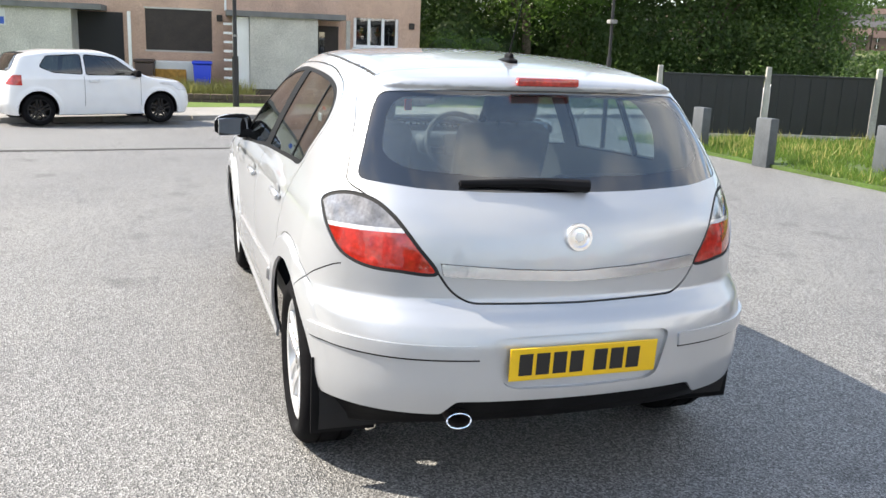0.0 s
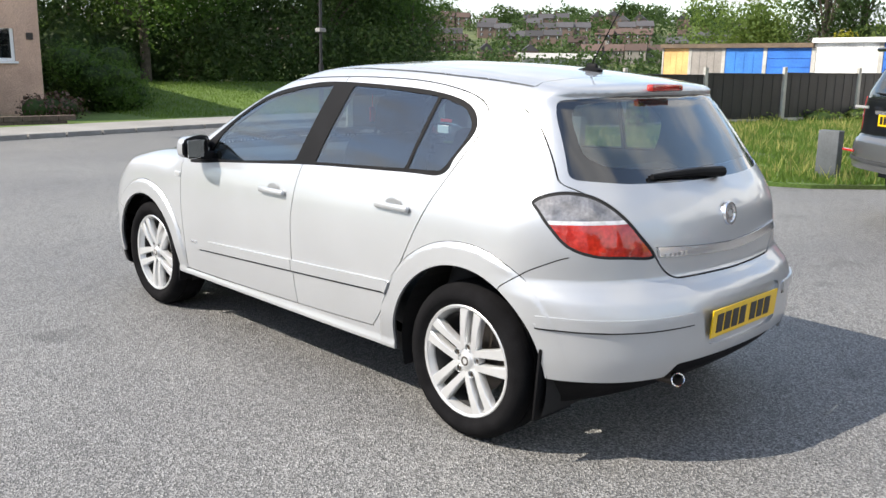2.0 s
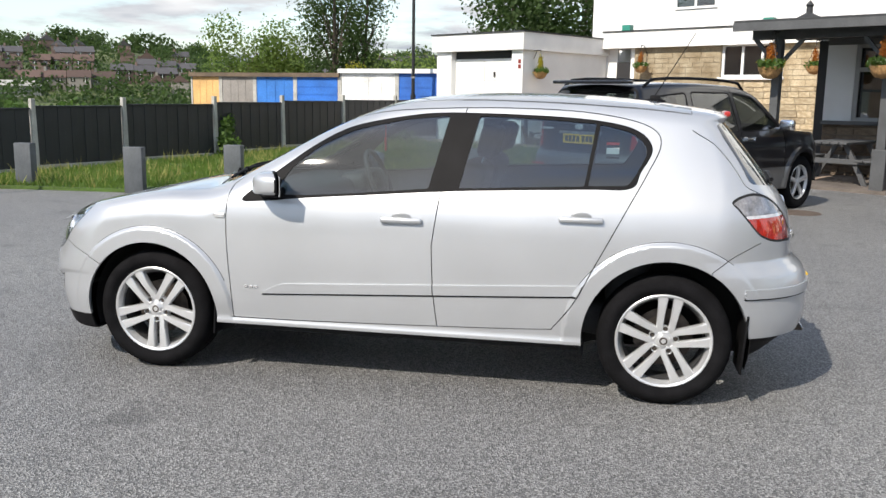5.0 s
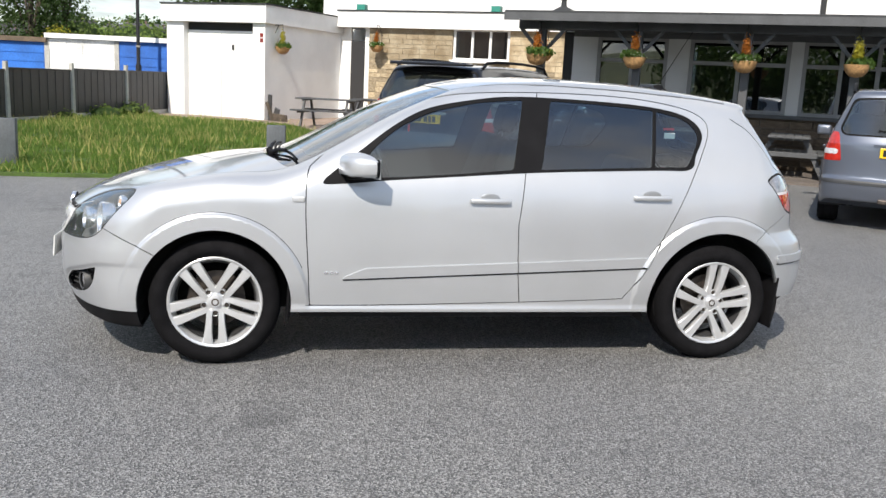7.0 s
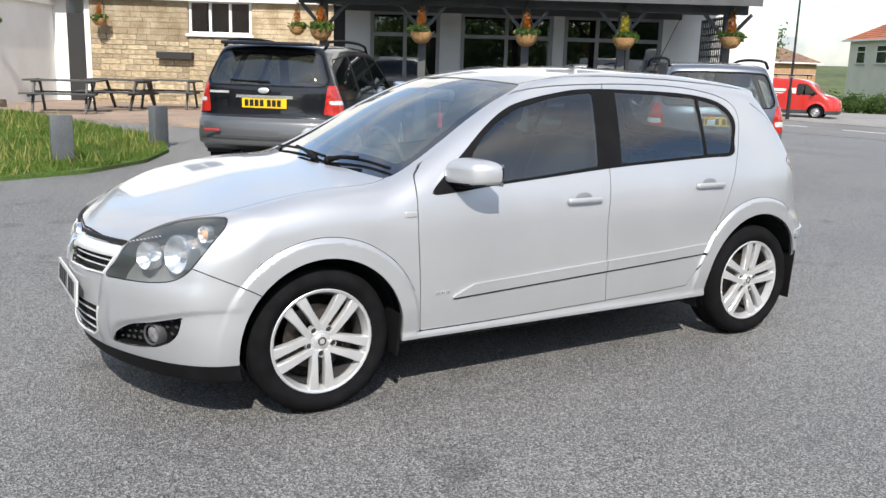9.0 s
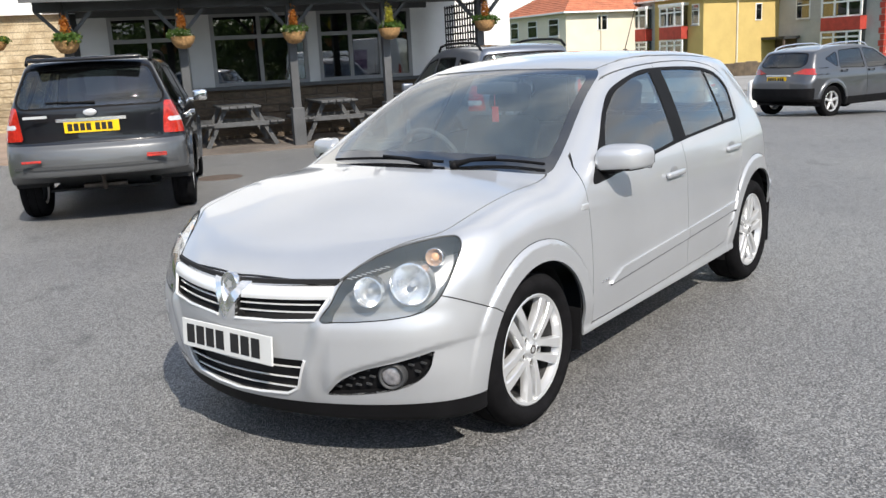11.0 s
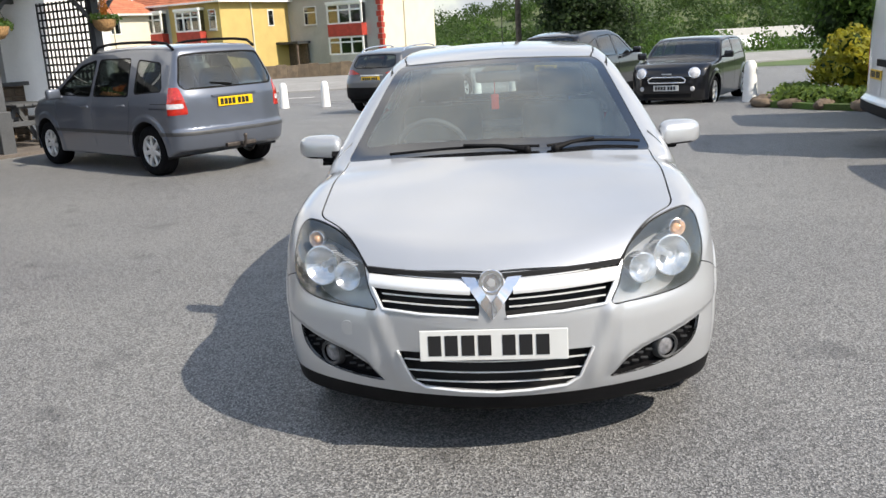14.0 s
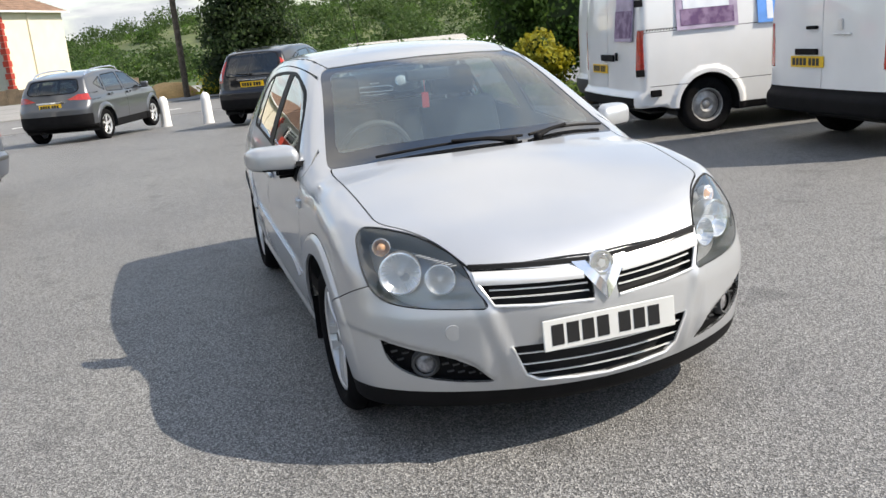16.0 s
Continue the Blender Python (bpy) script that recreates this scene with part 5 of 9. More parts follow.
    ae.parent = car
    bm = bmesh.new()
    box(bm, -1.30, -1.17, -.022, .022, 1.425, 1.47, bevel=.018, seg=3)
    for v in bm.verts:
        if v.co.z > 1.45:
            v.co.x = -1.255 + (v.co.x + 1.255) * .45
            v.co.y *= .5
    part("aerial_base", bm, BLACK_TRIM, ae, smooth=True)
    bm = bmesh.new()
    tube(bm, [(-1.24, 0, 1.46), (-1.44, 0, 1.80)], [.0032, .0016], 8)
    part("aerial_rod", bm, BLACK_TRIM, ae)
    bm = bmesh.new()
    box(bm, -1.632, -1.60, -.115, .115, 1.362, 1.392, bevel=.008)
    part("high_brake_lamp", bm, LENS_RED, tg, "red high-level brake lamp", smooth=True)
    for y0, y1, z0, z1 in ((-.50, .20, .998, 1.012), (.235, .665, 1.011, 1.003)):
        wp = new("windscreen_wiper")
        wp.parent = car
        pts = []
        for k in range(13):
            t = k / 12
            y = y1 + (y0 - y1) * t
            z = z1 + (z0 - z1) * t + .012 * math.sin(math.pi * t)
            lo, hi = .5, 1.6
            for _ in range(30):
                mid = (lo + hi) / 2
                if float(field(np.array([mid]), np.array([abs(y)]), np.array([z]))[0]) < 0:
                    lo = mid
                else:
                    hi = mid
            pts.append((lo + .014, y, z + .008))
        bm = bmesh.new()
        tube(bm, pts, .007, 6)
        part("wiper_blade", bm, BLACK_TRIM, wp)
        bm = bmesh.new()
        a, b = pts[1 if y0 < 0 else 11], pts[6]
        tube(bm, [(a[0] + .03, a[1], a[2] - .012), (a[0] * .6 + b[0] * .4 + .024, a[1] * .6 + b[1] * .4, a[2] * .6 + b[2] * .4 + .006), (b[0] + .012, b[1], b[2] + .012)], [.015, .010, .007], 8)
        bmesh.ops.create_uvsphere(bm, u_segments=12, v_segments=8, radius=.02, matrix=Matrix.Translation((a[0] + .03, a[1], a[2] - .014)))
        part("wiper_arm", bm, BLACK_TRIM, wp, smooth=True)
    wp = new("rear_wiper")
    wp.parent = tg
    bm = bmesh.new()
    tube(bm, [(-1.865, -.06, 1.055), (-1.845, .1, 1.065), (-1.815, .37, 1.062)], [.022, .016, .010], 8)
    part("wiper_arm", bm, BLACK_TRIM, wp, smooth=True)
    bm = bmesh.new()
    tube(bm, [(-1.835, -.02, 1.045), (-1.83, .15, 1.046), (-1.795, .37, 1.055)], .010, 6)
    part("wiper_blade", bm, BLACK_TRIM, wp)
    # sticker inside the quarter glass
    for dz, hh, material in ((.0, .030, WHITE_PAPER), (.034, .012, RED_TAG), (-.03, .010, PLATE_BAR)):
        xq, zq = -1.03, 1.20 + dz
        yq = 1.0
        while float(field(np.array([xq]), np.array([yq]), np.array([zq]))[0]) > 0:
            yq -= .004
        bm = bmesh.new()
        box(bm, xq - .03, xq + .03, yq - .014, yq - .010, zq - hh / 2, zq + hh / 2)
        part("window_sticker", bm, material, rd[0])
    # cabin
    seat(car, .02, .36, .50)
    seat(car, .02, -.36, .50)
    for y in (.45, -.45):
        seat(car, -.92, y, .38, .52, False)
    bm = bmesh.new()
    box(bm, .50, .98, -.70, .70, .72, .955, bevel=.06, seg=3)
    box(bm, .42, .60, -.62, -.14, .86, .985, bevel=.05, seg=3)
    part("dashboard", bm, DASH, car, smooth=True)
    steering_wheel(car, .40, -.36, .93)
    bm = bmesh.new()
    xm = float(place_x(field, np.array([0.]), np.array([1.335]), 2.4, -1)[0]) - .11
    box(bm, xm, xm + .035, -.12, .12, 1.275, 1.335, bevel=.014, seg=3)
    part("rear_view_mirror", bm, DASH, car, smooth=True)
    bm = bmesh.new()
    tube(bm, [(xm + .01, -.02, 1.28), (xm + .01, -.02, 1.21)], .002, 5)
    box(bm, xm + .005, xm + .012, -.040, .000, 1.13, 1.21, bevel=.003)
    part("air_freshener", bm, RED_TAG, car, "red hanging air freshener")
    bm = bmesh.new()
    box(bm, -1.72, -1.20, -.60, .60, .84, .88, bevel=.012)
    part("parcel_shelf", bm, DASH, car)
    return car


hero_car()


# ---- the other vehicles ----
def vehicle(name, label, category, at, s, group=""):
    """A parked vehicle from a short description s of its outlines; x ahead from between the axles."""
    top, frt, rr = curve(*s["top"]), curve(*s["front"]), curve(*s["rear"])
    plan, sect = curve(*s["plan"]), curve(*s["sect"])
    wb, r, crown, zb = s["wb"] / 2, s["r"], s.get("crown", .07), s.get("floor", .2)
    bf, br = s.get("bow_f", (.2, .8)), s.get("bow_r", (.12, .35))
    kf = s.get("round", .06)

    def field(x, y, z):
        y0 = np.abs(y)
        y = np.minimum(y0, 1.1)
        sl = (top(x + .01) - top(x - .01)) / .02
        f = (z - top(x) + crown * y * y) / np.sqrt(1 + sl * sl)
        w = plan(x) + sect(z)
        for ax in (wb, -wb):
            q = np.hypot(x - ax, z - r)
            w = w + s.get("flare", .015) * step(r + .16, r + .10, q)
        f = smax(f, y0 - w, kf)
        f = smax(f, (x - frt(z) + bf[0] * y ** 2 + bf[1] * y ** 6) / 1.1, kf)
        f = smax(f, (rr(z) + br[0] * y ** 2 + br[1] * y ** 6 - x) / 1.1, kf)
        return smax(f, zb + s.get("lift", 0) * step(-wb - .25, -wb - .6, x) - z, .03)

    side = lambda P, N: (P[:, 1] > .4) & (np.abs(N[:, 1]) > .3)
    back = lambda P, N: P[:, 0] < -wb - .1
    ahead = lambda P, N: P[:, 0] > wb
    xz = lambda p: (lambda P, N: inside(p, P[:, 0], P[:, 2]))
    yz = lambda p: (lambda P, N: inside(p, P[:, 1], P[:, 2]))
    half = lambda p: [(-.3, p[0][1])] + list(p) + [(-.3, p[-1][1])]
    feats = []
    if "clad" in s:
        xb, zr = s.get("clad_rear", (-9, s["clad"]))
        feats.append(("cladding", lambda P, N: P[:, 2] - s["clad"], lambda P, N: P[:, 0] > xb))
        if xb > -9:
            feats.append(("cladding", lambda P, N: P[:, 2] - zr, lambda P, N: P[:, 0] <= xb))
    if "band" in s:
        bz, bh = s["band"]
        feats.append(("cut", lambda P, N: P[:, 2] - bz, None))
        feats.append(("rub_strip", lambda P, N: np.abs(P[:, 2] - bz) - bh, lambda P, N: P[:, 0] < wb + .3))
    for ln in s.get("lines", ()):
        q = poly(*ln)
        feats.append(("cut", (lambda q: lambda P, N: along(q, P[:, 0], P[:, 2]))(q), side))
        feats.append(("shut", (lambda q: lambda P, N: np.abs(along(q, P[:, 0], P[:, 2])) - .004)(q), side))
    if "gate" in s:
        q = rounded(half(s["gate"]), .04)
        feats.append(("shut", lambda P, N: np.abs(inside(q, P[:, 1], P[:, 2])) - .004, back))
    if s.get("split"):
        feats.append(("shut", lambda P, N: np.maximum(np.abs(P[:, 1]) - .005, s["split"] - P[:, 2]), back))
    wins = []
    for k, w in enumerate(s.get("windows", ())):
        q = rounded(w, .045)
        feats.append((f"trim{k}", (lambda q: lambda P, N: inside(q, P[:, 0], P[:, 2]) - .016)(q), side))
        feats.append((f"win{k}", xz(q), side))
        wins.append(k)
    if "screen" in s:
        q1 = rounded(half(s["screen"]), .05)
        feats.append(("windscreen", yz(q1), lambda P, N: (P[:, 0] > 0) & (N[:, 2] > .2)))
    if "back" in s:
        q2 = rounded(half(s["back"]), .05)
        feats.append(("back_trim", lambda P, N: inside(q2, P[:, 1], P[:, 2]) - .02, back))
        feats.append(("rear_glass", yz(q2), back))
    lamp_end = min(q[1] for q in s["rear"]) + s.get("lamp_deep", .34)
    at_back = lambda P, N: P[:, 0] < lamp_end
    for key, lab, msk in (("tail", "tail", at_back), ("tail2", "tail2", at_back), ("head", "head", ahead), ("grille", "grille", ahead)):
        if key in s:
            q = rounded(s[key] if key != "grille" else half(s[key]), .025)
            feats.append((lab, yz(q), msk))
    for ax in (wb, -wb):
        feats.append(("arch", (lambda ax: lambda P, N: np.hypot(P[:, 0] - ax, P[:, 2] - r) - r - .06)(ax), lambda P, N: P[:, 1] > .45))
    x0, x1 = s["rear"][0][1] - .45, s["front"][0][1] + .35
    zt = max(p[1] for p in s["top"]) + .1
    P, N, T, L, names = shell(field, ((x0, 0, zb - .1), (x1, 1.15, zt)), s.get("h", .03), feats)
    C = P[T].mean(1)
    left = C[:, 1] > 0
    v = thing(name, label, category, group)
    pick = lambda nm: (L == names.index(nm)) if nm in names else np.zeros(len(L), bool)
    paint = s["paint"]

    def add(nm, nm2, material, both=False, push=0.0, rim=.012, par=None, lab=""):
        return [panel(nm2, P, N, T[pick(nm) & m], material, par or v, lab, push, rim) for m in ((left, ~left) if both else (np.ones(len(T), bool),))]
    body = add("body", "body_shell", paint)[0]
    add("cladding", "lower_cladding", s.get("clad_mat", GREY_PLASTIC))
    add("shut", "panel_gap", SHUT, push=.01, rim=0)
    add("rub_strip", "rub_strip", GREY_PLASTIC, push=-.006, rim=.01)
    glass = s.get("glass", GLASS_DARK)
    for k in wins:
        add(f"trim{k}", "window_trim", BLACK_TRIM, both=True)
        add(f"win{k}", "side_window", glass, both=True, push=.004, rim=0)
    add("windscreen", "windscreen", s.get("screen_glass", GLASS_DARK), push=.004, rim=0)
    add("back_trim", "rear_glass_trim", BLACK_TRIM)
    add("rear_glass", "rear_glass", s.get("back_glass", glass), push=.004, rim=0)
    add("tail", "tail_lamp", s.get("tail_mat", LENS_RED), both=True, push=-.004, rim=.01)
    add("tail2", "tail_lamp_insert", LENS_WHITE, both=True, push=-.006, rim=.01)
    add("head", "headlamp", LENS_WHITE, both=True, push=-.003, rim=.01)
    add("grille", "grille", SHUT, push=.03, rim=0)
    inner = np.isin(L, [names.index(q) for q in names if q not in ("arch", "windscreen", "rear_glass") and not q.startswith("win")])
    used, inv = np.unique(T[inner], return_inverse=True)
    mesh_part("inner_lining", P[used] - N[used] * .03, inv.reshape(-1, 3)[:, ::-1], CLOTH_DARK, v)
    hw = float(plan(0.0))
    for ax in (wb, -wb):
        for sd in (1, -1):
            tyre_and_rim(v, (ax, sd * (hw + s.get("wheel_out", -.025)), r), sd, r, s["rim"], .22, s.get("spokes", 5), s.get("style", "single"), s.get("rim_mat"))
            bm = bmesh.new()
            lathe(bm, [(r + .07, hw - .03), (r + .07, hw - .34), (.02, hw - .34)], 28, Matrix.Translation((ax, 0, r)) @ Matrix.Diagonal((1, sd, 1, 1)))
            bmesh.ops.delete(bm, geom=[q for q in bm.verts if q.co.z < zb - .02], context='VERTS')
            part("wheel_housing", bm, SHUT, v)
    bm = bmesh.new()
    box(bm, x0 + .75, x1 - .75, -hw + .36, hw - .36, zb + .01, zb + .03)
    box(bm, -wb + r + .08, wb - r - .08, -hw + .12, hw - .12, zb + .01, zb + .05)
    part("floor_pan", bm, SHUT, v)
    if "mirror" in s:
        mx, my, mz = s["mirror"]
        for sd in (1, -1):
            bm = bmesh.new()
            box(bm, mx - .05, mx + .06, my + .02, my + .21, mz - .06, mz + .08, bevel=.035, seg=3)
            box(bm, mx - .02, mx + .06, my - .06, my + .06, mz - .06, mz - .02, bevel=.01)
            for q in bm.verts:
                q.co.y *= sd
            bmesh.ops.recalc_face_normals(bm, faces=bm.faces)
            part("door_mirror", bm, s.get("mirror_mat", paint), v, smooth=True)
    for hx, hz in s.get("handles", ()):
        for sd in (1, -1):
            yy = float(plan(hx) + sect(hz))
            bm = bmesh.new()
            box(bm, hx - .09, hx + .09, sd * yy + sd * .004, sd * yy + sd * .03, hz - .014, hz + .014, bevel=.010)
            part("door_handle", bm, s.get("handle_mat", paint), v, smooth=True)
    if "rails" in s:
        xa, xb, yr = s["rails"]
        for sd in (1, -1):
            bm = bmesh.new()
            zr = lambda x: float(top(x)) - crown * yr * yr
            tube(bm, [(xa, sd * yr, zr(xa) - .01), (xa - .12, sd * yr, zr(xa - .12) + .05)] + [(xa + (xb - xa) * t, sd * yr, zr(xa + (xb - xa) * t) + .06) for t in (.2, .4, .6, .8)] + [(xb + .12, sd * yr, zr(xb + .12) + .05), (xb, sd * yr, zr(xb) - .01)], .018, 8)
            part("roof_rail", bm, s.get("rail_mat", BLACK_TRIM), v, smooth=True)
    if "plate_r" in s:
        z = s["plate_r"]
        x = float(place_x(field, np.array([.2]), np.array([z]), x0, 1)[0])
        y = s.get("plate_y", 0)
        number_plate(v, Matrix.Translation((x - .012, y, z)) @ pose(0, 0, 0, 0, 0, -90), PLATE_YELLOW)
        if s.get("chrome_r"):
            z2 = s["chrome_r"]
            ys = np.linspace(-.33, .33, 7)
            xs = place_x(field, np.abs(ys), ys * 0 + z2, x0, 1) - .008
            strip("chrome_strip", list(zip(xs, ys, ys * 0 + z2)), (0, 0, .034 if s.get("chrome_bright", True) else .022), (.026, 0, 0), CHROME_SOFT if s.get("chrome_bright", True) else paint, v)
    if "plate_f" in s:
        x = float(place_x(field, np.array([.2]), np.array([s["plate_f"]]), x1, -1)[0])
        number_plate(v, Matrix.Translation((x + .012, 0, s["plate_f"])) @ pose(0, 0, 0, 0, 0, 90), PLATE_WHITE)
    if "wiper" in s:
        y0, z0, y1, z1 = s["wiper"]
        pts = []
        for t in (0, .33, .66, 1):
            y, z = y0 + (y1 - y0) * t, z0 + (z1 - z0) * t
            pts.append((float(place_x(field, np.array([abs(y)]), np.array([z]), x0, 1)[0]) - .015, y, z))
        bm = bmesh.new()
        tube(bm, pts, [.016, .011, .009, .007], 6)
        part("rear_wiper", bm, BLACK_TRIM, v)
    if s.get("tow"):
        z = .42
        x = float(place_x(field, np.array([0.]), np.array([z]), x0, 1)[0])
        bm = bmesh.new()
        tube(bm, [(x + .3, 0, z - .08), (x - .06, 0, z - .10), (x - .10, 0, z - .03), (x - .10, 0, z + .01)], .02, 8)
        bmesh.ops.create_uvsphere(bm, u_segments=12, v_segments=8, radius=.027, matrix=Matrix.Translation((x - .10, 0, z + .03)))
        box(bm, x - .02, x + .05, -.22, .22, z - .10, z - .05, bevel=.01)
        part("tow_bar", bm, DARK_METAL, v)
    if s.get("seats"):
        for x in s["seats"]:
            for y in (.4, -.4):
                seat(v, x, y, s.get("seat_z", .62))
    extra = s.get("extra")
    if extra:
        extra(v, field, x0, x1)
    v.matrix_world = at
    return v


def heading(x, y, z, fx, fy, tilt=0):
    """The pose of a vehicle between its axles, facing (fx, fy)."""
    return Matrix.Translation((x, y, z)) @ Matrix.Rotation(math.atan2(fy, fx), 4, 'Z') @ Matrix.Rotation(radians(tilt), 4, 'Y')


def behind(rx, ry, z, fx, fy, wb):
    """The pose of a vehicle whose rear axle stands over (rx, ry)."""
    n = math.hypot(fx, fy)
    return heading(rx + fx / n * wb / 2, ry + fy / n * wb / 2, z, fx, fy)


BLACK_PAINT = car_paint("black_paint", (.006, .0065, .009), metal=.0, rough=.3)
BLACK_PAINT.node_tree.nodes["Principled BSDF"].inputs["Specular IOR Level"].default_value = .2
GREY_BLUE = car_paint("blue_grey_paint", (.125, .142, .178), metal=.5, rough=.35)
DARK_GREY = car_paint("dark_grey_paint", (.085, .09, .10), metal=.5, rough=.32)
WHITE_PAINT = car_paint("white_van_paint", (.74, .75, .76), metal=0, rough=.35, flake=.01)
RED_PAINT = car_paint("red_paint", (.48, .022, .015), metal=0, rough=.3)
LOWER_GREY = car_paint("lower_grey_paint", (.11, .115, .12), metal=.5, rough=.4)
SILVER_FAR = car_paint("pale_silver_paint", (.50, .52, .54), metal=.5, rough=.36)
BLACK_ALLOY = mat("black_alloy", (.02, .02, .022), rough=.3, metal=.6)
STEEL_RIM = mat("silver_steel_rim", (.42, .42, .42), rough=.4, metal=.7, var=.3, scale=15)

CAR_SECT = ((.1, -.05), (.3, -.02), (.6, 0), (.85, -.005), (.98, -.03), (1.1, -.07), (1.3, -.15), (1.5, -.235), (1.7, -.33), (2.0, -.5))
VAN_SECT = ((.1, -.04), (.4, -.01), (.9, 0), (1.2, -.01), (1.7, -.06), (2.2, -.14), (2.6, -.22))


def suv_rear(v, field, x0, x1):
    bm = bmesh.new()
    box(bm, -2.17, -1.95, -.53, .53, 1.625, 1.665, bevel=.018, seg=3)
    part("roof_spoiler", bm, BLACK_PAINT, v, smooth=True)
    for sd in (1, -1):
        bm = bmesh.new()
        box(bm, -2.325, -2.295, sd * .50, sd * .68, .66, .685, bevel=.006)
        part("reflector", bm, LENS_RED, v)
    bm = bmesh.new()
    ys = np.linspace(-.78, .78, 9)
    xs = place_x(field, np.abs(ys), ys * 0 + .60, x0, 1) - .003
    strip("bumper_step", list(zip(xs, ys, ys * 0 + .60)), (0, 0, .03), (.03, 0, 0), GREY_PLASTIC, v)
    strip("badge_bar", [(-2.262, .40, 1.10), (-2.262, .62, 1.10)], (0, 0, .025), (.012, 0, 0), ALLOY, v)
    bm = bmesh.new()
    bmesh.ops.create_uvsphere(bm, u_segments=16, v_segments=8, radius=1)
    for q in bm.verts:
        q.co = (-2.252 + q.co.x * .01, q.co.y * .065, 1.125 + q.co.z * .033)
    part("oval_badge", bm, ALLOY, v, smooth=True)


vehicle("black_off_roader", "black off-road car with grey lower body and red tail lamps", "car", behind(-1.22, -6.17, 0, -.63, -.777, 2.71), dict(
    wb=2.71, r=.365, rim=.235, h=.022, flare=.03, floor=.30, lift=.20, paint=BLACK_PAINT, clad=.60, clad_rear=(-2.02, .82), clad_mat=LOWER_GREY, spokes=5, style="single",
    top=((2.7, .8), (2.25, .95), (2.1, 1.04), (1.2, 1.12), (1.0, 1.15), (.35, 1.58), (0, 1.655), (-.8, 1.675), (-1.7, 1.655), (-2.15, 1.60), (-2.8, 1.5)),
    front=((.2, 2.1), (.5, 2.23), (.8, 2.23), (1.0, 2.1), (1.7, 1.7)),
    rear=((.2, -2.15), (.40, -2.27), (.62, -2.31), (.76, -2.29), (.84, -2.235), (1.13, -2.215), (1.6, -2.0), (1.8, -1.92)),
    plan=((2.6, .66), (2.2, .78), (1.8, .87), (1, .905), (-1, .905), (-1.9, .88), (-2.3, .82), (-2.6, .7)), sect=CAR_SECT,
    windows=([(.80, 1.10), (.30, 1.50), (-.12, 1.54), (-.12, 1.08)], [(-.2, 1.08), (-.2, 1.54), (-1.02, 1.54), (-1.08, 1.10)], [(-1.2, 1.12), (-1.14, 1.53), (-1.80, 1.47), (-1.92, 1.16)]),
    screen=[(.72, 1.14), (.60, 1.52), (.3, 1.57)], back=[(.66, 1.185), (.70, 1.25), (.58, 1.55), (.3, 1.56)][::1],
    gate=[(.72, .80), (.76, 1.1), (.72, 1.3), (.60, 1.60)], tail=[(.665, .87), (.97, .86), (.97, 1.17), (.70, 1.20)], tail2=[(.72, .985), (.97, .98), (.97, 1.025), (.72, 1.03)],
    lines=([(.86, .45), (.86, 1.08)], [(-.16, .4), (-.16, 1.6)], [(-1.12, 1.1), (-1.0, .75), (-.9, .45)]), handles=((-.02, .98), (-.95, .99)), handle_mat=CHROME,
    mirror=(.72, .86, 1.14), mirror_mat=CHROME, rails=(.2, -1.85, .60), plate_r=.985, chrome_r=1.055, wiper=(-.05, 1.22, .42, 1.235), tow=True, extra=suv_rear))

vehicle("blue_grey_people_carrier", "blue-grey people carrier with roof rails and tow bar", "car", behind(-6.18, -4.05, 0, -.585, -.81, 2.694), dict(
    wb=2.694, r=.315, rim=.195, h=.022, floor=.22, paint=GREY_BLUE, lift=.10, band=(.535, .022), spokes=7, style="single", rim_mat=ALLOY, glass=GLASS_DARK, back_glass=GLASS,
    top=((2.6, .6), (2.2, .75), (2.05, .86), (1.35, 1.03), (1.15, 1.08), (.45, 1.50), (.1, 1.59), (-.6, 1.62), (-1.5, 1.60), (-1.95, 1.55), (-2.5, 1.44)),
    front=((.2, 2.1), (.5, 2.2), (.75, 2.15), (.9, 2.0), (1.7, 1.6)),
    rear=((.2, -1.98), (.36, -2.08), (.54, -2.12), (.60, -2.08), (.95, -2.06), (1.05, -2.03), (1.5, -1.85), (1.7, -1.76)),
    plan=((2.5, .60), (2.2, .70), (1.8, .82), (1, .865), (-1, .865), (-1.8, .84), (-2.15, .78), (-2.5, .66)), sect=CAR_SECT,
    windows=([(.95, 1.02), (.42, 1.38), (.02, 1.45), (.02, 1.0)], [(-.08, 1.0), (-.08, 1.45), (-.85, 1.45), (-.95, 1.0)], [(-1.1, 1.03), (-1.05, 1.43), (-1.55, 1.38), (-1.68, 1.06)]),
    screen=[(.70, 1.10), (.58, 1.45), (.3, 1.52)], back=[(.64, 1.075), (.68, 1.13), (.57, 1.46), (.3, 1.475)],
    lamp_deep=.30, gate=[(.62, .60), (.66, .85), (.72, 1.1), (.58, 1.53)], tail=[(.645, .77), (.95, .76), (.95, 1.10), (.70, 1.09)], tail2=[(.69, .84), (.95, .84), (.95, .90), (.69, .90)],
    lines=([(.98, .35), (1.0, 1.0)], [(-.03, .35), (-.03, 1.5)], [(-1.0, 1.0), (-.98, .75), (-.85, .40)]), handles=((.12, .86), (-.83, .88)),
    mirror=(.80, .84, 1.02), rails=(.15, -1.75, .60), plate_r=.885, chrome_r=.965, chrome_bright=False, wiper=(0, 1.09, .30, 1.13), tow=True, seats=(.1, -.8), seat_z=.66))

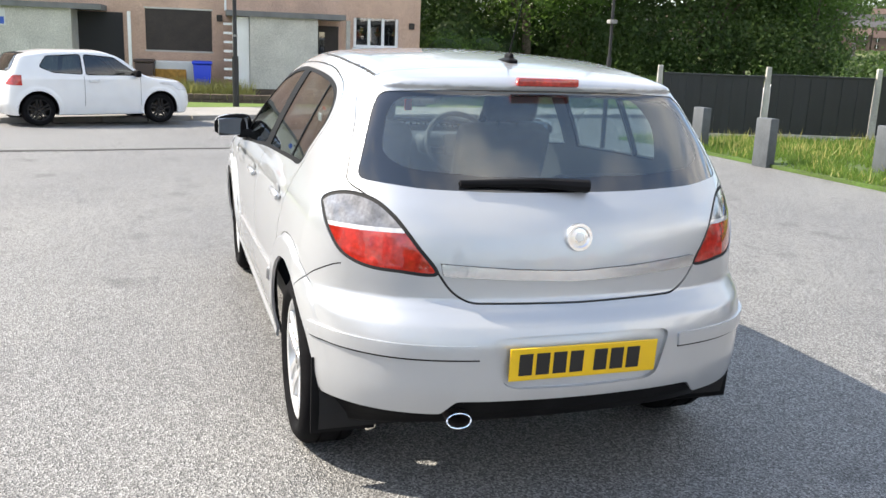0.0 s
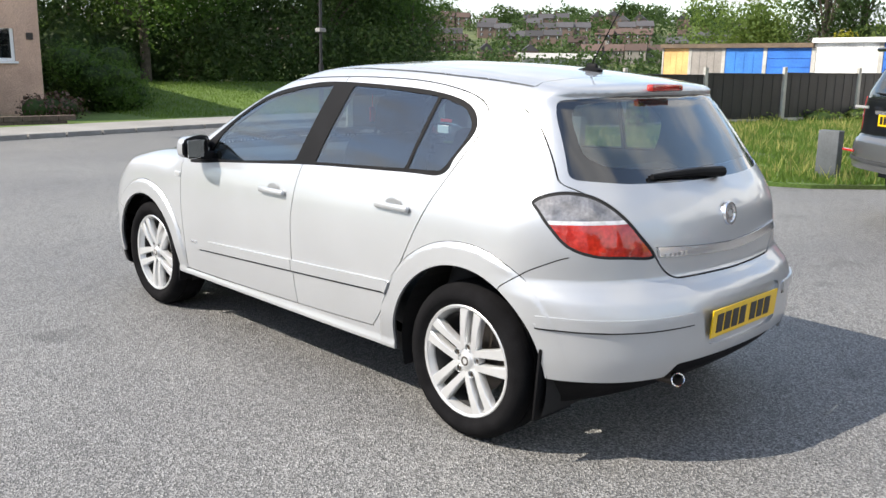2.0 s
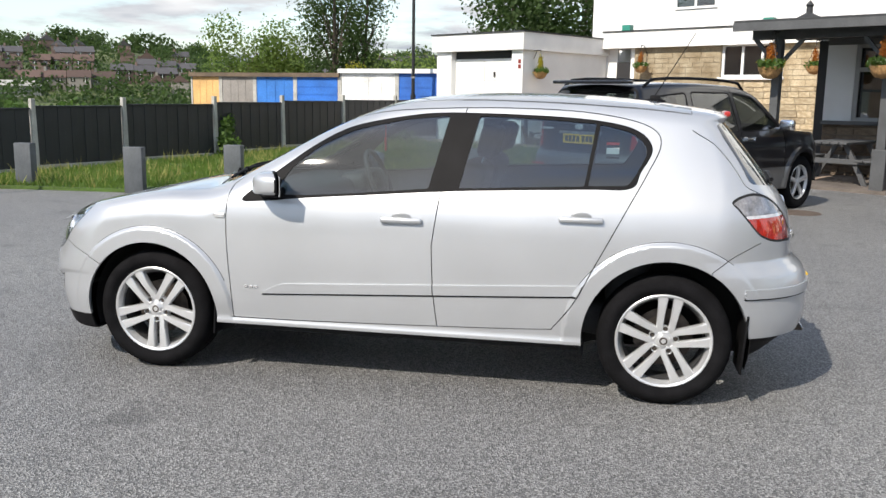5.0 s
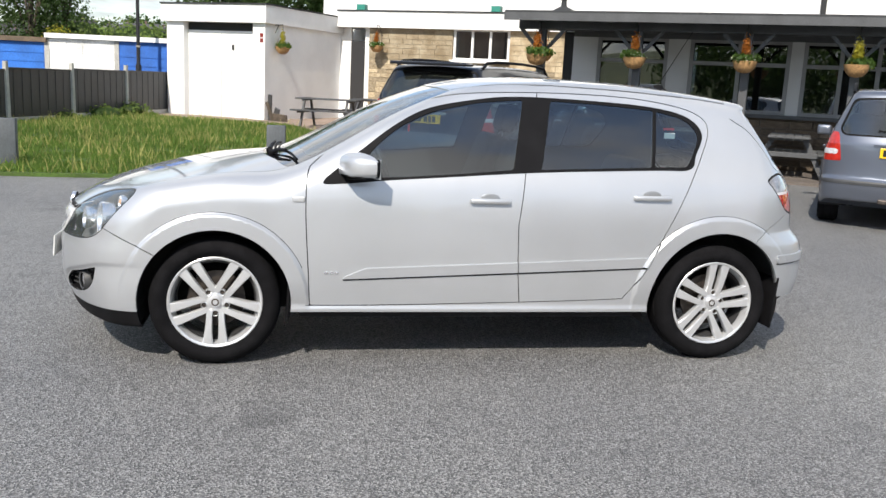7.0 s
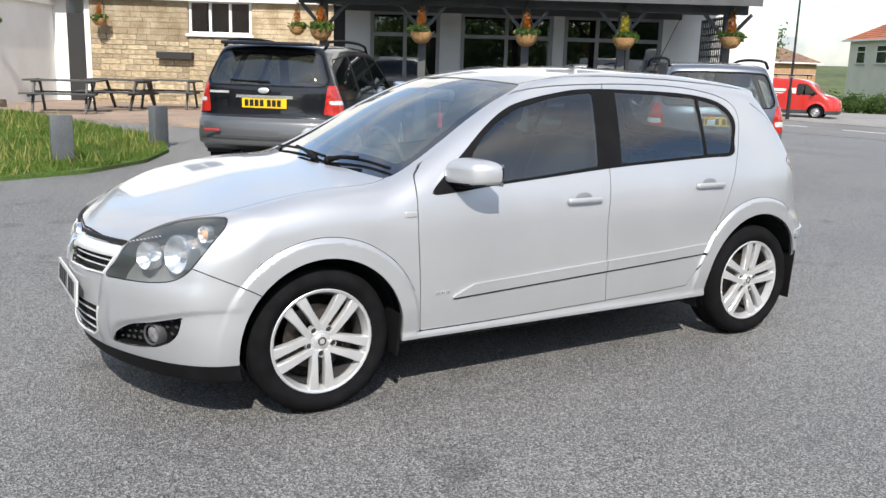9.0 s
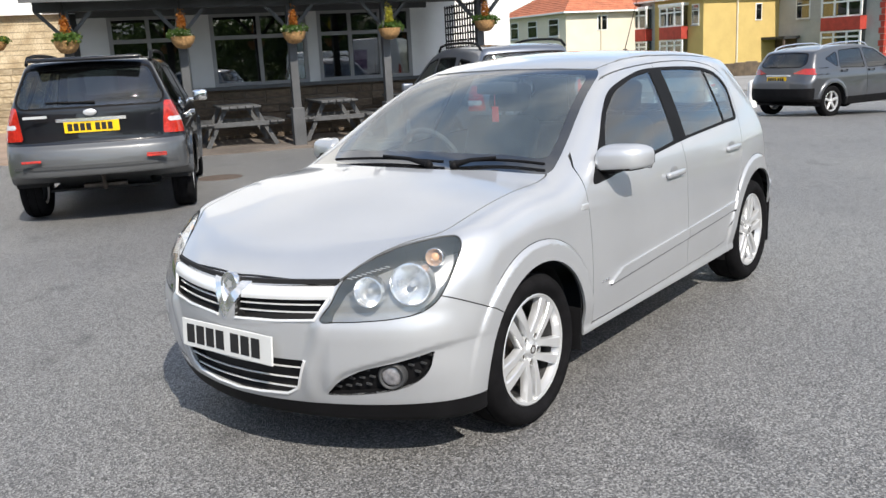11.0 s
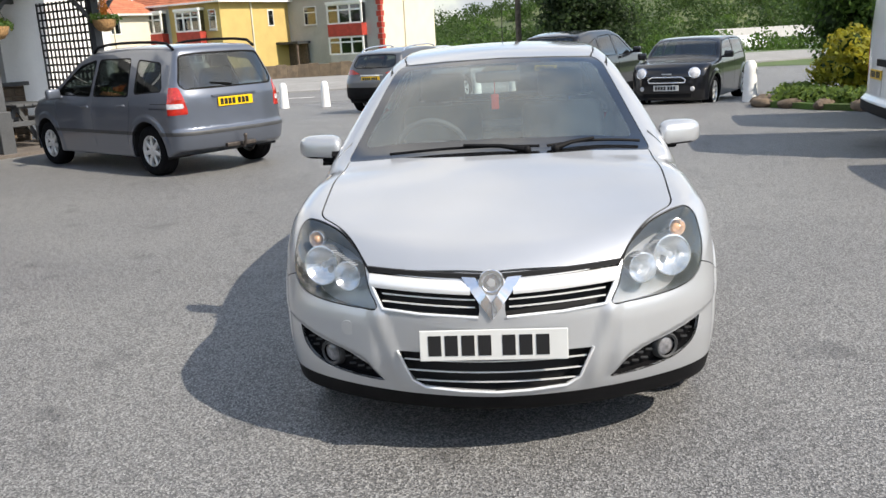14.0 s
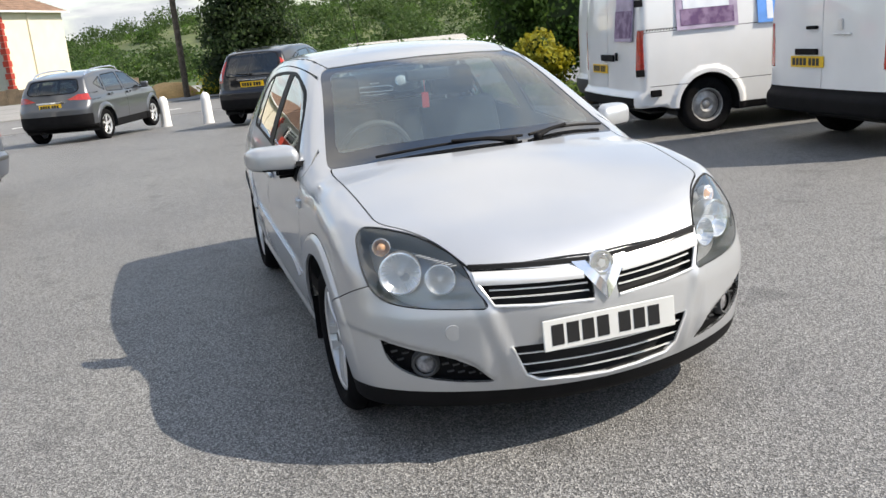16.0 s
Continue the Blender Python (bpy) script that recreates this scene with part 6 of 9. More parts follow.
vehicle("grey_crossover", "dark grey crossover car with red tail lamps", "car", behind(-17.1, -3.25, -.28, -.92, .39, 2.646), dict(
    wb=2.646, r=.345, rim=.225, h=.028, floor=.24, lift=.14, flare=.03, paint=DARK_GREY, clad=.42, clad_rear=(-1.9, .66), clad_mat=BLACK_TRIM, spokes=5,
    top=((2.6, .7), (2.2, .85), (2.0, .98), (1.2, 1.08), (1.0, 1.12), (.3, 1.5), (-.2, 1.585), (-.9, 1.575), (-1.5, 1.51), (-1.75, 1.46), (-2.5, 1.28)),
    front=((.2, 2.1), (.5, 2.2), (.8, 2.15), (1.0, 1.95), (1.7, 1.6)),
    rear=((.2, -2.02), (.5, -2.17), (.75, -2.16), (.95, -2.05), (1.1, -2.0), (1.4, -1.79), (1.6, -1.66)),
    plan=((2.5, .6), (2.1, .74), (1.7, .86), (1, .90), (-1, .90), (-1.8, .86), (-2.2, .78), (-2.5, .66)), sect=CAR_SECT,
    windows=([(.85, 1.06), (.3, 1.42), (-.1, 1.47), (-.1, 1.04)], [(-.2, 1.05), (-.2, 1.47), (-.95, 1.44), (-1.05, 1.08)], [(-1.12, 1.1), (-1.05, 1.42), (-1.45, 1.28)]),
    screen=[(.72, 1.14), (.60, 1.46), (.3, 1.50)], back=[(.50, 1.13), (.60, 1.19), (.53, 1.40), (.3, 1.42)],
    gate=[(.60, .66), (.66, .95), (.68, 1.08), (.56, 1.45)], tail=[(.36, .985), (.95, .94), (.95, 1.09), (.60, 1.09), (.50, 1.04)], lines=([(-.15, .4), (-.15, 1.5)],), handles=((0, .98), (-.95, 1.0)),
    mirror=(.78, .86, 1.08), rails=(.2, -1.5, .60), rail_mat=SATIN, plate_r=.86, chrome_r=.945, wiper=(0, 1.12, .3, 1.14)))

vehicle("black_crossover", "black crossover car with tall red tail lamps", "car", behind(-15.1, 1.05, -.18, -.89, .46, 2.62), dict(
    wb=2.62, r=.345, rim=.22, h=.028, floor=.24, lift=.14, paint=BLACK_PAINT, clad=.40, clad_rear=(-2.0, .60), clad_mat=BLACK_TRIM, spokes=7,
    top=((2.7, .7), (2.25, .85), (2.05, 1.0), (1.2, 1.12), (1.0, 1.16), (.3, 1.56), (-.2, 1.65), (-.9, 1.65), (-1.7, 1.58), (-2.0, 1.50), (-2.6, 1.35)),
    front=((.2, 2.15), (.5, 2.25), (.8, 2.2), (1.0, 2.0), (1.7, 1.6)),
    rear=((.2, -2.1), (.5, -2.26), (.72, -2.27), (.8, -2.20), (1.05, -2.16), (1.5, -1.93), (1.75, -1.8)),
    plan=((2.6, .6), (2.2, .74), (1.7, .86), (1, .905), (-1, .905), (-1.8, .87), (-2.2, .80), (-2.6, .66)), sect=CAR_SECT,
    windows=([(.8, 1.08), (.3, 1.45), (-.1, 1.52), (-.1, 1.06)], [(-.2, 1.06), (-.2, 1.52), (-.95, 1.48), (-1.05, 1.08)], [(-1.12, 1.10), (-1.05, 1.46), (-1.5, 1.34), (-1.58, 1.18)]),
    screen=[(.72, 1.16), (.60, 1.52), (.3, 1.56)], back=[(.58, 1.08), (.60, 1.14), (.52, 1.50), (.3, 1.53)],
    gate=[(.66, .60), (.68, .95), (.66, 1.2), (.56, 1.55)], tail=[(.695, .95), (.95, .94), (.95, 1.56), (.545, 1.57), (.62, 1.30)], tail2=[(.72, 1.0), (.95, .99), (.95, 1.14), (.70, 1.15)],
    lines=([(-.15, .4), (-.15, 1.5)],), handles=((0, 1.0), (-.95, 1.02)), mirror=(.78, .86, 1.12), plate_r=.90, chrome_r=1.0, wiper=(0, 1.10, .32, 1.12)))


def small_front(v, field, x0, x1):
    """Round lamps in bright rings, a six-sided bright-edged grille and a dark lower intake."""
    for sd in (1, -1):
        x = float(place_x(field, np.array([.545]), np.array([.735]), x1, -1)[0])
        for nm, r, m, d in (("lamp_ring", .118, CHROME_SOFT, 0), ("headlamp", .098, LENS_WHITE, .012)):
            bm = bmesh.new()
            lathe(bm, [(0, .03 + d), (r * .6, .022 + d), (r, .004 + d), (r * 1.02, -.08)], 24, pose(x, sd * .545, .735, 0, 0, -90 + sd * 14) @ Matrix.Rotation(radians(20), 4, 'X'))
            part(nm, bm, m, v, smooth=True)
        bm = bmesh.new()
        xf = float(place_x(field, np.array([.52]), np.array([.42]), x1, -1)[0])
        lathe(bm, [(0, .014), (.04, .012), (.048, 0), (.05, -.03)], 16, pose(xf, sd * .52, .42, 0, 0, -90 + sd * 10))
        part("fog_lamp", bm, LENS_WHITE, v, smooth=True)
    loop = [(-.30, .655), (.30, .655), (.39, .60), (.36, .545), (-.36, .545), (-.39, .60), (-.30, .655)]
    pts = []
    for (a, b), (c, d) in zip(loop, loop[1:]):
        for t in (0, .25, .5, .75):
            pts.append((a + (c - a) * t, b + (d - b) * t))
    pts.append(pts[0])
    xs = place_x(field, np.array([abs(q[0]) for q in pts]), np.array([q[1] for q in pts]), x1, -1) + .006
    bm = bmesh.new()
    tube(bm, [(x, y, z) for x, (y, z) in zip(xs, pts)], .014, 8)
    part("grille_surround", bm, CHROME_SOFT, v, "bright six-sided grille edge", smooth=True)
    for z in (.575, .605, .632):
        ys = np.linspace(-.33, .33, 7)
        xs = place_x(field, np.abs(ys), ys * 0 + z, x1, -1) + .002
        strip("grille_bar", list(zip(xs, ys, ys * 0 + z)), (0, 0, .008), (.012, 0, 0), GREY_PLASTIC, v)
    ys = np.linspace(-.50, .50, 11)
    xs = place_x(field, np.abs(ys), ys * 0 + .30, x1, -1) + .006
    strip("lower_intake", list(zip(xs, ys, ys * 0 + .30)), (0, 0, .10), (.012, 0, 0), BLACK_TRIM, v)
    ys = np.linspace(-.10, .10, 5)
    xs = place_x(field, np.abs(ys), ys * 0 + .72, x1, -1) + .006
    strip("bonnet_badge", list(zip(xs, ys, ys * 0 + .72)), (0, 0, .022), (.01, 0, 0), ALLOY, v)


vehicle("small_black_hatchback", "small black retro hatchback with round headlamps", "car", behind(-13.9 - .9 * 2.467, 3.35 + .44 * 2.467, -.21, .9, -.44, 2.467), dict(
    wb=2.467, r=.315, rim=.222, h=.026, floor=.18, paint=BLACK_PAINT, spokes=5, bow_f=(.20, .35), crown=.05, round=.075,
    top=((2.2, .74), (1.95, .82), (1.78, .905), (1.0, .975), (.86, 1.0), (.44, 1.32), (.18, 1.395), (-.4, 1.415), (-1.1, 1.40), (-1.5, 1.35), (-2.2, 1.25)),
    front=((.2, 1.86), (.4, 1.93), (.65, 1.92), (.80, 1.86), (.90, 1.76), (1.5, 1.4)), rear=((.2, -1.72), (.6, -1.8), (.95, -1.76), (1.35, -1.6), (1.6, -1.5)),
    plan=((2.1, .66), (1.8, .77), (1.2, .835), (0, .845), (-1.2, .84), (-1.8, .76), (-2.1, .6)), sect=((.1, -.05), (.3, -.02), (.6, 0), (.85, -.01), (.98, -.04), (1.3, -.13), (1.5, -.22)),
    windows=([(.66, 1.02), (.36, 1.30), (-.3, 1.345), (-.3, 1.01)], [(-.38, 1.01), (-.38, 1.345), (-1.2, 1.32), (-1.32, 1.03)]), screen=[(.70, 1.02), (.62, 1.32), (.3, 1.365)],
    grille=[(.36, .65), (.37, .60), (.34, .55)][::-1], lines=([(.70, .35), (.72, .98)], [(-.34, .35), (-.34, 1.0)]), mirror=(.62, .82, 1.03), plate_f=.44, extra=small_front, screen_glass=GLASS))

vehicle("white_small_hatchback", "white three-door hatchback with black wheels at the kerb", "car", heading(15.45, 2.78, -.36, .38, -.925), dict(
    wb=2.43, r=.31, rim=.215, h=.03, floor=.2, paint=WHITE_PAINT, spokes=5, style="double", rim_mat=BLACK_ALLOY,
    top=((2.4, .6), (2.05, .72), (1.9, .85), (1.1, .98), (.95, 1.02), (.35, 1.40), (0, 1.48), (-.8, 1.47), (-1.35, 1.40), (-2.2, 1.28)),
    front=((.2, 1.95), (.45, 2.03), (.7, 1.98), (.9, 1.8), (1.6, 1.4)), rear=((.2, -1.75), (.45, -1.84), (.7, -1.82), (1.0, -1.74), (1.4, -1.50), (1.6, -1.38)),
    plan=((2.3, .6), (1.9, .74), (1.4, .83), (0, .845), (-1.2, .84), (-1.75, .78), (-2.1, .64)), sect=((.1, -.05), (.3, -.02), (.6, 0), (.9, -.01), (1.0, -.04), (1.4, -.19), (1.6, -.28)),
    windows=([(.75, 1.0), (.3, 1.33), (-.28, 1.38), (-.28, 1.0)], [(-.36, 1.01), (-.36, 1.38), (-1.0, 1.34), (-1.15, 1.14), (-.9, 1.04)]), screen=[(.68, 1.04), (.56, 1.36), (.3, 1.40)],
    back=[(.55, 1.06), (.6, 1.12), (.5, 1.36), (.3, 1.38)], tail=[(.60, .80), (.88, .78), (.88, .98), (.72, .98)], head=[(.50, .66), (.80, .68), (.84, .86), (.60, .84)],
    lines=([(.80, .35), (.80, 1.0)], [(-.34, .38), (-.33, 1.0)]), handles=((-.15, .88),), mirror=(.70, .82, 1.02), mirror_mat=BLACK_TRIM))

vehicle("pale_silver_hatchback", "pale silver hatchback on the road", "car", heading(-44.2, -4.3, -.5, -.78, .62), dict(
    wb=2.578, r=.315, rim=.21, h=.04, floor=.2, paint=SILVER_FAR, spokes=5,
    top=((2.5, .6), (2.15, .74), (2.0, .84), (1.2, .98), (1.0, 1.02), (.35, 1.40), (0, 1.47), (-.8, 1.46), (-1.4, 1.40), (-2.3, 1.25)),
    front=((.2, 2.1), (.45, 2.16), (.7, 2.1), (.9, 1.9), (1.6, 1.5)), rear=((.2, -1.95), (.45, -2.05), (.7, -2.02), (.95, -1.95), (1.4, -1.6), (1.6, -1.4)),
    plan=((2.4, .6), (2.0, .76), (1.4, .86), (0, .88), (-1.3, .86), (-1.9, .78), (-2.3, .64)), sect=((.1, -.05), (.3, -.02), (.6, 0), (.9, -.01), (1.0, -.04), (1.4, -.19), (1.6, -.28)),
    windows=([(.8, 1.0), (.3, 1.33), (-.15, 1.38), (-.15, 1.0)], [(-.23, 1.0), (-.23, 1.38), (-1.0, 1.34), (-1.2, 1.06)]), screen=[(.68, 1.04), (.56, 1.36), (.3, 1.40)],
    back=[(.58, 1.04), (.62, 1.1), (.52, 1.36), (.3, 1.38)], tail=[(.55, .84), (.9, .82), (.9, .98), (.6, .98)], lines=([(-.19, .38), (-.19, 1.0)],), handles=((-.05, .9), (-.95, .92)), plate_r=.70, mirror=(.74, .84, 1.02)))

vehicle("white_passing_hatchback", "white hatchback beyond the boundary fence", "car", heading(17.3, -16.2, -.42, .55, .835), dict(
    wb=2.69, r=.32, rim=.22, h=.04, floor=.2, paint=WHITE_PAINT, spokes=5,
    top=((2.5, .6), (2.2, .74), (2.05, .86), (1.0, 1.0), (.8, 1.04), (.1, 1.38), (-.3, 1.43), (-1.0, 1.41), (-1.6, 1.34), (-2.4, 1.2)),
    front=((.2, 2.05), (.45, 2.12), (.7, 2.08), (.9, 1.9), (1.6, 1.5)), rear=((.2, -1.95), (.45, -2.08), (.7, -2.06), (.95, -1.98), (1.35, -1.7), (1.6, -1.5)),
    plan=((2.4, .6), (2.0, .76), (1.4, .86), (0, .88), (-1.3, .86), (-1.9, .78), (-2.3, .64)), sect=((.1, -.05), (.3, -.02), (.6, 0), (.9, -.01), (1.0, -.04), (1.4, -.19), (1.6, -.28)),
    windows=([(.6, 1.0), (.1, 1.30), (-.35, 1.35), (-.35, 1.0)], [(-.43, 1.0), (-.43, 1.35), (-1.2, 1.30), (-1.4, 1.08)]), screen=[(.68, 1.06), (.56, 1.32), (.3, 1.36)],
    head=[(.42, .64), (.80, .66), (.84, .80), (.55, .78)], grille=[(.30, .70), (.30, .60), (.05, .58)][::-1], mirror=(.6, .84, 1.02), lines=([(-.39, .38), (-.39, 1.0)],), handles=((-.2, .9), (-1.1, .92))))


VAN = dict(lamp_deep=.17, wb=3.1, r=.335, rim=.2, h=.035, floor=.25, paint=WHITE_PAINT, clad=.50, style="steel", rim_mat=STEEL_RIM, crown=.03, bow_r=(.03, .05), bow_f=(.2, .5), round=.07, wheel_out=-.04, flare=.02,
           front=((.2, 2.4), (.5, 2.5), (.9, 2.4), (1.1, 2.2), (2.2, 1.6)), sect=VAN_SECT, plan=((2.8, .70), (2.3, .86), (1.7, .95), (0, .97), (-2.0, .97), (-2.6, .95)),
           top=((2.9, .8), (2.4, 1.0), (2.2, 1.12), (1.8, 1.25), (1.2, 1.95), (.8, 2.2), (.2, 2.28), (-2.9, 2.28)), rear=((.2, -2.45), (.42, -2.52), (.50, -2.52), (.58, -2.46), (1.3, -2.44), (2.1, -2.36), (2.5, -2.30)))


def van_art(v, field, x0, x1):
    """Worn rear corner and the furniture pictures on the panels."""
    plum = mat("plum_print", (.10, .045, .13), rough=.5, var=.4, scale=9, col2=(.25, .17, .28), spread=(.4, .6))
    mauve = mat("mauve_print", (.42, .35, .48), rough=.5, var=.3, scale=5)
    blue = mat("blue_print", (.10, .30, .75), rough=.5, var=.1)
    pale = mat("pale_print", (.70, .74, .80), rough=.5, var=.1)
    y = -.930
    for xa, xb, za, zb, m in ((-1.95, -1.17, 1.24, 1.88, mauve), (-1.90, -1.22, 1.29, 1.48, plum), (-1.86, -1.28, 1.48, 1.58, pale), (-1.90, -1.24, 1.70, 1.84, plum), (-.92, -.60, 1.24, 1.88, blue), (-.80, -.72, 1.28, 1.80, pale), (-.87, -.65, 1.54, 1.62, pale)):
        bm = bmesh.new()
        box(bm, xa, xb, -.003, .003, za, zb, bevel=.0025 if xb - xa < .2 else .002)
        k = .002 if m in (mauve,) else (.006 if m is not pale else .008)
        tilt = Matrix.Translation((0, y - k, 1.6)) @ Matrix.Rotation(radians(-7.5), 4, 'X') @ Matrix.Translation((0, 0, -1.6))
        bmesh.ops.transform(bm, matrix=tilt, verts=bm.verts)
        part("panel_picture", bm, m, v)
    for za, zb, m, k in ((1.16, 1.88, mauve, 0), (1.20, 1.52, plum, .004)):
        bm = bmesh.new()
        box(bm, -2.455 - k, -2.43 - k, -.80, -.30, za, zb, bevel=.004)
        bmesh.ops.transform(bm, matrix=Matrix.Translation((-2.44, 0, 1.3)) @ Matrix.Rotation(radians(5.5), 4, 'Y') @ Matrix.Translation((2.44, 0, -1.3)), verts=bm.verts)
        part("door_picture", bm, m, v)
    bm = bmesh.new()
    box(bm, -2.475, -2.45, -.25, .18, .92, 1.0, bevel=.008)
    part("plate_light", bm, BLACK_TRIM, v)
    bm = bmesh.new()
    box(bm, -2.48, -2.45, -.36, -.33, .93, 1.03, bevel=.008)
    part("door_handle", bm, BLACK_TRIM, v)
    for z in (.75, 1.55):
        bm = bmesh.new()
        box(bm, -2.46, -2.36, -.965, -.925, z, z + .08, bevel=.006)
        part("door_hinge", bm, BLACK_TRIM, v)
    bm = bmesh.new()
    box(bm, -2.30, -2.16, -.99, -.965, .50, .58, bevel=.01)
    part("side_marker", bm, BLACK_TRIM, v)


def van_badge(v, field, x0, x1):
    bm = bmesh.new()
    box(bm, -2.475, -2.45, .05, .40, .93, .99, bevel=.008)
    part("plate_light", bm, BLACK_TRIM, v)
    for a, b in ((-.30, -.24), (-.42, -.18)):
        bm = bmesh.new()
        box(bm, -2.462, -2.446, a, b, 1.17 if b - a < .1 else 1.12, 1.27 if b - a < .1 else 1.135, bevel=.004)
        part("badge_shape", bm, ALLOY, v)
    bm = bmesh.new()
    box(bm, -2.48, -2.44, .06, .22, 1.18, 1.215, bevel=.012)
    part("door_handle", bm, BLACK_TRIM, v, smooth=True)


vehicle("white_panel_van", "white panel van with furniture pictures and worn corner", "van", behind(-5.25, 5.08, 0, .14, .99, 3.1), dict(
    VAN, clad=.34, clad_rear=(-2.47, .50), clad_mat=BLACK_TRIM, lift=.12, flare=.03, tail=[(.82, .78), (1.0, .78), (1.0, 1.28), (.86, 1.28)], gate=[(.80, .60), (.84, 1.2), (.78, 2.1)], split=.6, lines=([(-2.3, .62), (2.0, .62)], [(-2.6, 1.25), (.6, 1.25)]), plate_r=.82, plate_y=.25, extra=van_art), group="parked vans")
vehicle("white_compact_van", "clean white van with rear double doors", "van", behind(-2.36, 5.85, 0, .08, .99, 3.1), dict(
    VAN, top=((2.9, .8), (2.4, 1.0), (2.2, 1.1), (1.8, 1.22), (1.2, 1.74), (.8, 1.88), (.2, 1.93), (-2.9, 1.91)), clad_mat=BLACK_TRIM, lift=.10, tail=[(.82, .80), (1.0, .80), (1.0, 1.25), (.84, 1.25)], gate=[(.80, .60), (.84, 1.2), (.78, 1.82)], split=.6, clad=.44, clad_rear=(-2.3, .60), plate_r=.86, plate_y=.22, extra=van_badge, style="single"), group="parked vans")
vehicle("white_old_van", "white van parked behind the others", "van", behind(-7.68, 6.2, 0, .14, .99, 3.1), dict(
    VAN, tail=[(.84, .85), (1.0, .85), (1.0, 1.3), (.86, 1.3)], gate=[(.82, .60), (.84, 1.2), (.78, 2.1)], split=.6, plate_r=.80, plate_y=-.5), group="parked vans")


def roof_rack(v, field, x0, x1):
    for y in (-.6, 0, .6):
        bm = bmesh.new()
        tube(bm, [(1.0, y, 2.02), (-2.3, y, 2.02)], .022, 8)
        part("rack_bar", bm, BLACK_TRIM, v)
    for x in (.9, .1, -.7, -1.5, -2.2):
        bm = bmesh.new()
        tube(bm, [(x, -.66, 1.84), (x, -.66, 2.0), (x, .66, 2.0), (x, .66, 1.84)], .02, 6)
        part("rack_hoop", bm, BLACK_TRIM, v)
    ladder = mat("ladder_aluminium", (.5, .5, .5), rough=.4, metal=.8)
    for y in (.1, .42):
        bm = bmesh.new()
        tube(bm, [(1.1, y, 2.06), (-2.4, y, 2.06)], .02, 6)
        part("ladder_rail", bm, ladder, v)
    w = mat("white_vinyl", (.8, .78, .76), rough=.5)
    for xa, xb, za, zb in ((-.55, .95, 1.27, 1.38), (-.45, .85, 1.16, 1.20), (-.2, .6, 1.05, 1.08), (-.45, -.1, .92, .96), (1.1, 1.4, 1.18, 1.42)):
        bm = bmesh.new()
        yy = .985 - max(0, (za + zb) / 2 - 1.1) * .09
        box(bm, xa - .9, xb - .9, -yy, -yy + .02, za, zb, bevel=.003)
        part("lettering_bar", bm, w, v)


vehicle("red_works_van", "red works van with roof rack and white lettering", "van", heading(-33.6, -24.2, -.5, -.5, .87), dict(
    VAN, wb=2.9, paint=RED_PAINT, clad=.42, h=.045, top=((2.9, .7), (2.4, .95), (2.2, 1.05), (1.7, 1.18), (1.1, 1.70), (.7, 1.83), (.2, 1.88), (-2.9, 1.86)), windows=([(1.45, 1.15), (1.0, 1.58), (.55, 1.62), (.55, 1.12)],),
    tail=[(.84, .8), (1.0, .8), (1.0, 1.25), (.86, 1.25)], extra=roof_rack, mirror=(1.25, .93, 1.15), mirror_mat=BLACK_TRIM))


# ---- ground ----
def lie(x, y):
    """Height of the land at (x, y)."""
    x, y = np.asarray(x, float), np.asarray(y, float)
    d = np.hypot(x, y)
    z = -.42 * step(7.5, 16, x) - .5 * step(-9, -24, x) + .12 * step(-8, -17, y) * step(10, 5, x) * step(-16, -10, x) + .75 * step(22, 32, x) * step(-9, -13, y) * step(60, 45, d)
    return z - 7 * step(45, 190, d) + 31 * step(230, 590, d) * (1 - step(0, -80, x) * (.58 - .48 * step(-.22, .04, y / np.maximum(d, 1)))) * (1 + .16 * np.sin(7 * np.arctan2(y, x) + 1) + .10 * np.sin(17 * np.arctan2(y, x)))


def ground_sheet():
    r = np.concatenate([np.arange(0, 30, 1.0), np.arange(30, 80, 2.5), np.geomspace(80, 2500, 40)])
    na = 144
    a = np.linspace(0, 2 * math.pi, na, endpoint=False)
    R, A = np.meshgrid(r[1:], a, indexing="ij")
    X, Y = R * np.cos(A), R * np.sin(A)
    V = np.vstack([[[0, 0, 0]], np.stack([X, Y, lie(X, Y)], -1).reshape(-1, 3)])
    F = [(0, 1 + k, 1 + (k + 1) % na) for k in range(na)]
    idx = []
    for i in range(len(r) - 2):
        for k in range(na):
            F.append((1 + i * na + k, 1 + (i + 1) * na + k, 1 + (i + 1) * na + (k + 1) % na, 1 + i * na + (k + 1) % na))
    g = mesh_part("ground", V, F, TARMAC, smooth=True)
    g.data.materials.append(FIELD)
    g.data.materials.append(HILLSIDE)
    for p in g.data.polygons:
        c = p.center
        if math.hypot(c.x, c.y) > 34 or c.x > 21:
            p.material_index = 2 if math.hypot(c.x, c.y) > 135 else 1
    tagged(g, "worn grey tarmac car park running out to green land", "ground", kind="structure")


ground_sheet()


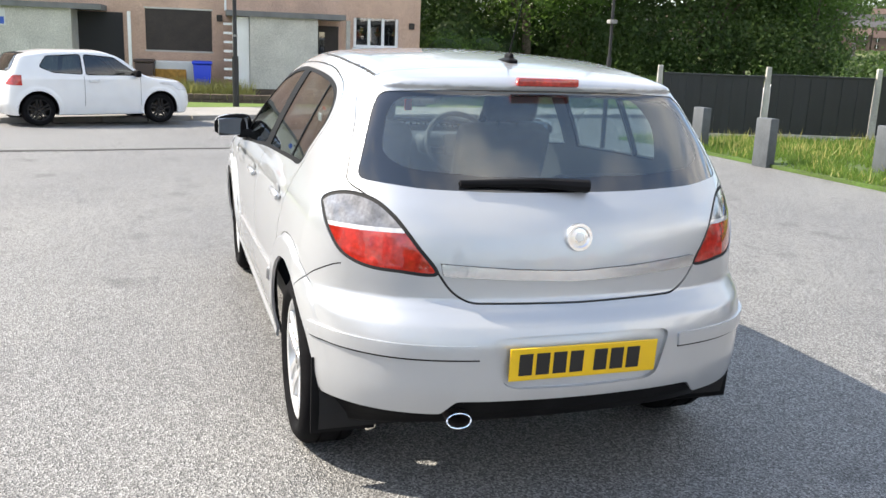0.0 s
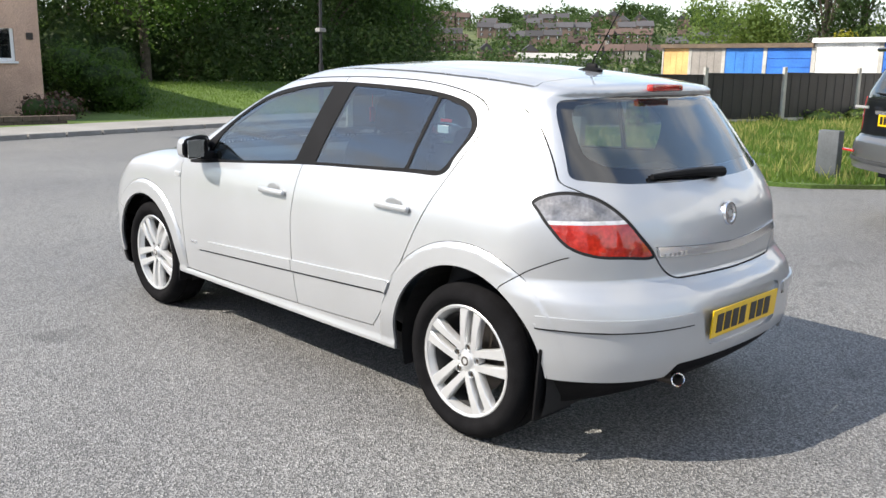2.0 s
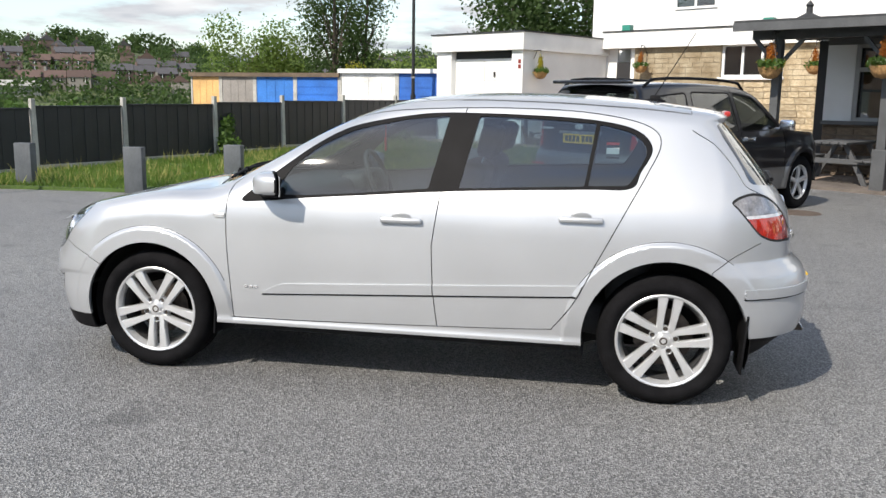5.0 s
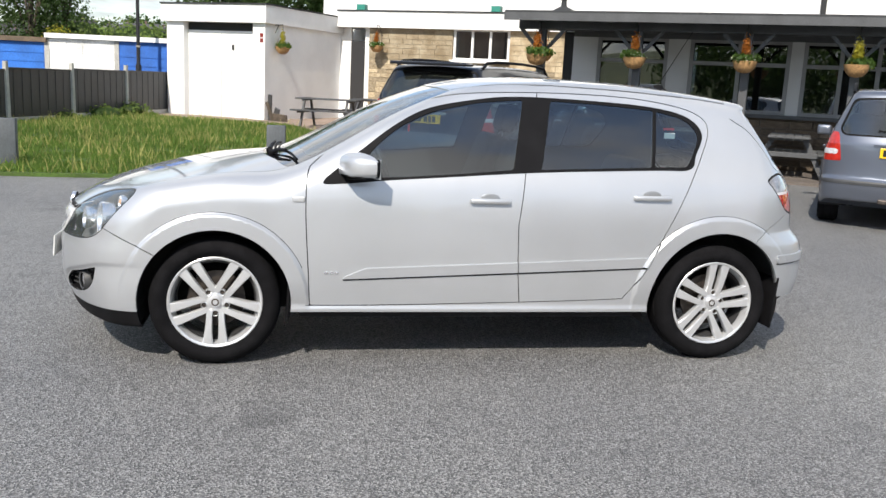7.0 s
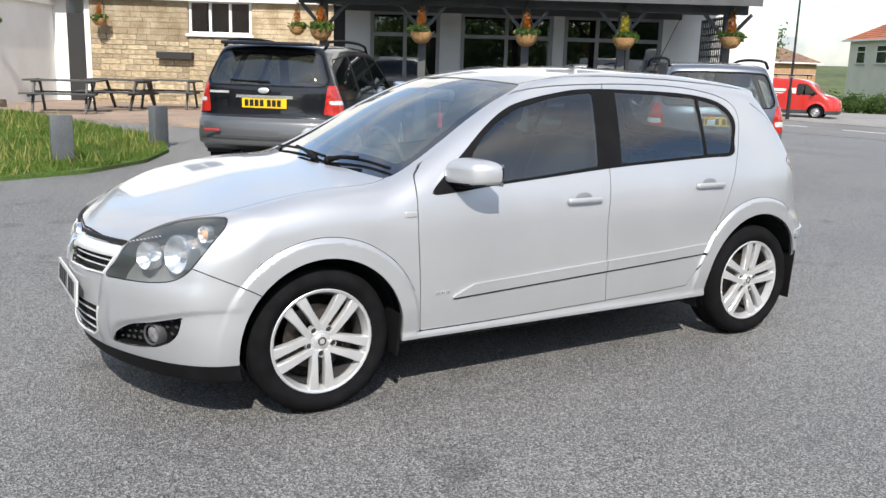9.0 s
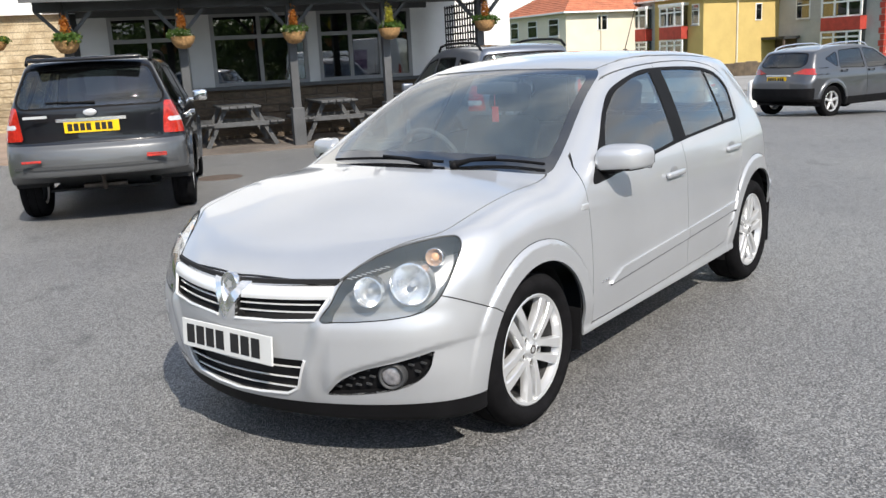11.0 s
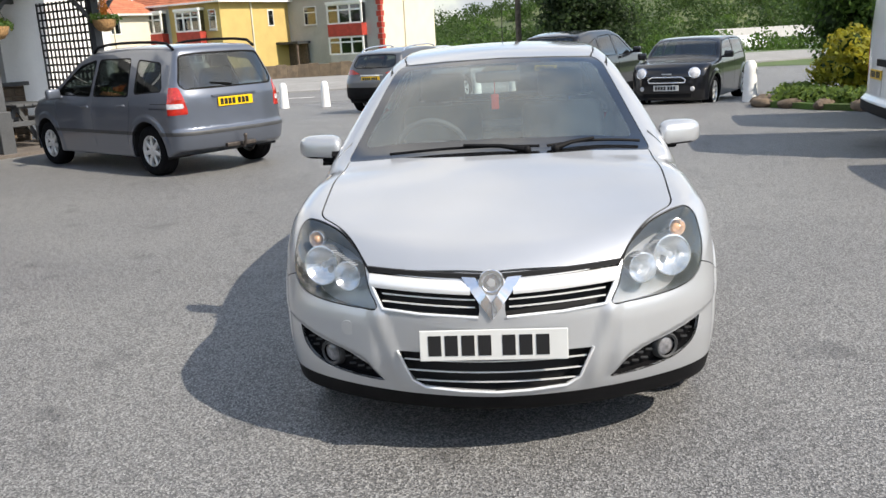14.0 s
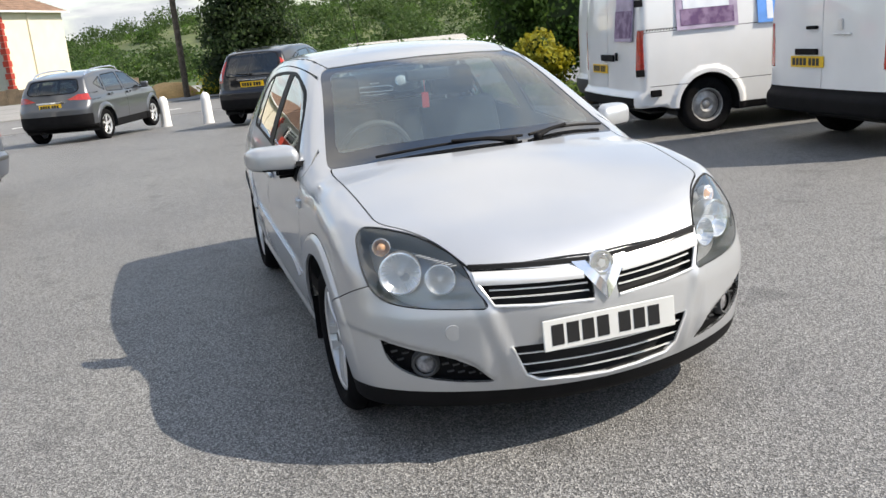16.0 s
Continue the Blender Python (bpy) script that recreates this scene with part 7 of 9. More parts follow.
def slab(name, pts, h, material, label, category, inset=1.0, kind="structure"):
    """A sheet that follows the land, h above it, with a real edge."""
    p = np.array(pts, float)
    lo, hi = p.min(0), p.max(0)
    bm = bmesh.new()
    vs = [bm.verts.new((x, y, 0)) for x, y in p]
    f = bm.faces.new(vs)
    bmesh.ops.triangulate(bm, faces=[f])
    for ax, (a, b) in ((0, (lo[0], hi[0])), (1, (lo[1], hi[1]))):
        k = math.ceil((b - a) / inset)
        for i in range(1, k):
            co = [0, 0, 0]
            no = [0, 0, 0]
            co[ax] = a + (b - a) * i / k
            no[ax] = 1
            bmesh.ops.bisect_plane(bm, geom=bm.verts[:] + bm.edges[:] + bm.faces[:], plane_co=co, plane_no=no)
    bmesh.ops.recalc_face_normals(bm, faces=bm.faces)
    for q in bm.faces:
        if q.normal.z < 0:
            q.normal_flip()
    ext = bmesh.ops.extrude_face_region(bm, geom=bm.faces[:])
    up = [v for v in ext["geom"] if isinstance(v, bmesh.types.BMVert)]
    ups = set(up)
    for v in bm.verts:
        v.co.z = float(lie(v.co.x, v.co.y)) + (h if v in ups else -.12)
    bmesh.ops.recalc_face_normals(bm, faces=bm.faces)
    ob = part(name, bm, material)
    return tagged(ob, label, category, kind=kind)


KERB_LINE = [(13.2, 12.5), (14.1, 9.0), (15.4, 4.5), (17.1, -1.2), (18.0, -6.8), (18.6, -11.0), (19.0, -16.0), (19.2, -24.0)]
BACK_LINE = [(15.6, 13.0), (16.6, 9.6), (17.8, 5.2), (19.4, -.8), (20.3, -6.4), (20.9, -11.0), (21.3, -16.0), (21.5, -24.0)]
slab("pavement", KERB_LINE + BACK_LINE[::-1], .10, PAVING, "grey tarmac pavement along the road", "pavement", 2.0)
slab("grass_verge", BACK_LINE[:1] + [(19.4 + .02, -.8), (20.32, -6.4), (20.92, -11.0), (21.32, -16.0), (21.52, -24.0), (40, -30), (42, 14)], .09, VERGE, "mown grass in front of the houses and trees", "grass", 3.0)
for k in range(len(KERB_LINE) - 1):
    a, b = Vector(KERB_LINE[k]), Vector(KERB_LINE[k + 1])
    n = max(1, int((b - a).length / .92))
    for i in range(n):
        p, q = a.lerp(b, i / n), a.lerp(b, (i + 1) / n - .008)
        d = (q - p).normalized()
        s = Vector((d.y, -d.x)) * .0 + Vector((-d.y, d.x)) * .12
        zz = float(lie(p.x, p.y))
        bm = bmesh.new()
        box(bm, 0, (q - p).length, -.13, .0, -.1, .115, bevel=.012)
        bmesh.ops.transform(bm, matrix=Matrix.Translation((p.x, p.y, zz)) @ Matrix.Rotation(math.atan2(d.y, d.x), 4, 'Z'), verts=bm.verts)
        o = part("kerb_stone", bm, KERB, bpy.data.objects["pavement"])

FELT_TAR = mat("old_tar", (.05, .05, .05), rough=.9, var=.3, scale=5)
slab("tar_joint", [(7.42, 6.5), (7.40, 3.4), (7.48, 2.3), (7.66, 1.3), (7.8, .2), (7.88, .2), (7.76, 1.3), (7.60, 2.35), (7.56, 3.3), (7.60, 6.5)], .005, FELT_TAR, "dark tar joint where the car park meets the road", "tar joint", .6)
LAWN = [(9.6, -6.5), (6.3, -6.65), (3.6, -6.75), (2.3, -6.95), (.9, -7.55), (.0, -8.5), (-.6, -9.7), (-.95, -11.4), (-.2, -14.0), (.9, -17.6), (4.2, -19.6), (4.7, -21.3), (9.7, -7.6)]
slab("lawn", LAWN, .05, TURF, "rough green lawn with long seeding grass beside the fence", "lawn", 1.0)
PU, PN_ = Vector((-.84, .5426, 0)).normalized(), Vector((.5426, .84, 0)).normalized()


def pub_m(u=0, n=0, z=0):
    """A frame on the public house: x along its front, y out from it, z up."""
    o = PU * u + PN_ * n
    return Matrix(((PU.x, PN_.x, 0, o.x), (PU.y, PN_.y, 0, o.y), (0, 0, 1, z), (0, 0, 0, 1)))


def at_pub(u, n):
    o = PU * u + PN_ * n
    return o.x, o.y


slab("patio", [at_pub(-15.4, -15.0), at_pub(-11.2, -14.2), at_pub(-5.0, -12.4), at_pub(-2.4, -11.1), at_pub(-2.4, -14.0), at_pub(-3.0, -20.1), at_pub(-12.2, -20.1), at_pub(-15.4, -16.2)], .045, PATIO, "brown paved patio outside the public house", "patio", 1.5)
slab("pergola_paving", [at_pub(-2.35, -11.15), at_pub(4.7, -11.15), at_pub(4.7, -13.5), at_pub(-2.35, -13.5)], .05, PAVE_DARK, "dark slabs under the pergola", "paving", 1.5)


# ---- foliage ----
def leaves(name, blobs, size, count, material, parent=None, label="", seed=0, flat=0.0, fill=.35, droop=0.0, kind=""):
    """Thousands of small leaves spread over uneven clumps. blobs: (x, y, z, rx, ry, rz)."""
    rng = np.random.default_rng(seed)
    bl = np.array(blobs, float)
    vol = (bl[:, 3] * bl[:, 4] + bl[:, 4] * bl[:, 5] + bl[:, 3] * bl[:, 5])
    pick = rng.choice(len(bl), count, p=vol / vol.sum())
    d = rng.normal(size=(count, 3))
    d /= np.linalg.norm(d, axis=1)[:, None]
    rad = (1 - fill * rng.random(count) ** 1.5) * (1 + .18 * rng.normal(size=count))
    c = bl[pick, :3] + d * bl[pick, 3:] * rad[:, None]
    n = d + rng.normal(size=(count, 3)) * .7
    n[:, 2] += flat
    n /= np.linalg.norm(n, axis=1)[:, None]
    a = np.cross(n, rng.normal(size=(count, 3)))
    a /= np.maximum(np.linalg.norm(a, axis=1), 1e-6)[:, None]
    b = np.cross(n, a)
    s = size * (.6 + .8 * rng.random(count))[:, None]
    V = np.stack([c - a * s * .5, c + b * s * .38 + n * s * .08, c + a * s * .6, c - b * s * .38 + n * s * .08], 1).reshape(-1, 3)
    F = np.arange(count * 4).reshape(-1, 4)
    ob = mesh_part(name, V, F.tolist(), material, parent, label)
    if kind:
        tagged(ob, kind=kind)
    return ob


def clumps(cx, cy, cz, rx, ry, rz, n, seed, k=.42):
    rng = np.random.default_rng(seed)
    out = []
    for _ in range(n):
        d = rng.normal(size=3)
        d /= np.linalg.norm(d)
        q = .45 + .5 * rng.random()
        s = k * (.7 + .7 * rng.random())
        out.append((cx + d[0] * rx * q, cy + d[1] * ry * q, cz + d[2] * rz * q, rx * s, ry * s, rz * s))
    return out


def tree(name, label, x, y, h, r, trunk_h, material, size, count, seed, squash=1.0, trunk_r=.18, extra=None, n=16, core=True):
    z = float(lie(x, y))
    t = thing(name, label, "tree")
    rng = random.Random(seed)
    bm = bmesh.new()
    lean = rng.uniform(-.3, .3)
    tube(bm, [(x, y, z - .1), (x + lean * .2, y, z + trunk_h * .5), (x + lean * .5, y + .1, z + trunk_h), (x + lean, y, z + h * .75)], [trunk_r * 1.25, trunk_r, trunk_r * .8, trunk_r * .25], 10)
    part("trunk", bm, BARK, t, smooth=True)
    for k in range(6):
        a = k * 1.05 + rng.random()
        z0 = z + trunk_h * (.75 + .1 * k)
        bm = bmesh.new()
        tube(bm, [(x + lean * .4, y, z0), (x + math.cos(a) * r * .35, y + math.sin(a) * r * .35, z0 + (h - trunk_h) * .25), (x + math.cos(a) * r * .7, y + math.sin(a) * r * .7, z0 + (h - trunk_h) * .4)], [trunk_r * .45, trunk_r * .28, trunk_r * .1], 7)
        part("limb", bm, BARK, t)
    hc = (h - trunk_h * .6) / 2
    bl = clumps(x, y, z + h - hc, r, r * squash, hc, n, seed)
    leaves("crown", bl, size, count, material, t, seed=seed, fill=.5)
    if extra:
        leaves("blossom", bl, size * .5, extra[1], extra[0], t, seed=seed + 5, fill=.05)
    return t


def hedge_mass(name, label, blobs, size, count, material, seed, category="bush", core=None, kind=""):
    t = thing(name, label, category)
    leaves("foliage", blobs, size, count, material, t, seed=seed, fill=.45)
    # solid dark green cores fill the clumps behind the leaves
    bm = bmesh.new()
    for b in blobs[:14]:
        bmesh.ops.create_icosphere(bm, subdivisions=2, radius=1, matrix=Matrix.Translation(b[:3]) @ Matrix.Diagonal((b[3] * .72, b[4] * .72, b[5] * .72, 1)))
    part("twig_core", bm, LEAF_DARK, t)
    return t


def grass_blades(name, poly_, count, h, material, seed, parent=None, zoff=.04, clump=.6):
    rng = np.random.default_rng(seed)
    p = np.array(poly_, float)
    lo, hi = p.min(0), p.max(0)
    pts = []
    while sum(len(q) for q in pts) < count:
        c = lo + (hi - lo) * rng.random((count * 2, 2))
        ok = inside(p, c[:, 0], c[:, 1]) < -.02
        thin = np.sin(c[:, 0] * 2.3 + 1.3 * np.sin(c[:, 1] * 1.7)) * np.sin(c[:, 1] * 2.9 + c[:, 0]) > -clump + rng.random(len(c)) * .6 - .4
        pts.append(c[ok & thin])
    c = np.vstack(pts)[:count]
    z = lie(c[:, 0], c[:, 1]) + zoff
    a = rng.random(count) * 2 * math.pi
    hh = h * (.4 + .9 * rng.random(count) ** 1.5)
    w = .006 + .012 * rng.random(count)
    ln = rng.normal(size=(count, 2)) * .35
    base = np.column_stack([c, z])
    d = np.column_stack([np.cos(a), np.sin(a), a * 0]) * w[:, None]
    tip = base + np.column_stack([ln * hh[:, None], hh])
    V = np.stack([base - d, base + d, tip], 1).reshape(-1, 3)
    ob = mesh_part(name, V, np.arange(count * 3).reshape(-1, 3).tolist(), material, parent)
    return tagged(ob, kind="stuff")


g = grass_blades("grass", LAWN, 80000, .10, GRASS, 3)
tagged(g, "rough green grass of the lawn", "grass")
g = grass_blades("long_grass", LAWN, 5200, .20, STRAW, 4, clump=.0)
tagged(g, "pale seeding grass stalks in the lawn", "grass")


# ---- fence, posts ----
FENCE_Y = [-7.45, -9.27, -11.1, -13.35, -15.4, -17.6, -19.85, -22.2]
FENCE_P = [(9.85 - (-7.7 - y) * .389, y) for y in FENCE_Y]
fence = thing("boundary_fence", "dark grey panel fence between pale concrete posts", "fence")
for k, (x, y) in enumerate(FENCE_P):
    z = float(lie(x, y))
    bm = bmesh.new()
    a = math.atan2(1.0, .389)
    box(bm, -.06, .06, -.06, .06, -.2, 1.36, bevel=.012)
    for v in bm.verts:
        if v.co.z > 1.3:
            v.co.x *= .7
            v.co.y *= .7
    bmesh.ops.transform(bm, matrix=Matrix.Translation((x, y, z)) @ Matrix.Rotation(a, 4, 'Z'), verts=bm.verts)
    part("fence_post", bm, CONCRETE, fence, "pale concrete post")
    if k + 1 < len(FENCE_P):
        q = Vector(FENCE_P[k + 1]) - Vector((x, y))
        ln, ang = q.length, math.atan2(q.y, q.x)
        m = Matrix.Translation((x, y, z + .02)) @ Matrix.Rotation(ang, 4, 'Z')
        bm = bmesh.new()
        box(bm, .07, ln - .07, -.03, .03, -.2, .14, bevel=.01)
        bmesh.ops.transform(bm, matrix=m, verts=bm.verts)
        part("gravel_board", bm, CONCRETE, fence)
        nb = int(ln / .15)
        w = (ln - .14) / nb
        for i in range(nb):
            bm = bmesh.new()
            box(bm, .07 + i * w + .0004, .07 + (i + 1) * w - .0004, -.012 - .008 * (i % 2), .012 - .008 * (i % 2), .14, 1.19, bevel=.003)
            bmesh.ops.transform(bm, matrix=m, verts=bm.verts)
            part("fence_board", bm, FENCE_MAT, fence)
        bm = bmesh.new()
        box(bm, .06, ln - .06, -.035, .035, 1.18, 1.215, bevel=.006)
        bmesh.ops.transform(bm, matrix=m, verts=bm.verts)
        part("fence_rail", bm, FENCE_MAT, fence)
bm = bmesh.new()
box(bm, -.14, .14, -.075, .075, -.1, .67, bevel=.012)
first = thing("parking_post", "short grey painted timber parking post in the grass", "bollard", "posts along the lawn")
part("post", bm, ANTHRACITE, first, smooth=True)
POSTS = [(7.72, -6.93, 0), (5.75, -6.66, 6), (4.70, -7.75, 3), (1.08, -8.45, -4), (-.62, -10.4, 30)]
for k, (x, y, a) in enumerate(POSTS):
    m = Matrix.Translation((x, y, float(lie(x, y)))) @ Matrix.Rotation(radians(a), 4, 'Z')
    if k == 0:
        first.matrix_world = m
    else:
        copy_thing(first, m)


def lamp_post(x, y, h, label="tall black street lamp post", k=1.0):
    t = thing("street_lamp", label, "street lamp", "street lamps")
    z = float(lie(x, y))
    bm = bmesh.new()
    tube(bm, [(x, y, z - .1), (x, y, z + 1.4)], .085 * k, 12)
    part("lamp_base", bm, IRON, t, smooth=True)
    bm = bmesh.new()
    tube(bm, [(x, y, z + 1.4), (x, y, z + h)], [.055 * k, .04 * k], 10)
    part("lamp_pole", bm, IRON, t, smooth=True)
    bm = bmesh.new()
    box(bm, x - .45, x + .05, y - .09, y + .09, z + h - .02, z + h + .08, bevel=.03)
    part("lamp_head", bm, IRON, t, smooth=True)
    bm = bmesh.new()
    box(bm, x - .062, x + .062, y - .062, y + .062, z + 1.9, z + 1.96, bevel=.01)
    part("sign_band", bm, KERB, t)


lamp_post(19.6, -.55, 7)
lamp_post(7.95, -5.32, 7, "slim black street lamp post", .45)
lamp_post(5.2, -22.5, 8)
lamp_post(-30.8, -21.9, 7)
bush_p = [(7.55, -13.6, .45, .28, .28, .4), (7.6, -13.7, .75, .22, .25, .3), (7.4, -13.5, .25, .3, .3, .25)]
hedge_mass("fence_shrub", "small green shrub growing by the fence", bush_p, .09, 900, LEAF_MID, 8)
hedge_mass("lawn_weeds", "straggly weeds at the foot of the fence", [(5.5, -18.6, .25, .6, .6, .22), (5.0, -19.8, .3, .5, .5, .25), (6.2, -17.2, .2, .5, .4, .18)], .07, 900, LEAF_LIGHT, 9)


# ---- public house ----
def bricks(parent, u0, u1, z0, z1, bw, bh, m, material, mortar, seed, limit=290, name="stone", jut=.02, joint=.012):
    """Coursed stones standing proud of the mortar, each one a piece; past the limit they are joined."""
    rng = random.Random(seed)
    bm = bmesh.new()
    box(bm, u0, u1, -.2, 0, z0, z1)
    bmesh.ops.transform(bm, matrix=m, verts=bm.verts)
    part("mortar_bed", bm, mortar, parent)
    shapes = []
    for k in range(5):
        q = bmesh.new()
        vs = box(q, 0, 1, -.02, 1, 0, 1)
        for v in q.verts:
            if v.co.y > .5:
                v.co.x = .02 + v.co.x * .96
                v.co.z = .06 + v.co.z * .88
                v.co.y += rng.uniform(-.25, .25)
        me = bpy.data.meshes.new(name)
        q.to_mesh(me)
        q.free()
        me.materials.append(material)
        shapes.append(me)
    rest = bmesh.new()
    count = 0
    z = z0
    while z < z1 - .02:
        h = min(bh * rng.uniform(.75, 1.25), z1 - z)
        u = u0 - rng.random() * bw * .5
        while u < u1:
            w = bw * rng.uniform(.6, 1.5)
            a, b = max(u, u0), min(u + w, u1)
            if b - a > .03:
                tm = m @ Matrix.Translation((a + joint / 2, 0, z + joint / 2)) @ Matrix.Diagonal((b - a - joint, jut * rng.uniform(.6, 1.3), h - joint, 1))
                if count < limit:
                    o = new(name, rng.choice(shapes))
                    o.parent = parent
                    o.matrix_parent_inverse = Matrix.Identity(4)
                    o.matrix_world = tm
                    o.matrix_basis = tm
                else:
                    box(rest, 0, 1, -.02, 1, 0, 1, tm)
                count += 1
            u += w
        z += h
    if count > limit:
        tagged(part("stonework", rest, material, parent), kind="stuff")
    else:
        rest.free()


def block(name, u0, u1, n0, n1, z0, z1, material, parent, m=None, bevel=.0, label=""):
    bm = bmesh.new()
    box(bm, u0, u1, n0, n1, z0, z1, bevel=bevel)
    bmesh.ops.transform(bm, matrix=m if m is not None else pub_m(), verts=bm.verts)
    return part(name, bm, material, parent, label)


def window_unit(parent, u0, u1, z0, z1, n, m, cols, rows, frame_mat, bar=.05, depth=.08, transom=None, glass=None, name="window", room=True):
    """A window with frame, bars and panes; cols and rows of lights."""
    w = new(name)
    w.parent = parent
    zs = [z0] + ([z0 + (z1 - z0) * transom] if transom else [z0 + (z1 - z0) * k / rows for k in range(1, rows)]) + [z1]
    us = [u0 + (u1 - u0) * k / cols for k in range(cols + 1)]
    for u in us:
        block("window_frame", u - bar / 2, u + bar / 2, n - depth, n, z0 - bar / 2, z1 + bar / 2, frame_mat, w, m)
    for z in zs:
        for a, b in zip(us, us[1:]):
            block("window_bar", a + bar / 2 + .001, b - bar / 2 - .001, n - depth + .006, n - .006, z - bar / 2, z + bar / 2, frame_mat, w, m)
    for a, b in zip(us, us[1:]):
        for c, d in zip(zs, zs[1:]):
            block("pane", a + bar / 2, b - bar / 2, n - depth * .6, n - depth * .6 + .006, c + bar / 2, d - bar / 2, glass or WINDOW_DARK, w, m)
    # near-black sheet: the darkness of the unlit room put into colour
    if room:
        block("room_back", u0, u1, n - .9, n - .88, z0, z1, SHADE_BLACK, w, m)
    return w


TILE_DARK = mat("dark_red_enamel", (.22, .03, .025), rough=.4)


def public_house():
    pub = thing("public_house", "white rendered public house with flat-roofed garage and grey window front", "building")
    zb = -.3
    # garage
    block("garage_wall", -15.45, -15.15, -20.6, -16.0, zb, 2.8, WHITE_RENDER, pub)
    block("garage_pier", -15.15, -14.85, -16.3, -16.0, zb, 2.8, WHITE_RENDER, pub)
    block("garage_pier", -12.5, -12.1, -16.3, -16.0, zb, 2.8, WHITE_RENDER, pub)
    block("garage_wall", -12.35, -12.1, -20.6, -16.3, zb, 2.8, WHITE_RENDER, pub)
    block("roof_fascia", -15.55, -12.0, -20.6, -15.88, 2.8, 3.28, WHITE_PAINTED, pub, label="deep white painted fascia")
    block("roof_edging", -15.58, -11.97, -20.6, -15.85, 3.28, 3.32, FELT, pub)
    # shade over the garage door, put in as a near-black sheet
    block("door_head", -14.85, -12.5, -16.32, -16.22, 2.52, 2.8, SHADE_BLACK, pub)
    door = block("garage_door", -14.84, -12.51, -16.25, -16.19, .16, 2.58, WHITE_PAINTED, pub, label="flush white garage door")
    for u in (-13.68,):
        block("door_joint", u - .004, u + .004, -16.19, -16.186, .18, 2.5, KERB, door)
    for z in (.75, 1.35, 1.95):
        block("door_joint", -14.82, -12.53, -16.19, -16.187, z - .003, z + .003, KERB, door)
    block("door_lock", -13.3, -13.25, -16.19, -16.15, 2.05, 2.2, IRON, door)
    block("door_step", -15.2, -12.0, -16.2, -15.75, -.1, .16, KERB, pub)
    for z in (2.28, 2.42):
        block("wall_sign", -12.26, -12.16, -16.0, -15.988, z, z + .11, TILE_DARK, pub, label="small dark red wall sign")
    block("window_trough", -9.0, -8.0, -19.98, -19.75, 1.42, 1.6, SHADE_BLACK, pub, label="black window trough")
    # stone-faced link
    block("side_doorway", -12.1, -11.7, -20.3, -20.22, zb, 3.0, WHITE_RENDER, pub)
    # near-black sheet standing for the unlit side doorway
    block("dark_door", -11.7, -11.15, -20.3, -20.2, zb, 2.6, SHADE_BLACK, pub)
    block("door_jamb", -11.15, -10.95, -20.3, -20.1, zb, 3.0, WHITE_RENDER, pub)
    for u0, u1, z0, z1, sd in ((-10.95, -8.15, .0, 3.0, 1), (-6.35, -3.0, .0, 3.0, 2), (-8.15, -6.35, .0, 2.05, 3)):
        sw = new("stone_wall")
        sw.parent = pub
        tagged(sw, "coursed buff stone walling")
        bricks(sw, u0, u1, z0, z1, .42, .15, pub_m(0, -20.0), STONE, MORTAR, sd, limit=95)
    window_unit(pub, -8.1, -6.4, 2.15, 3.0, -20.03, pub_m(), 3, 1, WHITE_PAINTED, bar=.07)
    block("window_sill", -8.2, -6.3, -20.1, -19.9, 2.05, 2.12, WHITE_PAINTED, pub)
    block("roof_fascia", -12.0, -3.0, -21.0, -19.8, 3.0, 3.48, WHITE_PAINTED, pub)
    block("roof_edging", -12.0, -3.0, -21.0, -19.77, 3.48, 3.52, FELT, pub)
    # upper storeys
    block("upper_wall", -13.2, -3.0, -27.0, -21.0, 0, 6.6, WHITE_RENDER, pub)
    block("upper_wall", -3.0, 6.1, -24.0, -13.72, 2.75, 6.6, WHITE_RENDER, pub)
    block("end_wall", 4.0, 6.1, -24.0, -13.72, zb, 2.75, WHITE_RENDER, pub)
    block("flank_wall", -3.0, -2.75, -21.0, -13.72, zb, 2.75, WHITE_RENDER, pub)
    for u in (-10.2, -5.6):
        window_unit(pub, u, u + 1.3, 4.2, 5.4, -20.95, pub_m(), 2, 1, WHITE_PAINTED, bar=.07, room=False)
    for u in (-2.0, 1.3):
        window_unit(pub, u, u + 1.5, 3.75, 4.9, -13.67, pub_m(), 2, 1, WHITE_PAINTED, bar=.07, room=False)
    for u in (-11.3, -6.9, -1.6, 1.2):
        block("flood_light", u, u + .28, -13.7 if u > -3 else -19.95, -13.45 if u > -3 else -19.75, 3.52 if u < -3 else 2.86, 3.68 if u < -3 else 3.0, mat("green_lamp_body", (.03, .22, .17), rough=.4) if u == -11.3 else bpy.data.materials["green_lamp_body"], pub)
    block("drain_pipe", 1.9, 2.0, -13.72, -13.6, 2.75, 6.5, IRON, pub)
    # window front below the pergola
    base = new("stone_plinth")
    base.parent = pub
    bricks(base, -2.75, 4.0, 0, 1.05, .36, .13, pub_m(0, -13.4), STONE_DARK, mat("dark_mortar", (.12, .10, .08), rough=.95), 7, limit=200)
    block("window_ledge", -2.75, 4.05, -13.6, -13.28, 1.05, 1.12, GREY_TIMBER, pub)
    block("window_head", -2.75, 4.05, -13.7, -13.36, 2.5, 2.75, GREY_TIMBER, pub)
    wf = mat("pale_grey_frame", (.26, .265, .27), rough=.55, var=.08)
    wp_ = mat("pale_grey_panel", (.58, .585, .59), rough=.6, var=.06, scale=2)
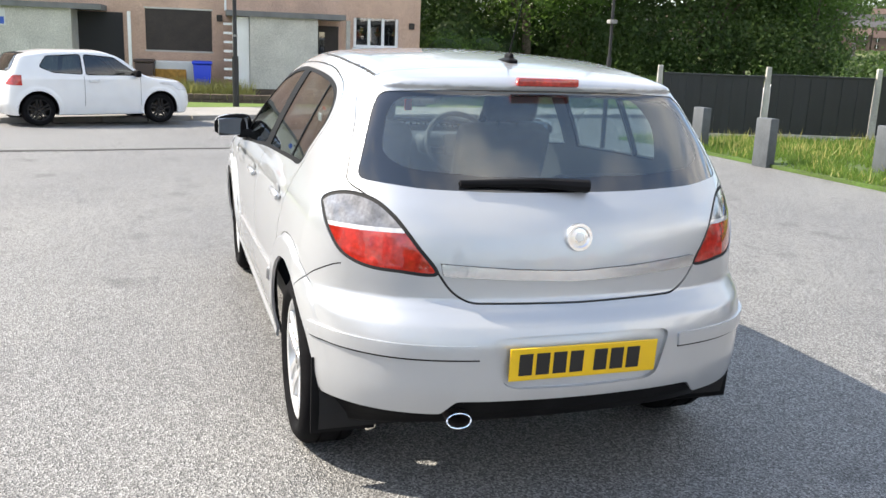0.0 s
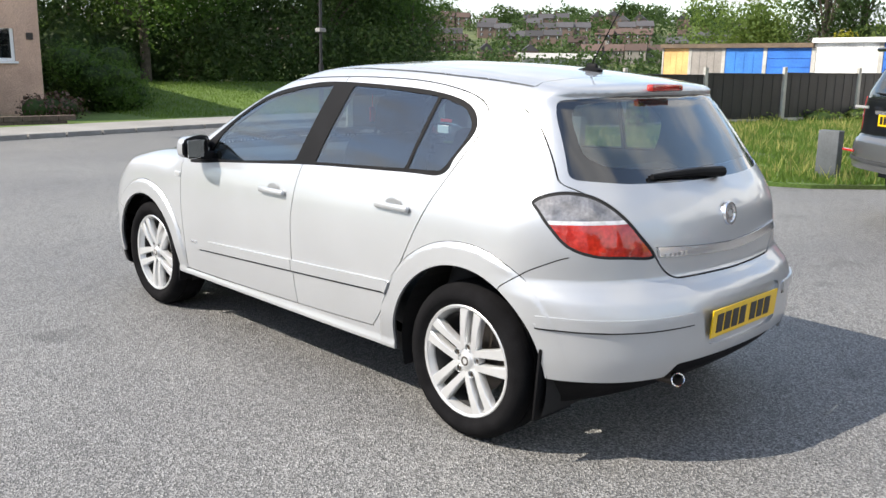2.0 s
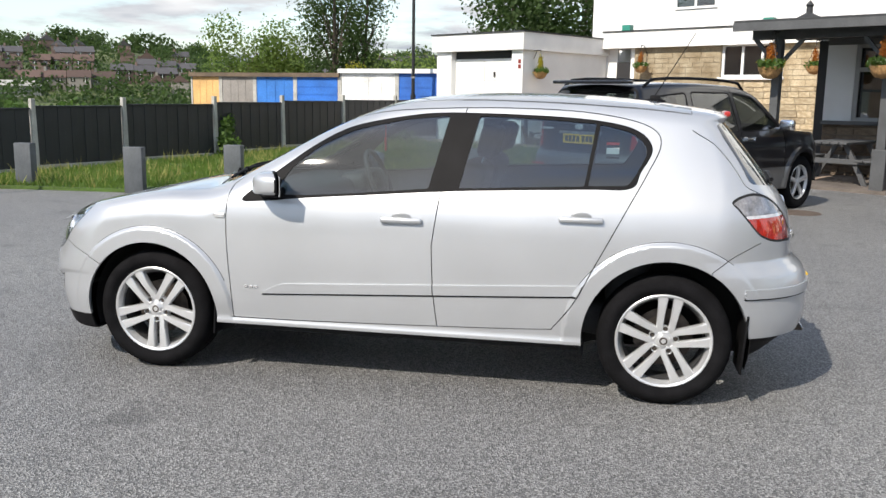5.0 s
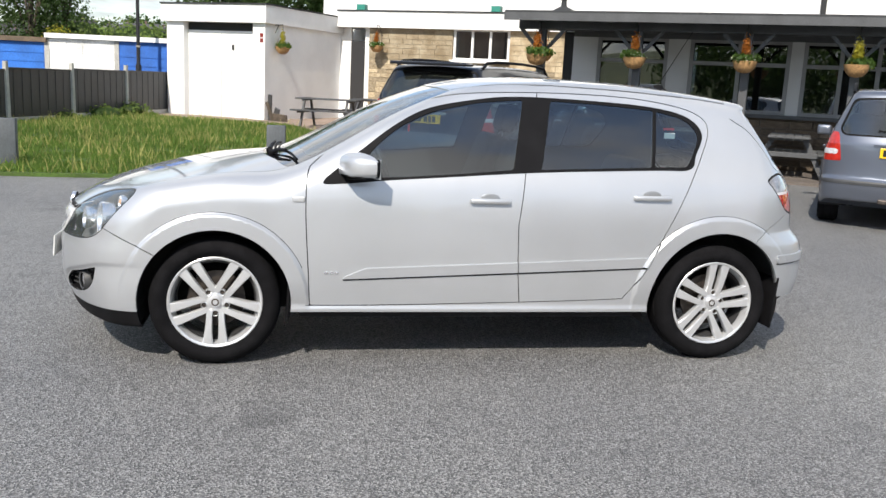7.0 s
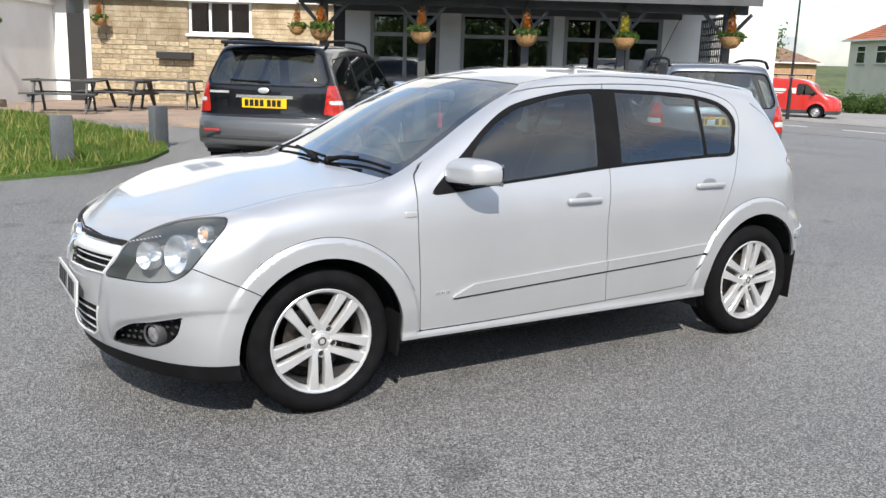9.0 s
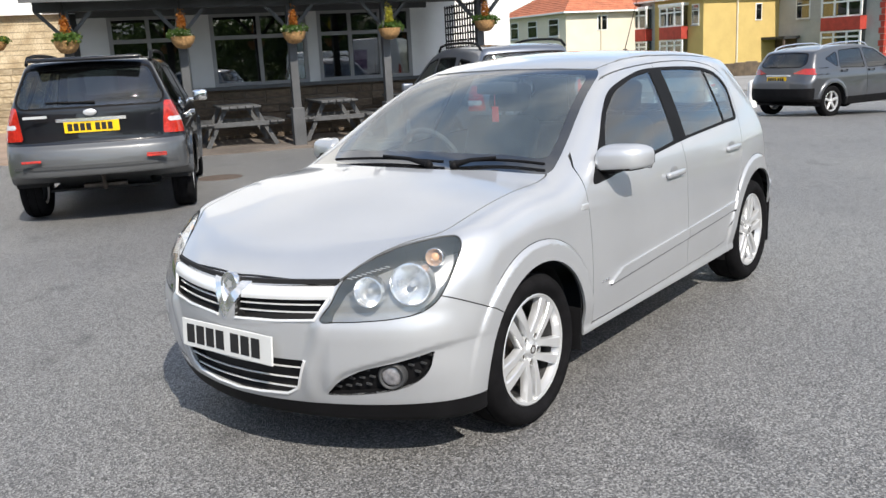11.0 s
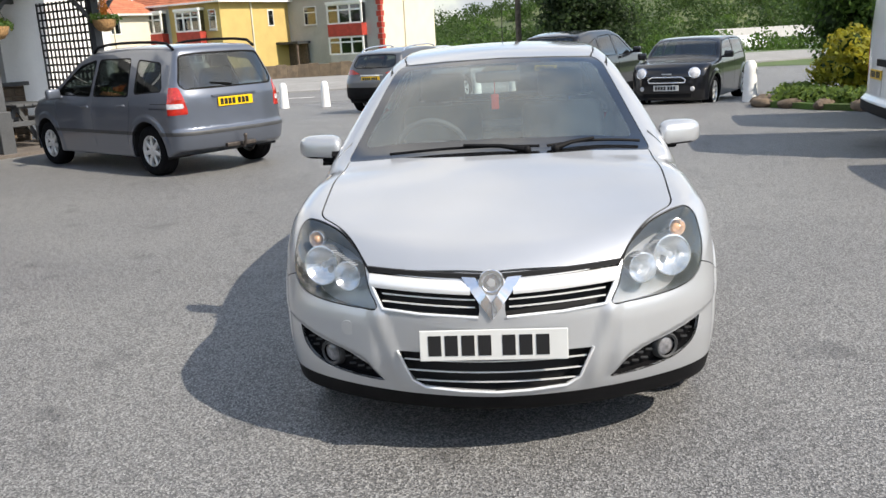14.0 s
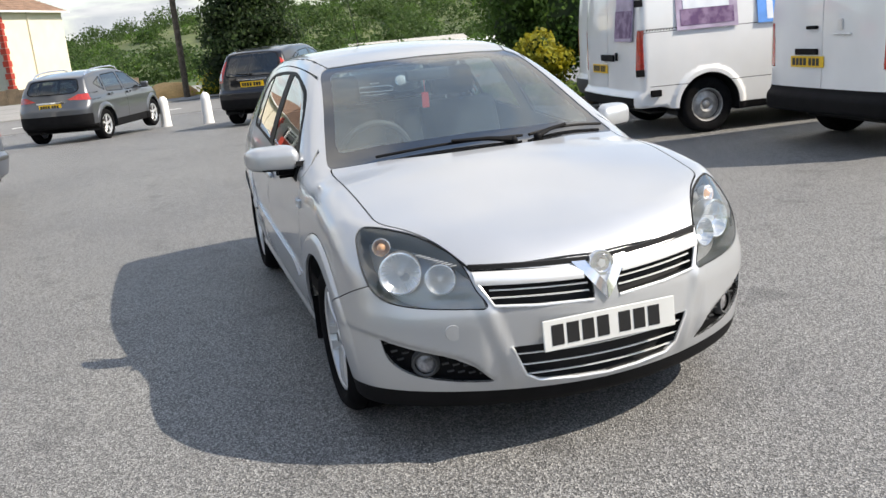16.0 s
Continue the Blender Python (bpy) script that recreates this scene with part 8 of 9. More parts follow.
    us = [(-2.2, -.85, 2), (-.35, 1.45, 2), (1.75, 3.65, 3)]
    for a, b, c in us:
        window_unit(pub, a, b, 1.15, 2.48, -13.38, pub_m(), c, 2, wf, bar=.075, transom=.68)
    for a, b in ((-2.75, -2.24), (-.81, -.39), (1.49, 1.71)):
        block("window_pier", a, b, -13.6, -13.37, 1.12, 2.5, wp_, pub)
    block("window_pier", 3.69, 4.0, -13.6, -13.40, 1.05, 2.75, WHITE_RENDER, pub)
    # entrance between stone wall and window front
    block("flank_stone", -3.06, -3.0, -20.0, -16.2, zb, 2.95, STONE_DARK, pub)
    # two near-black sheets paint the shade inside the entrance
    block("flank_doorway", -3.05, -3.0, -16.2, -13.75, zb, 2.7, SHADE_BLACK, pub)
    block("entrance_dark", -3.0, -2.76, -13.72, -13.6, zb, 2.6, SHADE_BLACK, pub)
    # pergola
    pg = thing("pergola", "grey painted timber pergola with felt roof along the window front", "pergola")
    posts = (-2.85, -1.05, .82, 2.55, 4.42)
    for u in posts:
        p = block("pergola_post", u - .07, u + .07, -11.47, -11.33, .02, 2.5, GREY_TIMBER, pg, bevel=.008)
        block("post_foot", u - .11, u + .11, -11.51, -11.29, .02, .72, GREY_TIMBER, p, bevel=.01)
        for s in (-1, 1):
            bm = bmesh.new()
            box(bm, -.03, .03, -.03, .03, 0, .55)
            bmesh.ops.transform(bm, matrix=pub_m(u + s * .05, -11.4, 2.1) @ Matrix.Rotation(radians(s * 42), 4, 'Y'), verts=bm.verts)
            part("brace", bm, GREY_TIMBER, p)
    block("front_beam", -3.3, 4.75, -11.48, -11.32, 2.5, 2.68, DARK_TIMBER, pg)
    block("back_beam", -3.3, 4.75, -13.3, -13.2, 2.6, 2.75, DARK_TIMBER, pg)
    for k in range(11):
        u = -3.1 + k * .76
        block("rafter", u - .04, u + .04, -13.3, -11.3, 2.66, 2.72, DARK_TIMBER, pg)
    bm = bmesh.new()
    box(bm, -3.45, 4.85, -13.65, -10.88, 0, .06, bevel=.01)
    for v in bm.verts:
        v.co.z += 2.74 + (-10.88 - v.co.y) * .06
    bmesh.ops.transform(bm, matrix=pub_m(), verts=bm.verts)
    part("felt_roof", bm, FELT, pg)
    block("fascia_board", -3.45, 4.85, -10.89, -10.86, 2.62, 2.76, GREY_TIMBER, pg)
    # gable ornament, trellis
    bm = bmesh.new()
    lathe(bm, [(.28, 0), (.18, .08), (.06, .14), (.05, .24), (.07, .28), (.03, .33), (0, .36)], 12, pub_m(-2.7, -12.2, 2.85) @ Matrix.Rotation(radians(90), 4, 'X'))
    part("roof_finial", bm, FELT, pg)
    tr = thing("trellis_screen", "black square-lattice trellis screen beside the pergola", "trellis")
    for k in range(13):
        n = -13.35 + k * .14
        block("lattice_upright", 4.44, 4.46, n, n + .035, .1, 2.5, IRON, tr)
    for k in range(18):
        z = .15 + k * .135
        block("lattice_rail", 4.461, 4.475, -13.35, -11.6, z, z + .035, IRON, tr)
    return pub


public_house()


def hanging_basket(u, n, z, topping, seed, bracket):
    t = thing("hanging_basket", "wicker hanging basket with flowers and trailing leaves", "hanging basket", "baskets along the public house")
    o = pub_m(u, n, z).translation
    bm = bmesh.new()
    prof = [(.03, -.18), (.11, -.16), (.17, -.09), (.20, .0), (.205, .02), (.19, .02), (.185, -.01)]
    lathe(bm, prof, 18, Matrix.Translation(o + Vector((0, 0, .18))) @ Matrix.Rotation(radians(90), 4, 'X'))
    part("basket", bm, WICKER, t, smooth=True)
    rng = random.Random(seed)
    bl = [(o.x + rng.uniform(-.13, .13), o.y + rng.uniform(-.13, .13), o.z + .22 + rng.uniform(-.03, .05), .12, .12, .07) for _ in range(9)]
    leaves("foliage", bl, .06, 520, LEAF_MID, t, seed=seed)
    leaves("flowers", bl, .035, 90, LEAF_YELLOW if seed % 2 else BLOSSOM, t, seed=seed + 1, fill=.05, kind="stuff")
    leaves("centre_plant", [(o.x, o.y, o.z + .39, .07, .07, .22)], .04, 420, topping, t, seed=seed + 2, kind="stuff")
    bm = bmesh.new()
    b = pub_m(u + bracket[0], n + bracket[1], z + .78).translation
    tube(bm, [b, (o.x, o.y, o.z + .80), (o.x, o.y, o.z + .70)], .012, 6)
    tube(bm, [b - Vector((0, 0, .3)), (b.x * .45 + o.x * .55, b.y * .45 + o.y * .55, b.z)], .010, 6)
    part("bracket", bm, IRON, t)
    for k in range(3):
        a = k * 2.09
        bm = bmesh.new()
        tube(bm, [(o.x, o.y, o.z + .70), (o.x + .19 * math.cos(a), o.y + .19 * math.sin(a), o.z + .19)], .004, 4)
        part("chain", bm, IRON, t)


for u, n, z, top_, sd, br in ((-11.85, -16.5, 2.0, LEAF_YELLOW, 1, (-.3, 0)), (-10.5, -19.6, 2.25, LEAF_ORANGE, 2, (0, -.4)), (-4.6, -17.6, 2.1, LEAF_ORANGE, 3, (0, -.4)), (-2.85, -11.1, 1.83, LEAF_ORANGE, 5, (0, -.25)),
                            (-1.05, -11.1, 1.83, LEAF_ORANGE, 4, (0, -.25)), (.82, -11.1, 1.83, LEAF_ORANGE, 6, (0, -.25)), (2.55, -11.1, 1.83, LEAF_YELLOW, 7, (0, -.25)), (4.42, -11.1, 1.9, LEAF_ORANGE, 8, (0, -.25))):
    hanging_basket(u, n, z, top_, sd, br)


def picnic_table(m, material, label):
    t = thing("picnic_table", label, "picnic table", "picnic tables")
    L = .78
    for k in range(5):
        bm = bmesh.new()
        box(bm, -L, L, -.35 + k * .142, -.35 + k * .142 + .128, .70, .735, bevel=.006)
        part("top_plank", bm, material, t)
    for s in (-1, 1):
        for k in range(2):
            bm = bmesh.new()
            box(bm, -L, L, s * .62 + k * .135 - .135, s * .62 + k * .135 - .01, .42, .455, bevel=.006)
            part("seat_plank", bm, material, t)
        for e in (-.55, .55):
            bm = bmesh.new()
            box(bm, -.022, .022, -.045, .045, -.40, .40)
            bmesh.ops.transform(bm, matrix=Matrix.Translation((e, s * .44, .355)) @ Matrix.Rotation(radians(s * 27), 4, 'X'), verts=bm.verts)
            for v in bm.verts:
                v.co.z = min(max(v.co.z, 0), .70)
            part("leg", bm, material, t)
    for e in (-.59, .59):
        for z, w in ((.37, .72), (.66, .33)):
            bm = bmesh.new()
            box(bm, e - .02, e + .02, -w, w, z, z + .085, bevel=.004)
            part("cross_rail", bm, material, t)
    t.matrix_world = m
    return t


FLIP = Matrix.Diagonal((1, -1, 1, 1))
tg1 = picnic_table(pub_m(-.15, -12.35, .06) @ FLIP @ Matrix.Rotation(radians(90), 4, 'Z'), GREY_TIMBER, "grey weathered timber picnic table under the pergola")
for u in (1.65, 3.25, -2.0):
    copy_thing(tg1, pub_m(u, -12.35, .06) @ FLIP @ Matrix.Rotation(radians(90), 4, 'Z'))
tg2 = picnic_table(pub_m(-9.3, -14.7, .16) @ FLIP @ Matrix.Rotation(radians(14), 4, 'Z'), DARK_TIMBER, "dark grey timber picnic table on the patio")
copy_thing(tg2, pub_m(-8.75, -16.6, .16) @ FLIP @ Matrix.Rotation(radians(-8), 4, 'Z'))
copy_thing(tg2, pub_m(-7.9, -17.6, .16) @ FLIP @ Matrix.Rotation(radians(5), 4, 'Z'))
bm = bmesh.new()
lathe(bm, [(0, .002), (.30, .002), (.31, -.01)], 24, Matrix.Translation((-3.5, -7.2, float(lie(-3.5, -7.2)) + .004)) @ Matrix.Rotation(radians(90), 4, 'X'))
tagged(part("drain_cover", bm, mat("rusty_iron", (.10, .075, .06), rough=.8, var=.3, scale=12)), "rusty iron drain cover set in the tarmac", "drain cover")

junk = thing("broken_boards", "broken timber boards heaped against the wall", "timber")
for k, (u, w, z1, lean) in enumerate(((-11.95, .12, .75, 8), (-11.8, .10, .55, -14), (-11.7, .16, .40, 22), (-11.5, .5, .22, 4))):
    bm = bmesh.new()
    box(bm, -w / 2, w / 2, -.02, .02, 0, z1, bevel=.004)
    bmesh.ops.transform(bm, matrix=pub_m(u, -16.05 + .07 * k, .15) @ Matrix.Rotation(radians(lean), 4, 'Y') @ Matrix.Rotation(radians(-12), 4, 'X'), verts=bm.verts)
    part("board", bm, BARK if k % 2 else DARK_TIMBER, junk)


# ---- flats across the road ----
PEBBLEDASH = mat("pink_pebbledash", (0.552, 0.377, 0.287), rough=.95, var=.14, scale=1.2, fine=.3, fine_scale=45, bump=.006)
GREY_DASH = mat("grey_pebbledash", (0.528, 0.512, 0.464), rough=.95, var=.12, scale=1.5, fine=.32, fine_scale=45, bump=.006)
BOARDED = mat("brown_steel_shutter", (0.036, 0.026, 0.0209), rough=.6, var=.2, scale=3, fine=.2, fine_scale=30)
SLAB_GREY = mat("lead_canopy", (.16, .16, .16), rough=.7, var=.2, scale=3)
BRICK_DARK = mat("dark_brick", (.11, .08, .065), rough=.9, var=.3, scale=6, fine=.2, fine_scale=30)


def flats():
    """Two storeys of flats; x runs along the front (towards -y of the land), y out to the road."""
    f = thing("flats_block", "pink pebbledashed flats with boarded window and grey porches", "building")
    ang = math.atan2(-12.8, -.8)
    base = Matrix(((-.062, -.998, 0, 25.2), (-.998, .062, 0, 6.0), (0, 0, 1, -.42), (0, 0, 0, 1)))
    W = lambda nm, u0, u1, n0, n1, z0, z1, m, par=f, bevel=0, label="": block(nm, u0, u1, n0, n1, z0, z1, m, par, base, bevel, label)
    W("front_wall", -9, 12.98, -.3, -.02, -.4, 1.4, PEBBLEDASH)
    for a, b in ((-9, 4.25), (6.25, 10.75), (12.25, 12.98)):
        W("front_wall", a, b, -.3, -.021, 1.4, 2.66, PEBBLEDASH)
    W("front_wall", 10.75, 12.25, -.3, -.023, 1.4, 1.66, PEBBLEDASH)
    W("front_wall", -9, 12.98, -.3, -.022, 2.66, 6.2, PEBBLEDASH)
    W("side_wall", 12.7, 13.0, -8.3, -.3, -.4, 6.2, PEBBLEDASH)
    W("roof", -9.4, 13.4, -8.6, .4, 6.2, 6.5, SLAB_GREY)
    W("shutter", 4.25, 6.25, -.14, -.06, 1.38, 2.68, BOARDED, label="brown steel sheet over a window")
    for z in (1.36, 2.66):
        W("shutter_rail", 4.22, 6.28, -.06, -.01, z, z + .05, GREY_DASH)
    window_unit(f, 10.8, 12.2, 1.75, 2.72, -.06, base, 3, 1, WHITE_PAINTED, bar=.09)
    W("window_sill", 10.7, 12.3, -.06, .08, 1.64, 1.70, WHITE_PAINTED)
    for u0, u1 in ((-6.0, 2.3), (7.38, 9.45)):
        W("porch_block", u0, u1, 0, 1.3, .35, 2.52, GREY_DASH)
        W("porch_plinth", u0, u1, .02, 1.28, -.4, .35, BRICK_DARK)
        W("porch_canopy", u0 - .7, u1 + .85, 0, 1.45, 2.52, 2.68, SLAB_GREY)
    for k in range(8):
        W("louvre", 6.60, 6.86, 1.0, 1.18, .35 + k * .27, .42 + k * .27, WHITE_PAINTED)
    W("screen_panel", 6.87, 7.36, 1.02, 1.2, -.1, 2.5, WHITE_PAINTED, label="white louvred screen beside the porch")
    # open doorway's shade painted as a thin black sheet
    W("dark_doorway", 2.3, 3.6, -.02, .02, -.3, 2.5, SHADE_BLACK)
    W("porch_column", 3.84, 3.93, 1.1, 1.2, -.3, 2.52, WHITE_PAINTED)
    W("front_door", 9.5, 10.25, -.02, .03, .1, 2.35, BOARDED)
    W("door_light", 9.62, 9.8, .03, .045, 1.2, 2.15, WINDOW_DARK)
    W("porch_column", 10.35, 10.47, 1.1, 1.22, -.3, 2.52, CONCRETE)
    for u in (6.40, 12.6):
        W("wall_vent", u, u + .18, -.02, .03, 2.35, 2.55, BOARDED)
    W("drain_pipe", 6.64, 6.71, .0, .08, 2.7, 6.2, WHITE_PAINTED)
    W("entrance_sign", -.2, .55, 1.3, 1.33, 1.98, 2.45, PLATE_WHITE, label="white and blue notice board")
    W("sign_bar", -.1, .25, 1.33, 1.335, 2.28, 2.36, SHUT)
    W("sign_bar", .3, .52, 1.33, 1.335, 2.02, 2.22, mat("sign_blue", (.03, .10, .45), rough=.4))
    wall = thing("garden_wall", "low dark brick garden wall", "wall")
    for u in np.arange(4.6, 12.0, .46):
        for r in range(2):
            uu = u + (r % 2) * .23
            block("brick", uu, uu + .445, 3.6, 3.82, .02 + r * .15, .16 + r * .15, BRICK_DARK, wall, base, .008)
    step_ = thing("entrance_steps", "concrete entrance steps with handrail", "steps")
    for k in range(3):
        block("step", 9.3, 10.8, 1.4, 2.6 - k * .3, -.1 + k * .16, .06 + k * .16, CONCRETE, step_, base)
    bm = bmesh.new()
    tube(bm, [base @ Vector((9.4, 2.5, .1)), base @ Vector((9.4, 2.5, 1.0)), base @ Vector((9.4, 1.4, 1.4)), base @ Vector((9.4, 1.4, .4))], .025, 6)
    part("handrail", bm, IRON, step_)
    for nm, u, n, m, lab in (("wheelie_bin", 4.25, .8, mat("brown_bin_plastic", (.06, .035, .028), rough=.5), "brown wheelie bin by the wall"), ("wheelie_bin", 5.95, 1.0, mat("blue_bin_plastic", (.015, .06, .62), rough=.45), "bright blue wheelie bin by the wall"),
                             ("wheelie_bin", 10.7, .9, mat("grey_bin_plastic", (.04, .045, .05), rough=.5), "dark grey wheelie bin by the door")):
        b = thing(nm, lab, "bin", "wheelie bins")
        bm = bmesh.new()
        box(bm, -.27, .27, -.3, .3, .08, .95, bevel=.03)
        for v in bm.verts:
            k = .8 + .2 * v.co.z / .95
            v.co.x *= k
            v.co.y *= k
        o = base @ Vector((u, n, 0))
        mm = Matrix.Translation((o.x, o.y, float(lie(o.x, o.y)) + .09)) @ Matrix.Rotation(ang, 4, 'Z')
        part("bin_body", bm, m, b, smooth=True)
        bm = bmesh.new()
        box(bm, -.3, .3, -.34, .34, .95, 1.05, bevel=.035)
        part("bin_lid", bm, m, b, smooth=True)
        for s in (-1, 1):
            bm = bmesh.new()
            lathe(bm, [(0, .03), (.1, .03), (.1, -.03), (0, -.03)], 14, Matrix.Translation((s * .24, -.26, .1)) @ Matrix.Rotation(radians(90), 4, 'Z'))
            part("bin_wheel", bm, RUBBER, b)
        b.matrix_world = mm
    ma = thing("dumped_mattress", "dumped mattress with orange board against the wall", "mattress")
    block("mattress", 4.5, 5.75, .25, .45, -.0, 1.1, PLATE_WHITE, ma, base, .05)
    block("orange_board", 4.52, 5.45, .46, .50, .15, .85, mat("orange_board", (.5, .26, .05), rough=.7, var=.3), ma, base, .02)
    g = grass_blades("overgrown_grass", [(base @ Vector(q)).to_2d()[:] for q in ((4.9, .6, 0), (7.3, 1.4, 0), (7.5, 2.6, 0), (4.9, 3.2, 0))], 4000, .5, STRAW, 12, clump=1.0, zoff=.08)
    tagged(g, "overgrown yellowing grass in the front garden", "grass")
    hedge_mass("garden_shrub", "dark red-leaved low shrub by the steps", [(*(base @ Vector((12.2 + .4 * k, 1.8, .25))).to_2d(), -.05, .55, .55, .45) for k in range(3)], .09, 1200, mat("red_shrub_leaf", (.09, .05, .03), rough=.6, island=.4), 21)


flats()
g = grass_blades("verge_grass", [(21.2, -9), (21.6, -24), (30, -26), (33, -9)], 26000, .10, GRASS, 14, clump=1.0, zoff=.09)
tagged(g, "short green grass of the verge", "grass")
hb = clumps(25.4, -9.0, .9, 1.5, 1.5, 1.2, 16, 5, .5)
hedge_mass("clipped_hedge", "rounded clipped green hedge on the grass", hb, .08, 14000, LEAF_MID, 6)
tree("blossom_tree", "broad tree with pale blossom over the grass", 33.0, -14.4, 8.6, 3.9, 2.6, LEAF_MID, .14, 22000, 31, extra=(BLOSSOM, 2600), trunk_r=.22, n=22)
for k, (x, y, h, r, sd) in enumerate(((38.5, -8.0, 11, 5.2, 32), (41.5, -14.8, 11.5, 5.6, 33), (38.5, -20, 10.5, 5.0, 34), (36.3, -26.2, 9.4, 4.4, 35), (45, -22.5, 12, 5.4, 36), (42.5, -2, 11, 5.4, 40), (40, -31, 8.3, 3.7, 39))):
    tree("dark_tree", "tall dark leafy tree in the belt beyond the grass", x, y, h, r, 1.6, LEAF_DARK, .17, 26000, sd, trunk_r=.25, n=26)
ub = []
rng_ = random.Random(2)
for k in range(34):
    t = k / 33
    ub.append((33.4 + 2 * rng_.random() - 2.0 * t, -5.5 - 25 * t, .9 + rng_.random() * .9, 1.6, 1.6, 1.4 + rng_.random()))
hedge_mass("dark_undergrowth", "dark undergrowth below the tree belt", ub, .17, 26000, LEAF_DARK, 37, "undergrowth")
tree("feathery_tree", "light feathery tree at the end of the belt", 34.2, -31.2, 7.4, 2.7, 1.6, LEAF_MID, .12, 9000, 38, trunk_r=.12)

# ---- lock-up garages behind the fence ----
GA, GB = Vector((3.95, -23.25)), Vector((14.15, -25.2))
gd = (GB - GA).normalized()
gm = Matrix(((gd.x, -gd.y, 0, GA.x), (gd.y, gd.x, 0, GA.y), (0, 0, 1, -.15), (0, 0, 0, 1)))
widths = [(.35, 2.1, 2.5, "blue", (.02, .12, .45)), (2.1, 4.25, 2.5, "white", (.72, .72, .70)), (4.25, 6.0, 2.36, "bright_blue", (.02, .14, .50)), (6.0, 7.65, 2.36, "mid_blue", (.03, .17, .52)), (7.65, 9.1, 2.36, "weathered", (.27, .25, .23)), (9.1, 10.4, 2.36, "orange", (.66, .40, .16))]
for k, (a, b, h, cn, c) in enumerate(widths):
    lock = thing("lock_up_garage", f"flat-roofed lock-up garage with {cn.replace('_', ' ')} door", "garage", "row of lock-up garages")
    block("garage_wall", a, a + .07, -4, .0, -.8, h - .14, CONCRETE, lock, gm)
    block("garage_wall", b - .07, b - .004, -4, .0, -.8, h - .14, CONCRETE, lock, gm)
    block("roof_edge", a - .02, b + .016, -4.2, .10 + .004 * (k % 2), h - .14, h, STONE_DARK if k > 1 else WHITE_PAINTED, lock, gm)
    dm = mat(f"{cn}_door_paint", c, rough=.6, var=.22, scale=1.5, fine=.12, fine_scale=20)
    d = block("garage_door", a + .075, b - .08, -.06, -.02, -.8, h - .145, dm, lock, gm)
    for i in range(8):
        if k in (0, 2):
            block("door_slat", a + .09, b - .09, -.02, -.004, .0 + i * .27, .22 + i * .27, dm, d, gm)
        elif i < 3:
            u = a + .1 + (b - a - .2) * (i + 1) / 4
            block("door_batten", u - .02, u + .02, -.02, -.008, -.6, h - .16, dm, d, gm)
tree("pale_tree", "rounded light green tree behind the lock-ups", 13.4, -29.4, 4.6, 1.9, .8, LEAF_LIGHT, .11, 14000, 41, n=22)
tree("tall_birch", "tall thin-leaved birch behind the lock-ups", 9.6, -28.4, 8.5, 1.4, 2.6, LEAF_DARK, .10, 8000, 42, trunk_r=.12)
tree("tall_birch", "tall thin-leaved birch beside another", 8.9, -29.4, 7.0, 1.2, 2.6, LEAF_DARK, .10, 5000, 43, trunk_r=.12)
hedge_mass("yellow_shrubs", "yellow-green shrubs above the garage roofs", clumps(6.6, -28.6, 1.9, 2.2, 1.2, 1.3, 14, 44), .12, 7000, LEAF_LIGHT, 44)
hedge_mass("golden_shrub", "golden shrub above the garage roofs", clumps(8.4, -27.6, 2.0, .8, .7, .7, 7, 45), .11, 2000, LEAF_YELLOW, 45)
for x, y, sd in ((3.6, -38, 46), (.4, -37, 47), (-2.5, -38, 48)):
    tree("dark_conifer", "dark evergreen behind the public house", x, y, 8.6, 2.8, 1.0, LEAF_DARK, .2, 8000, sd)


# ---- houses over the road ----
ROOF_RED = mat("red_clay_tiles", (.44, .155, .085), rough=.85, var=.22, scale=1.5, fine=.25, fine_scale=12)
ROOF_BROWN = mat("brown_roof_tiles", (.22, .14, .10), rough=.85, var=.25, scale=1.5, fine=.25, fine_scale=12)
TILE_HUNG = mat("red_hung_tiles", (.40, .045, .03), rough=.7, var=.2, scale=3, fine=.15, fine_scale=15)
YELLOW_WALL = mat("yellow_render", (.52, .38, .14), rough=.85, var=.07, scale=1.0, fine=.06, fine_scale=20)
CREAM_WALL = mat("cream_render", (.66, .60, .49), rough=.85, var=.06, scale=1.0, fine=.06, fine_scale=20)
BUFF_BRICK = mat("buff_brick", (.40, .25, .14), rough=.9, var=.15, scale=1.5, fine=.2, fine_scale=20)
GREY_WALL = mat("grey_render", (.42, .41, .38), rough=.9, var=.1, scale=1.0, fine=.15, fine_scale=20)


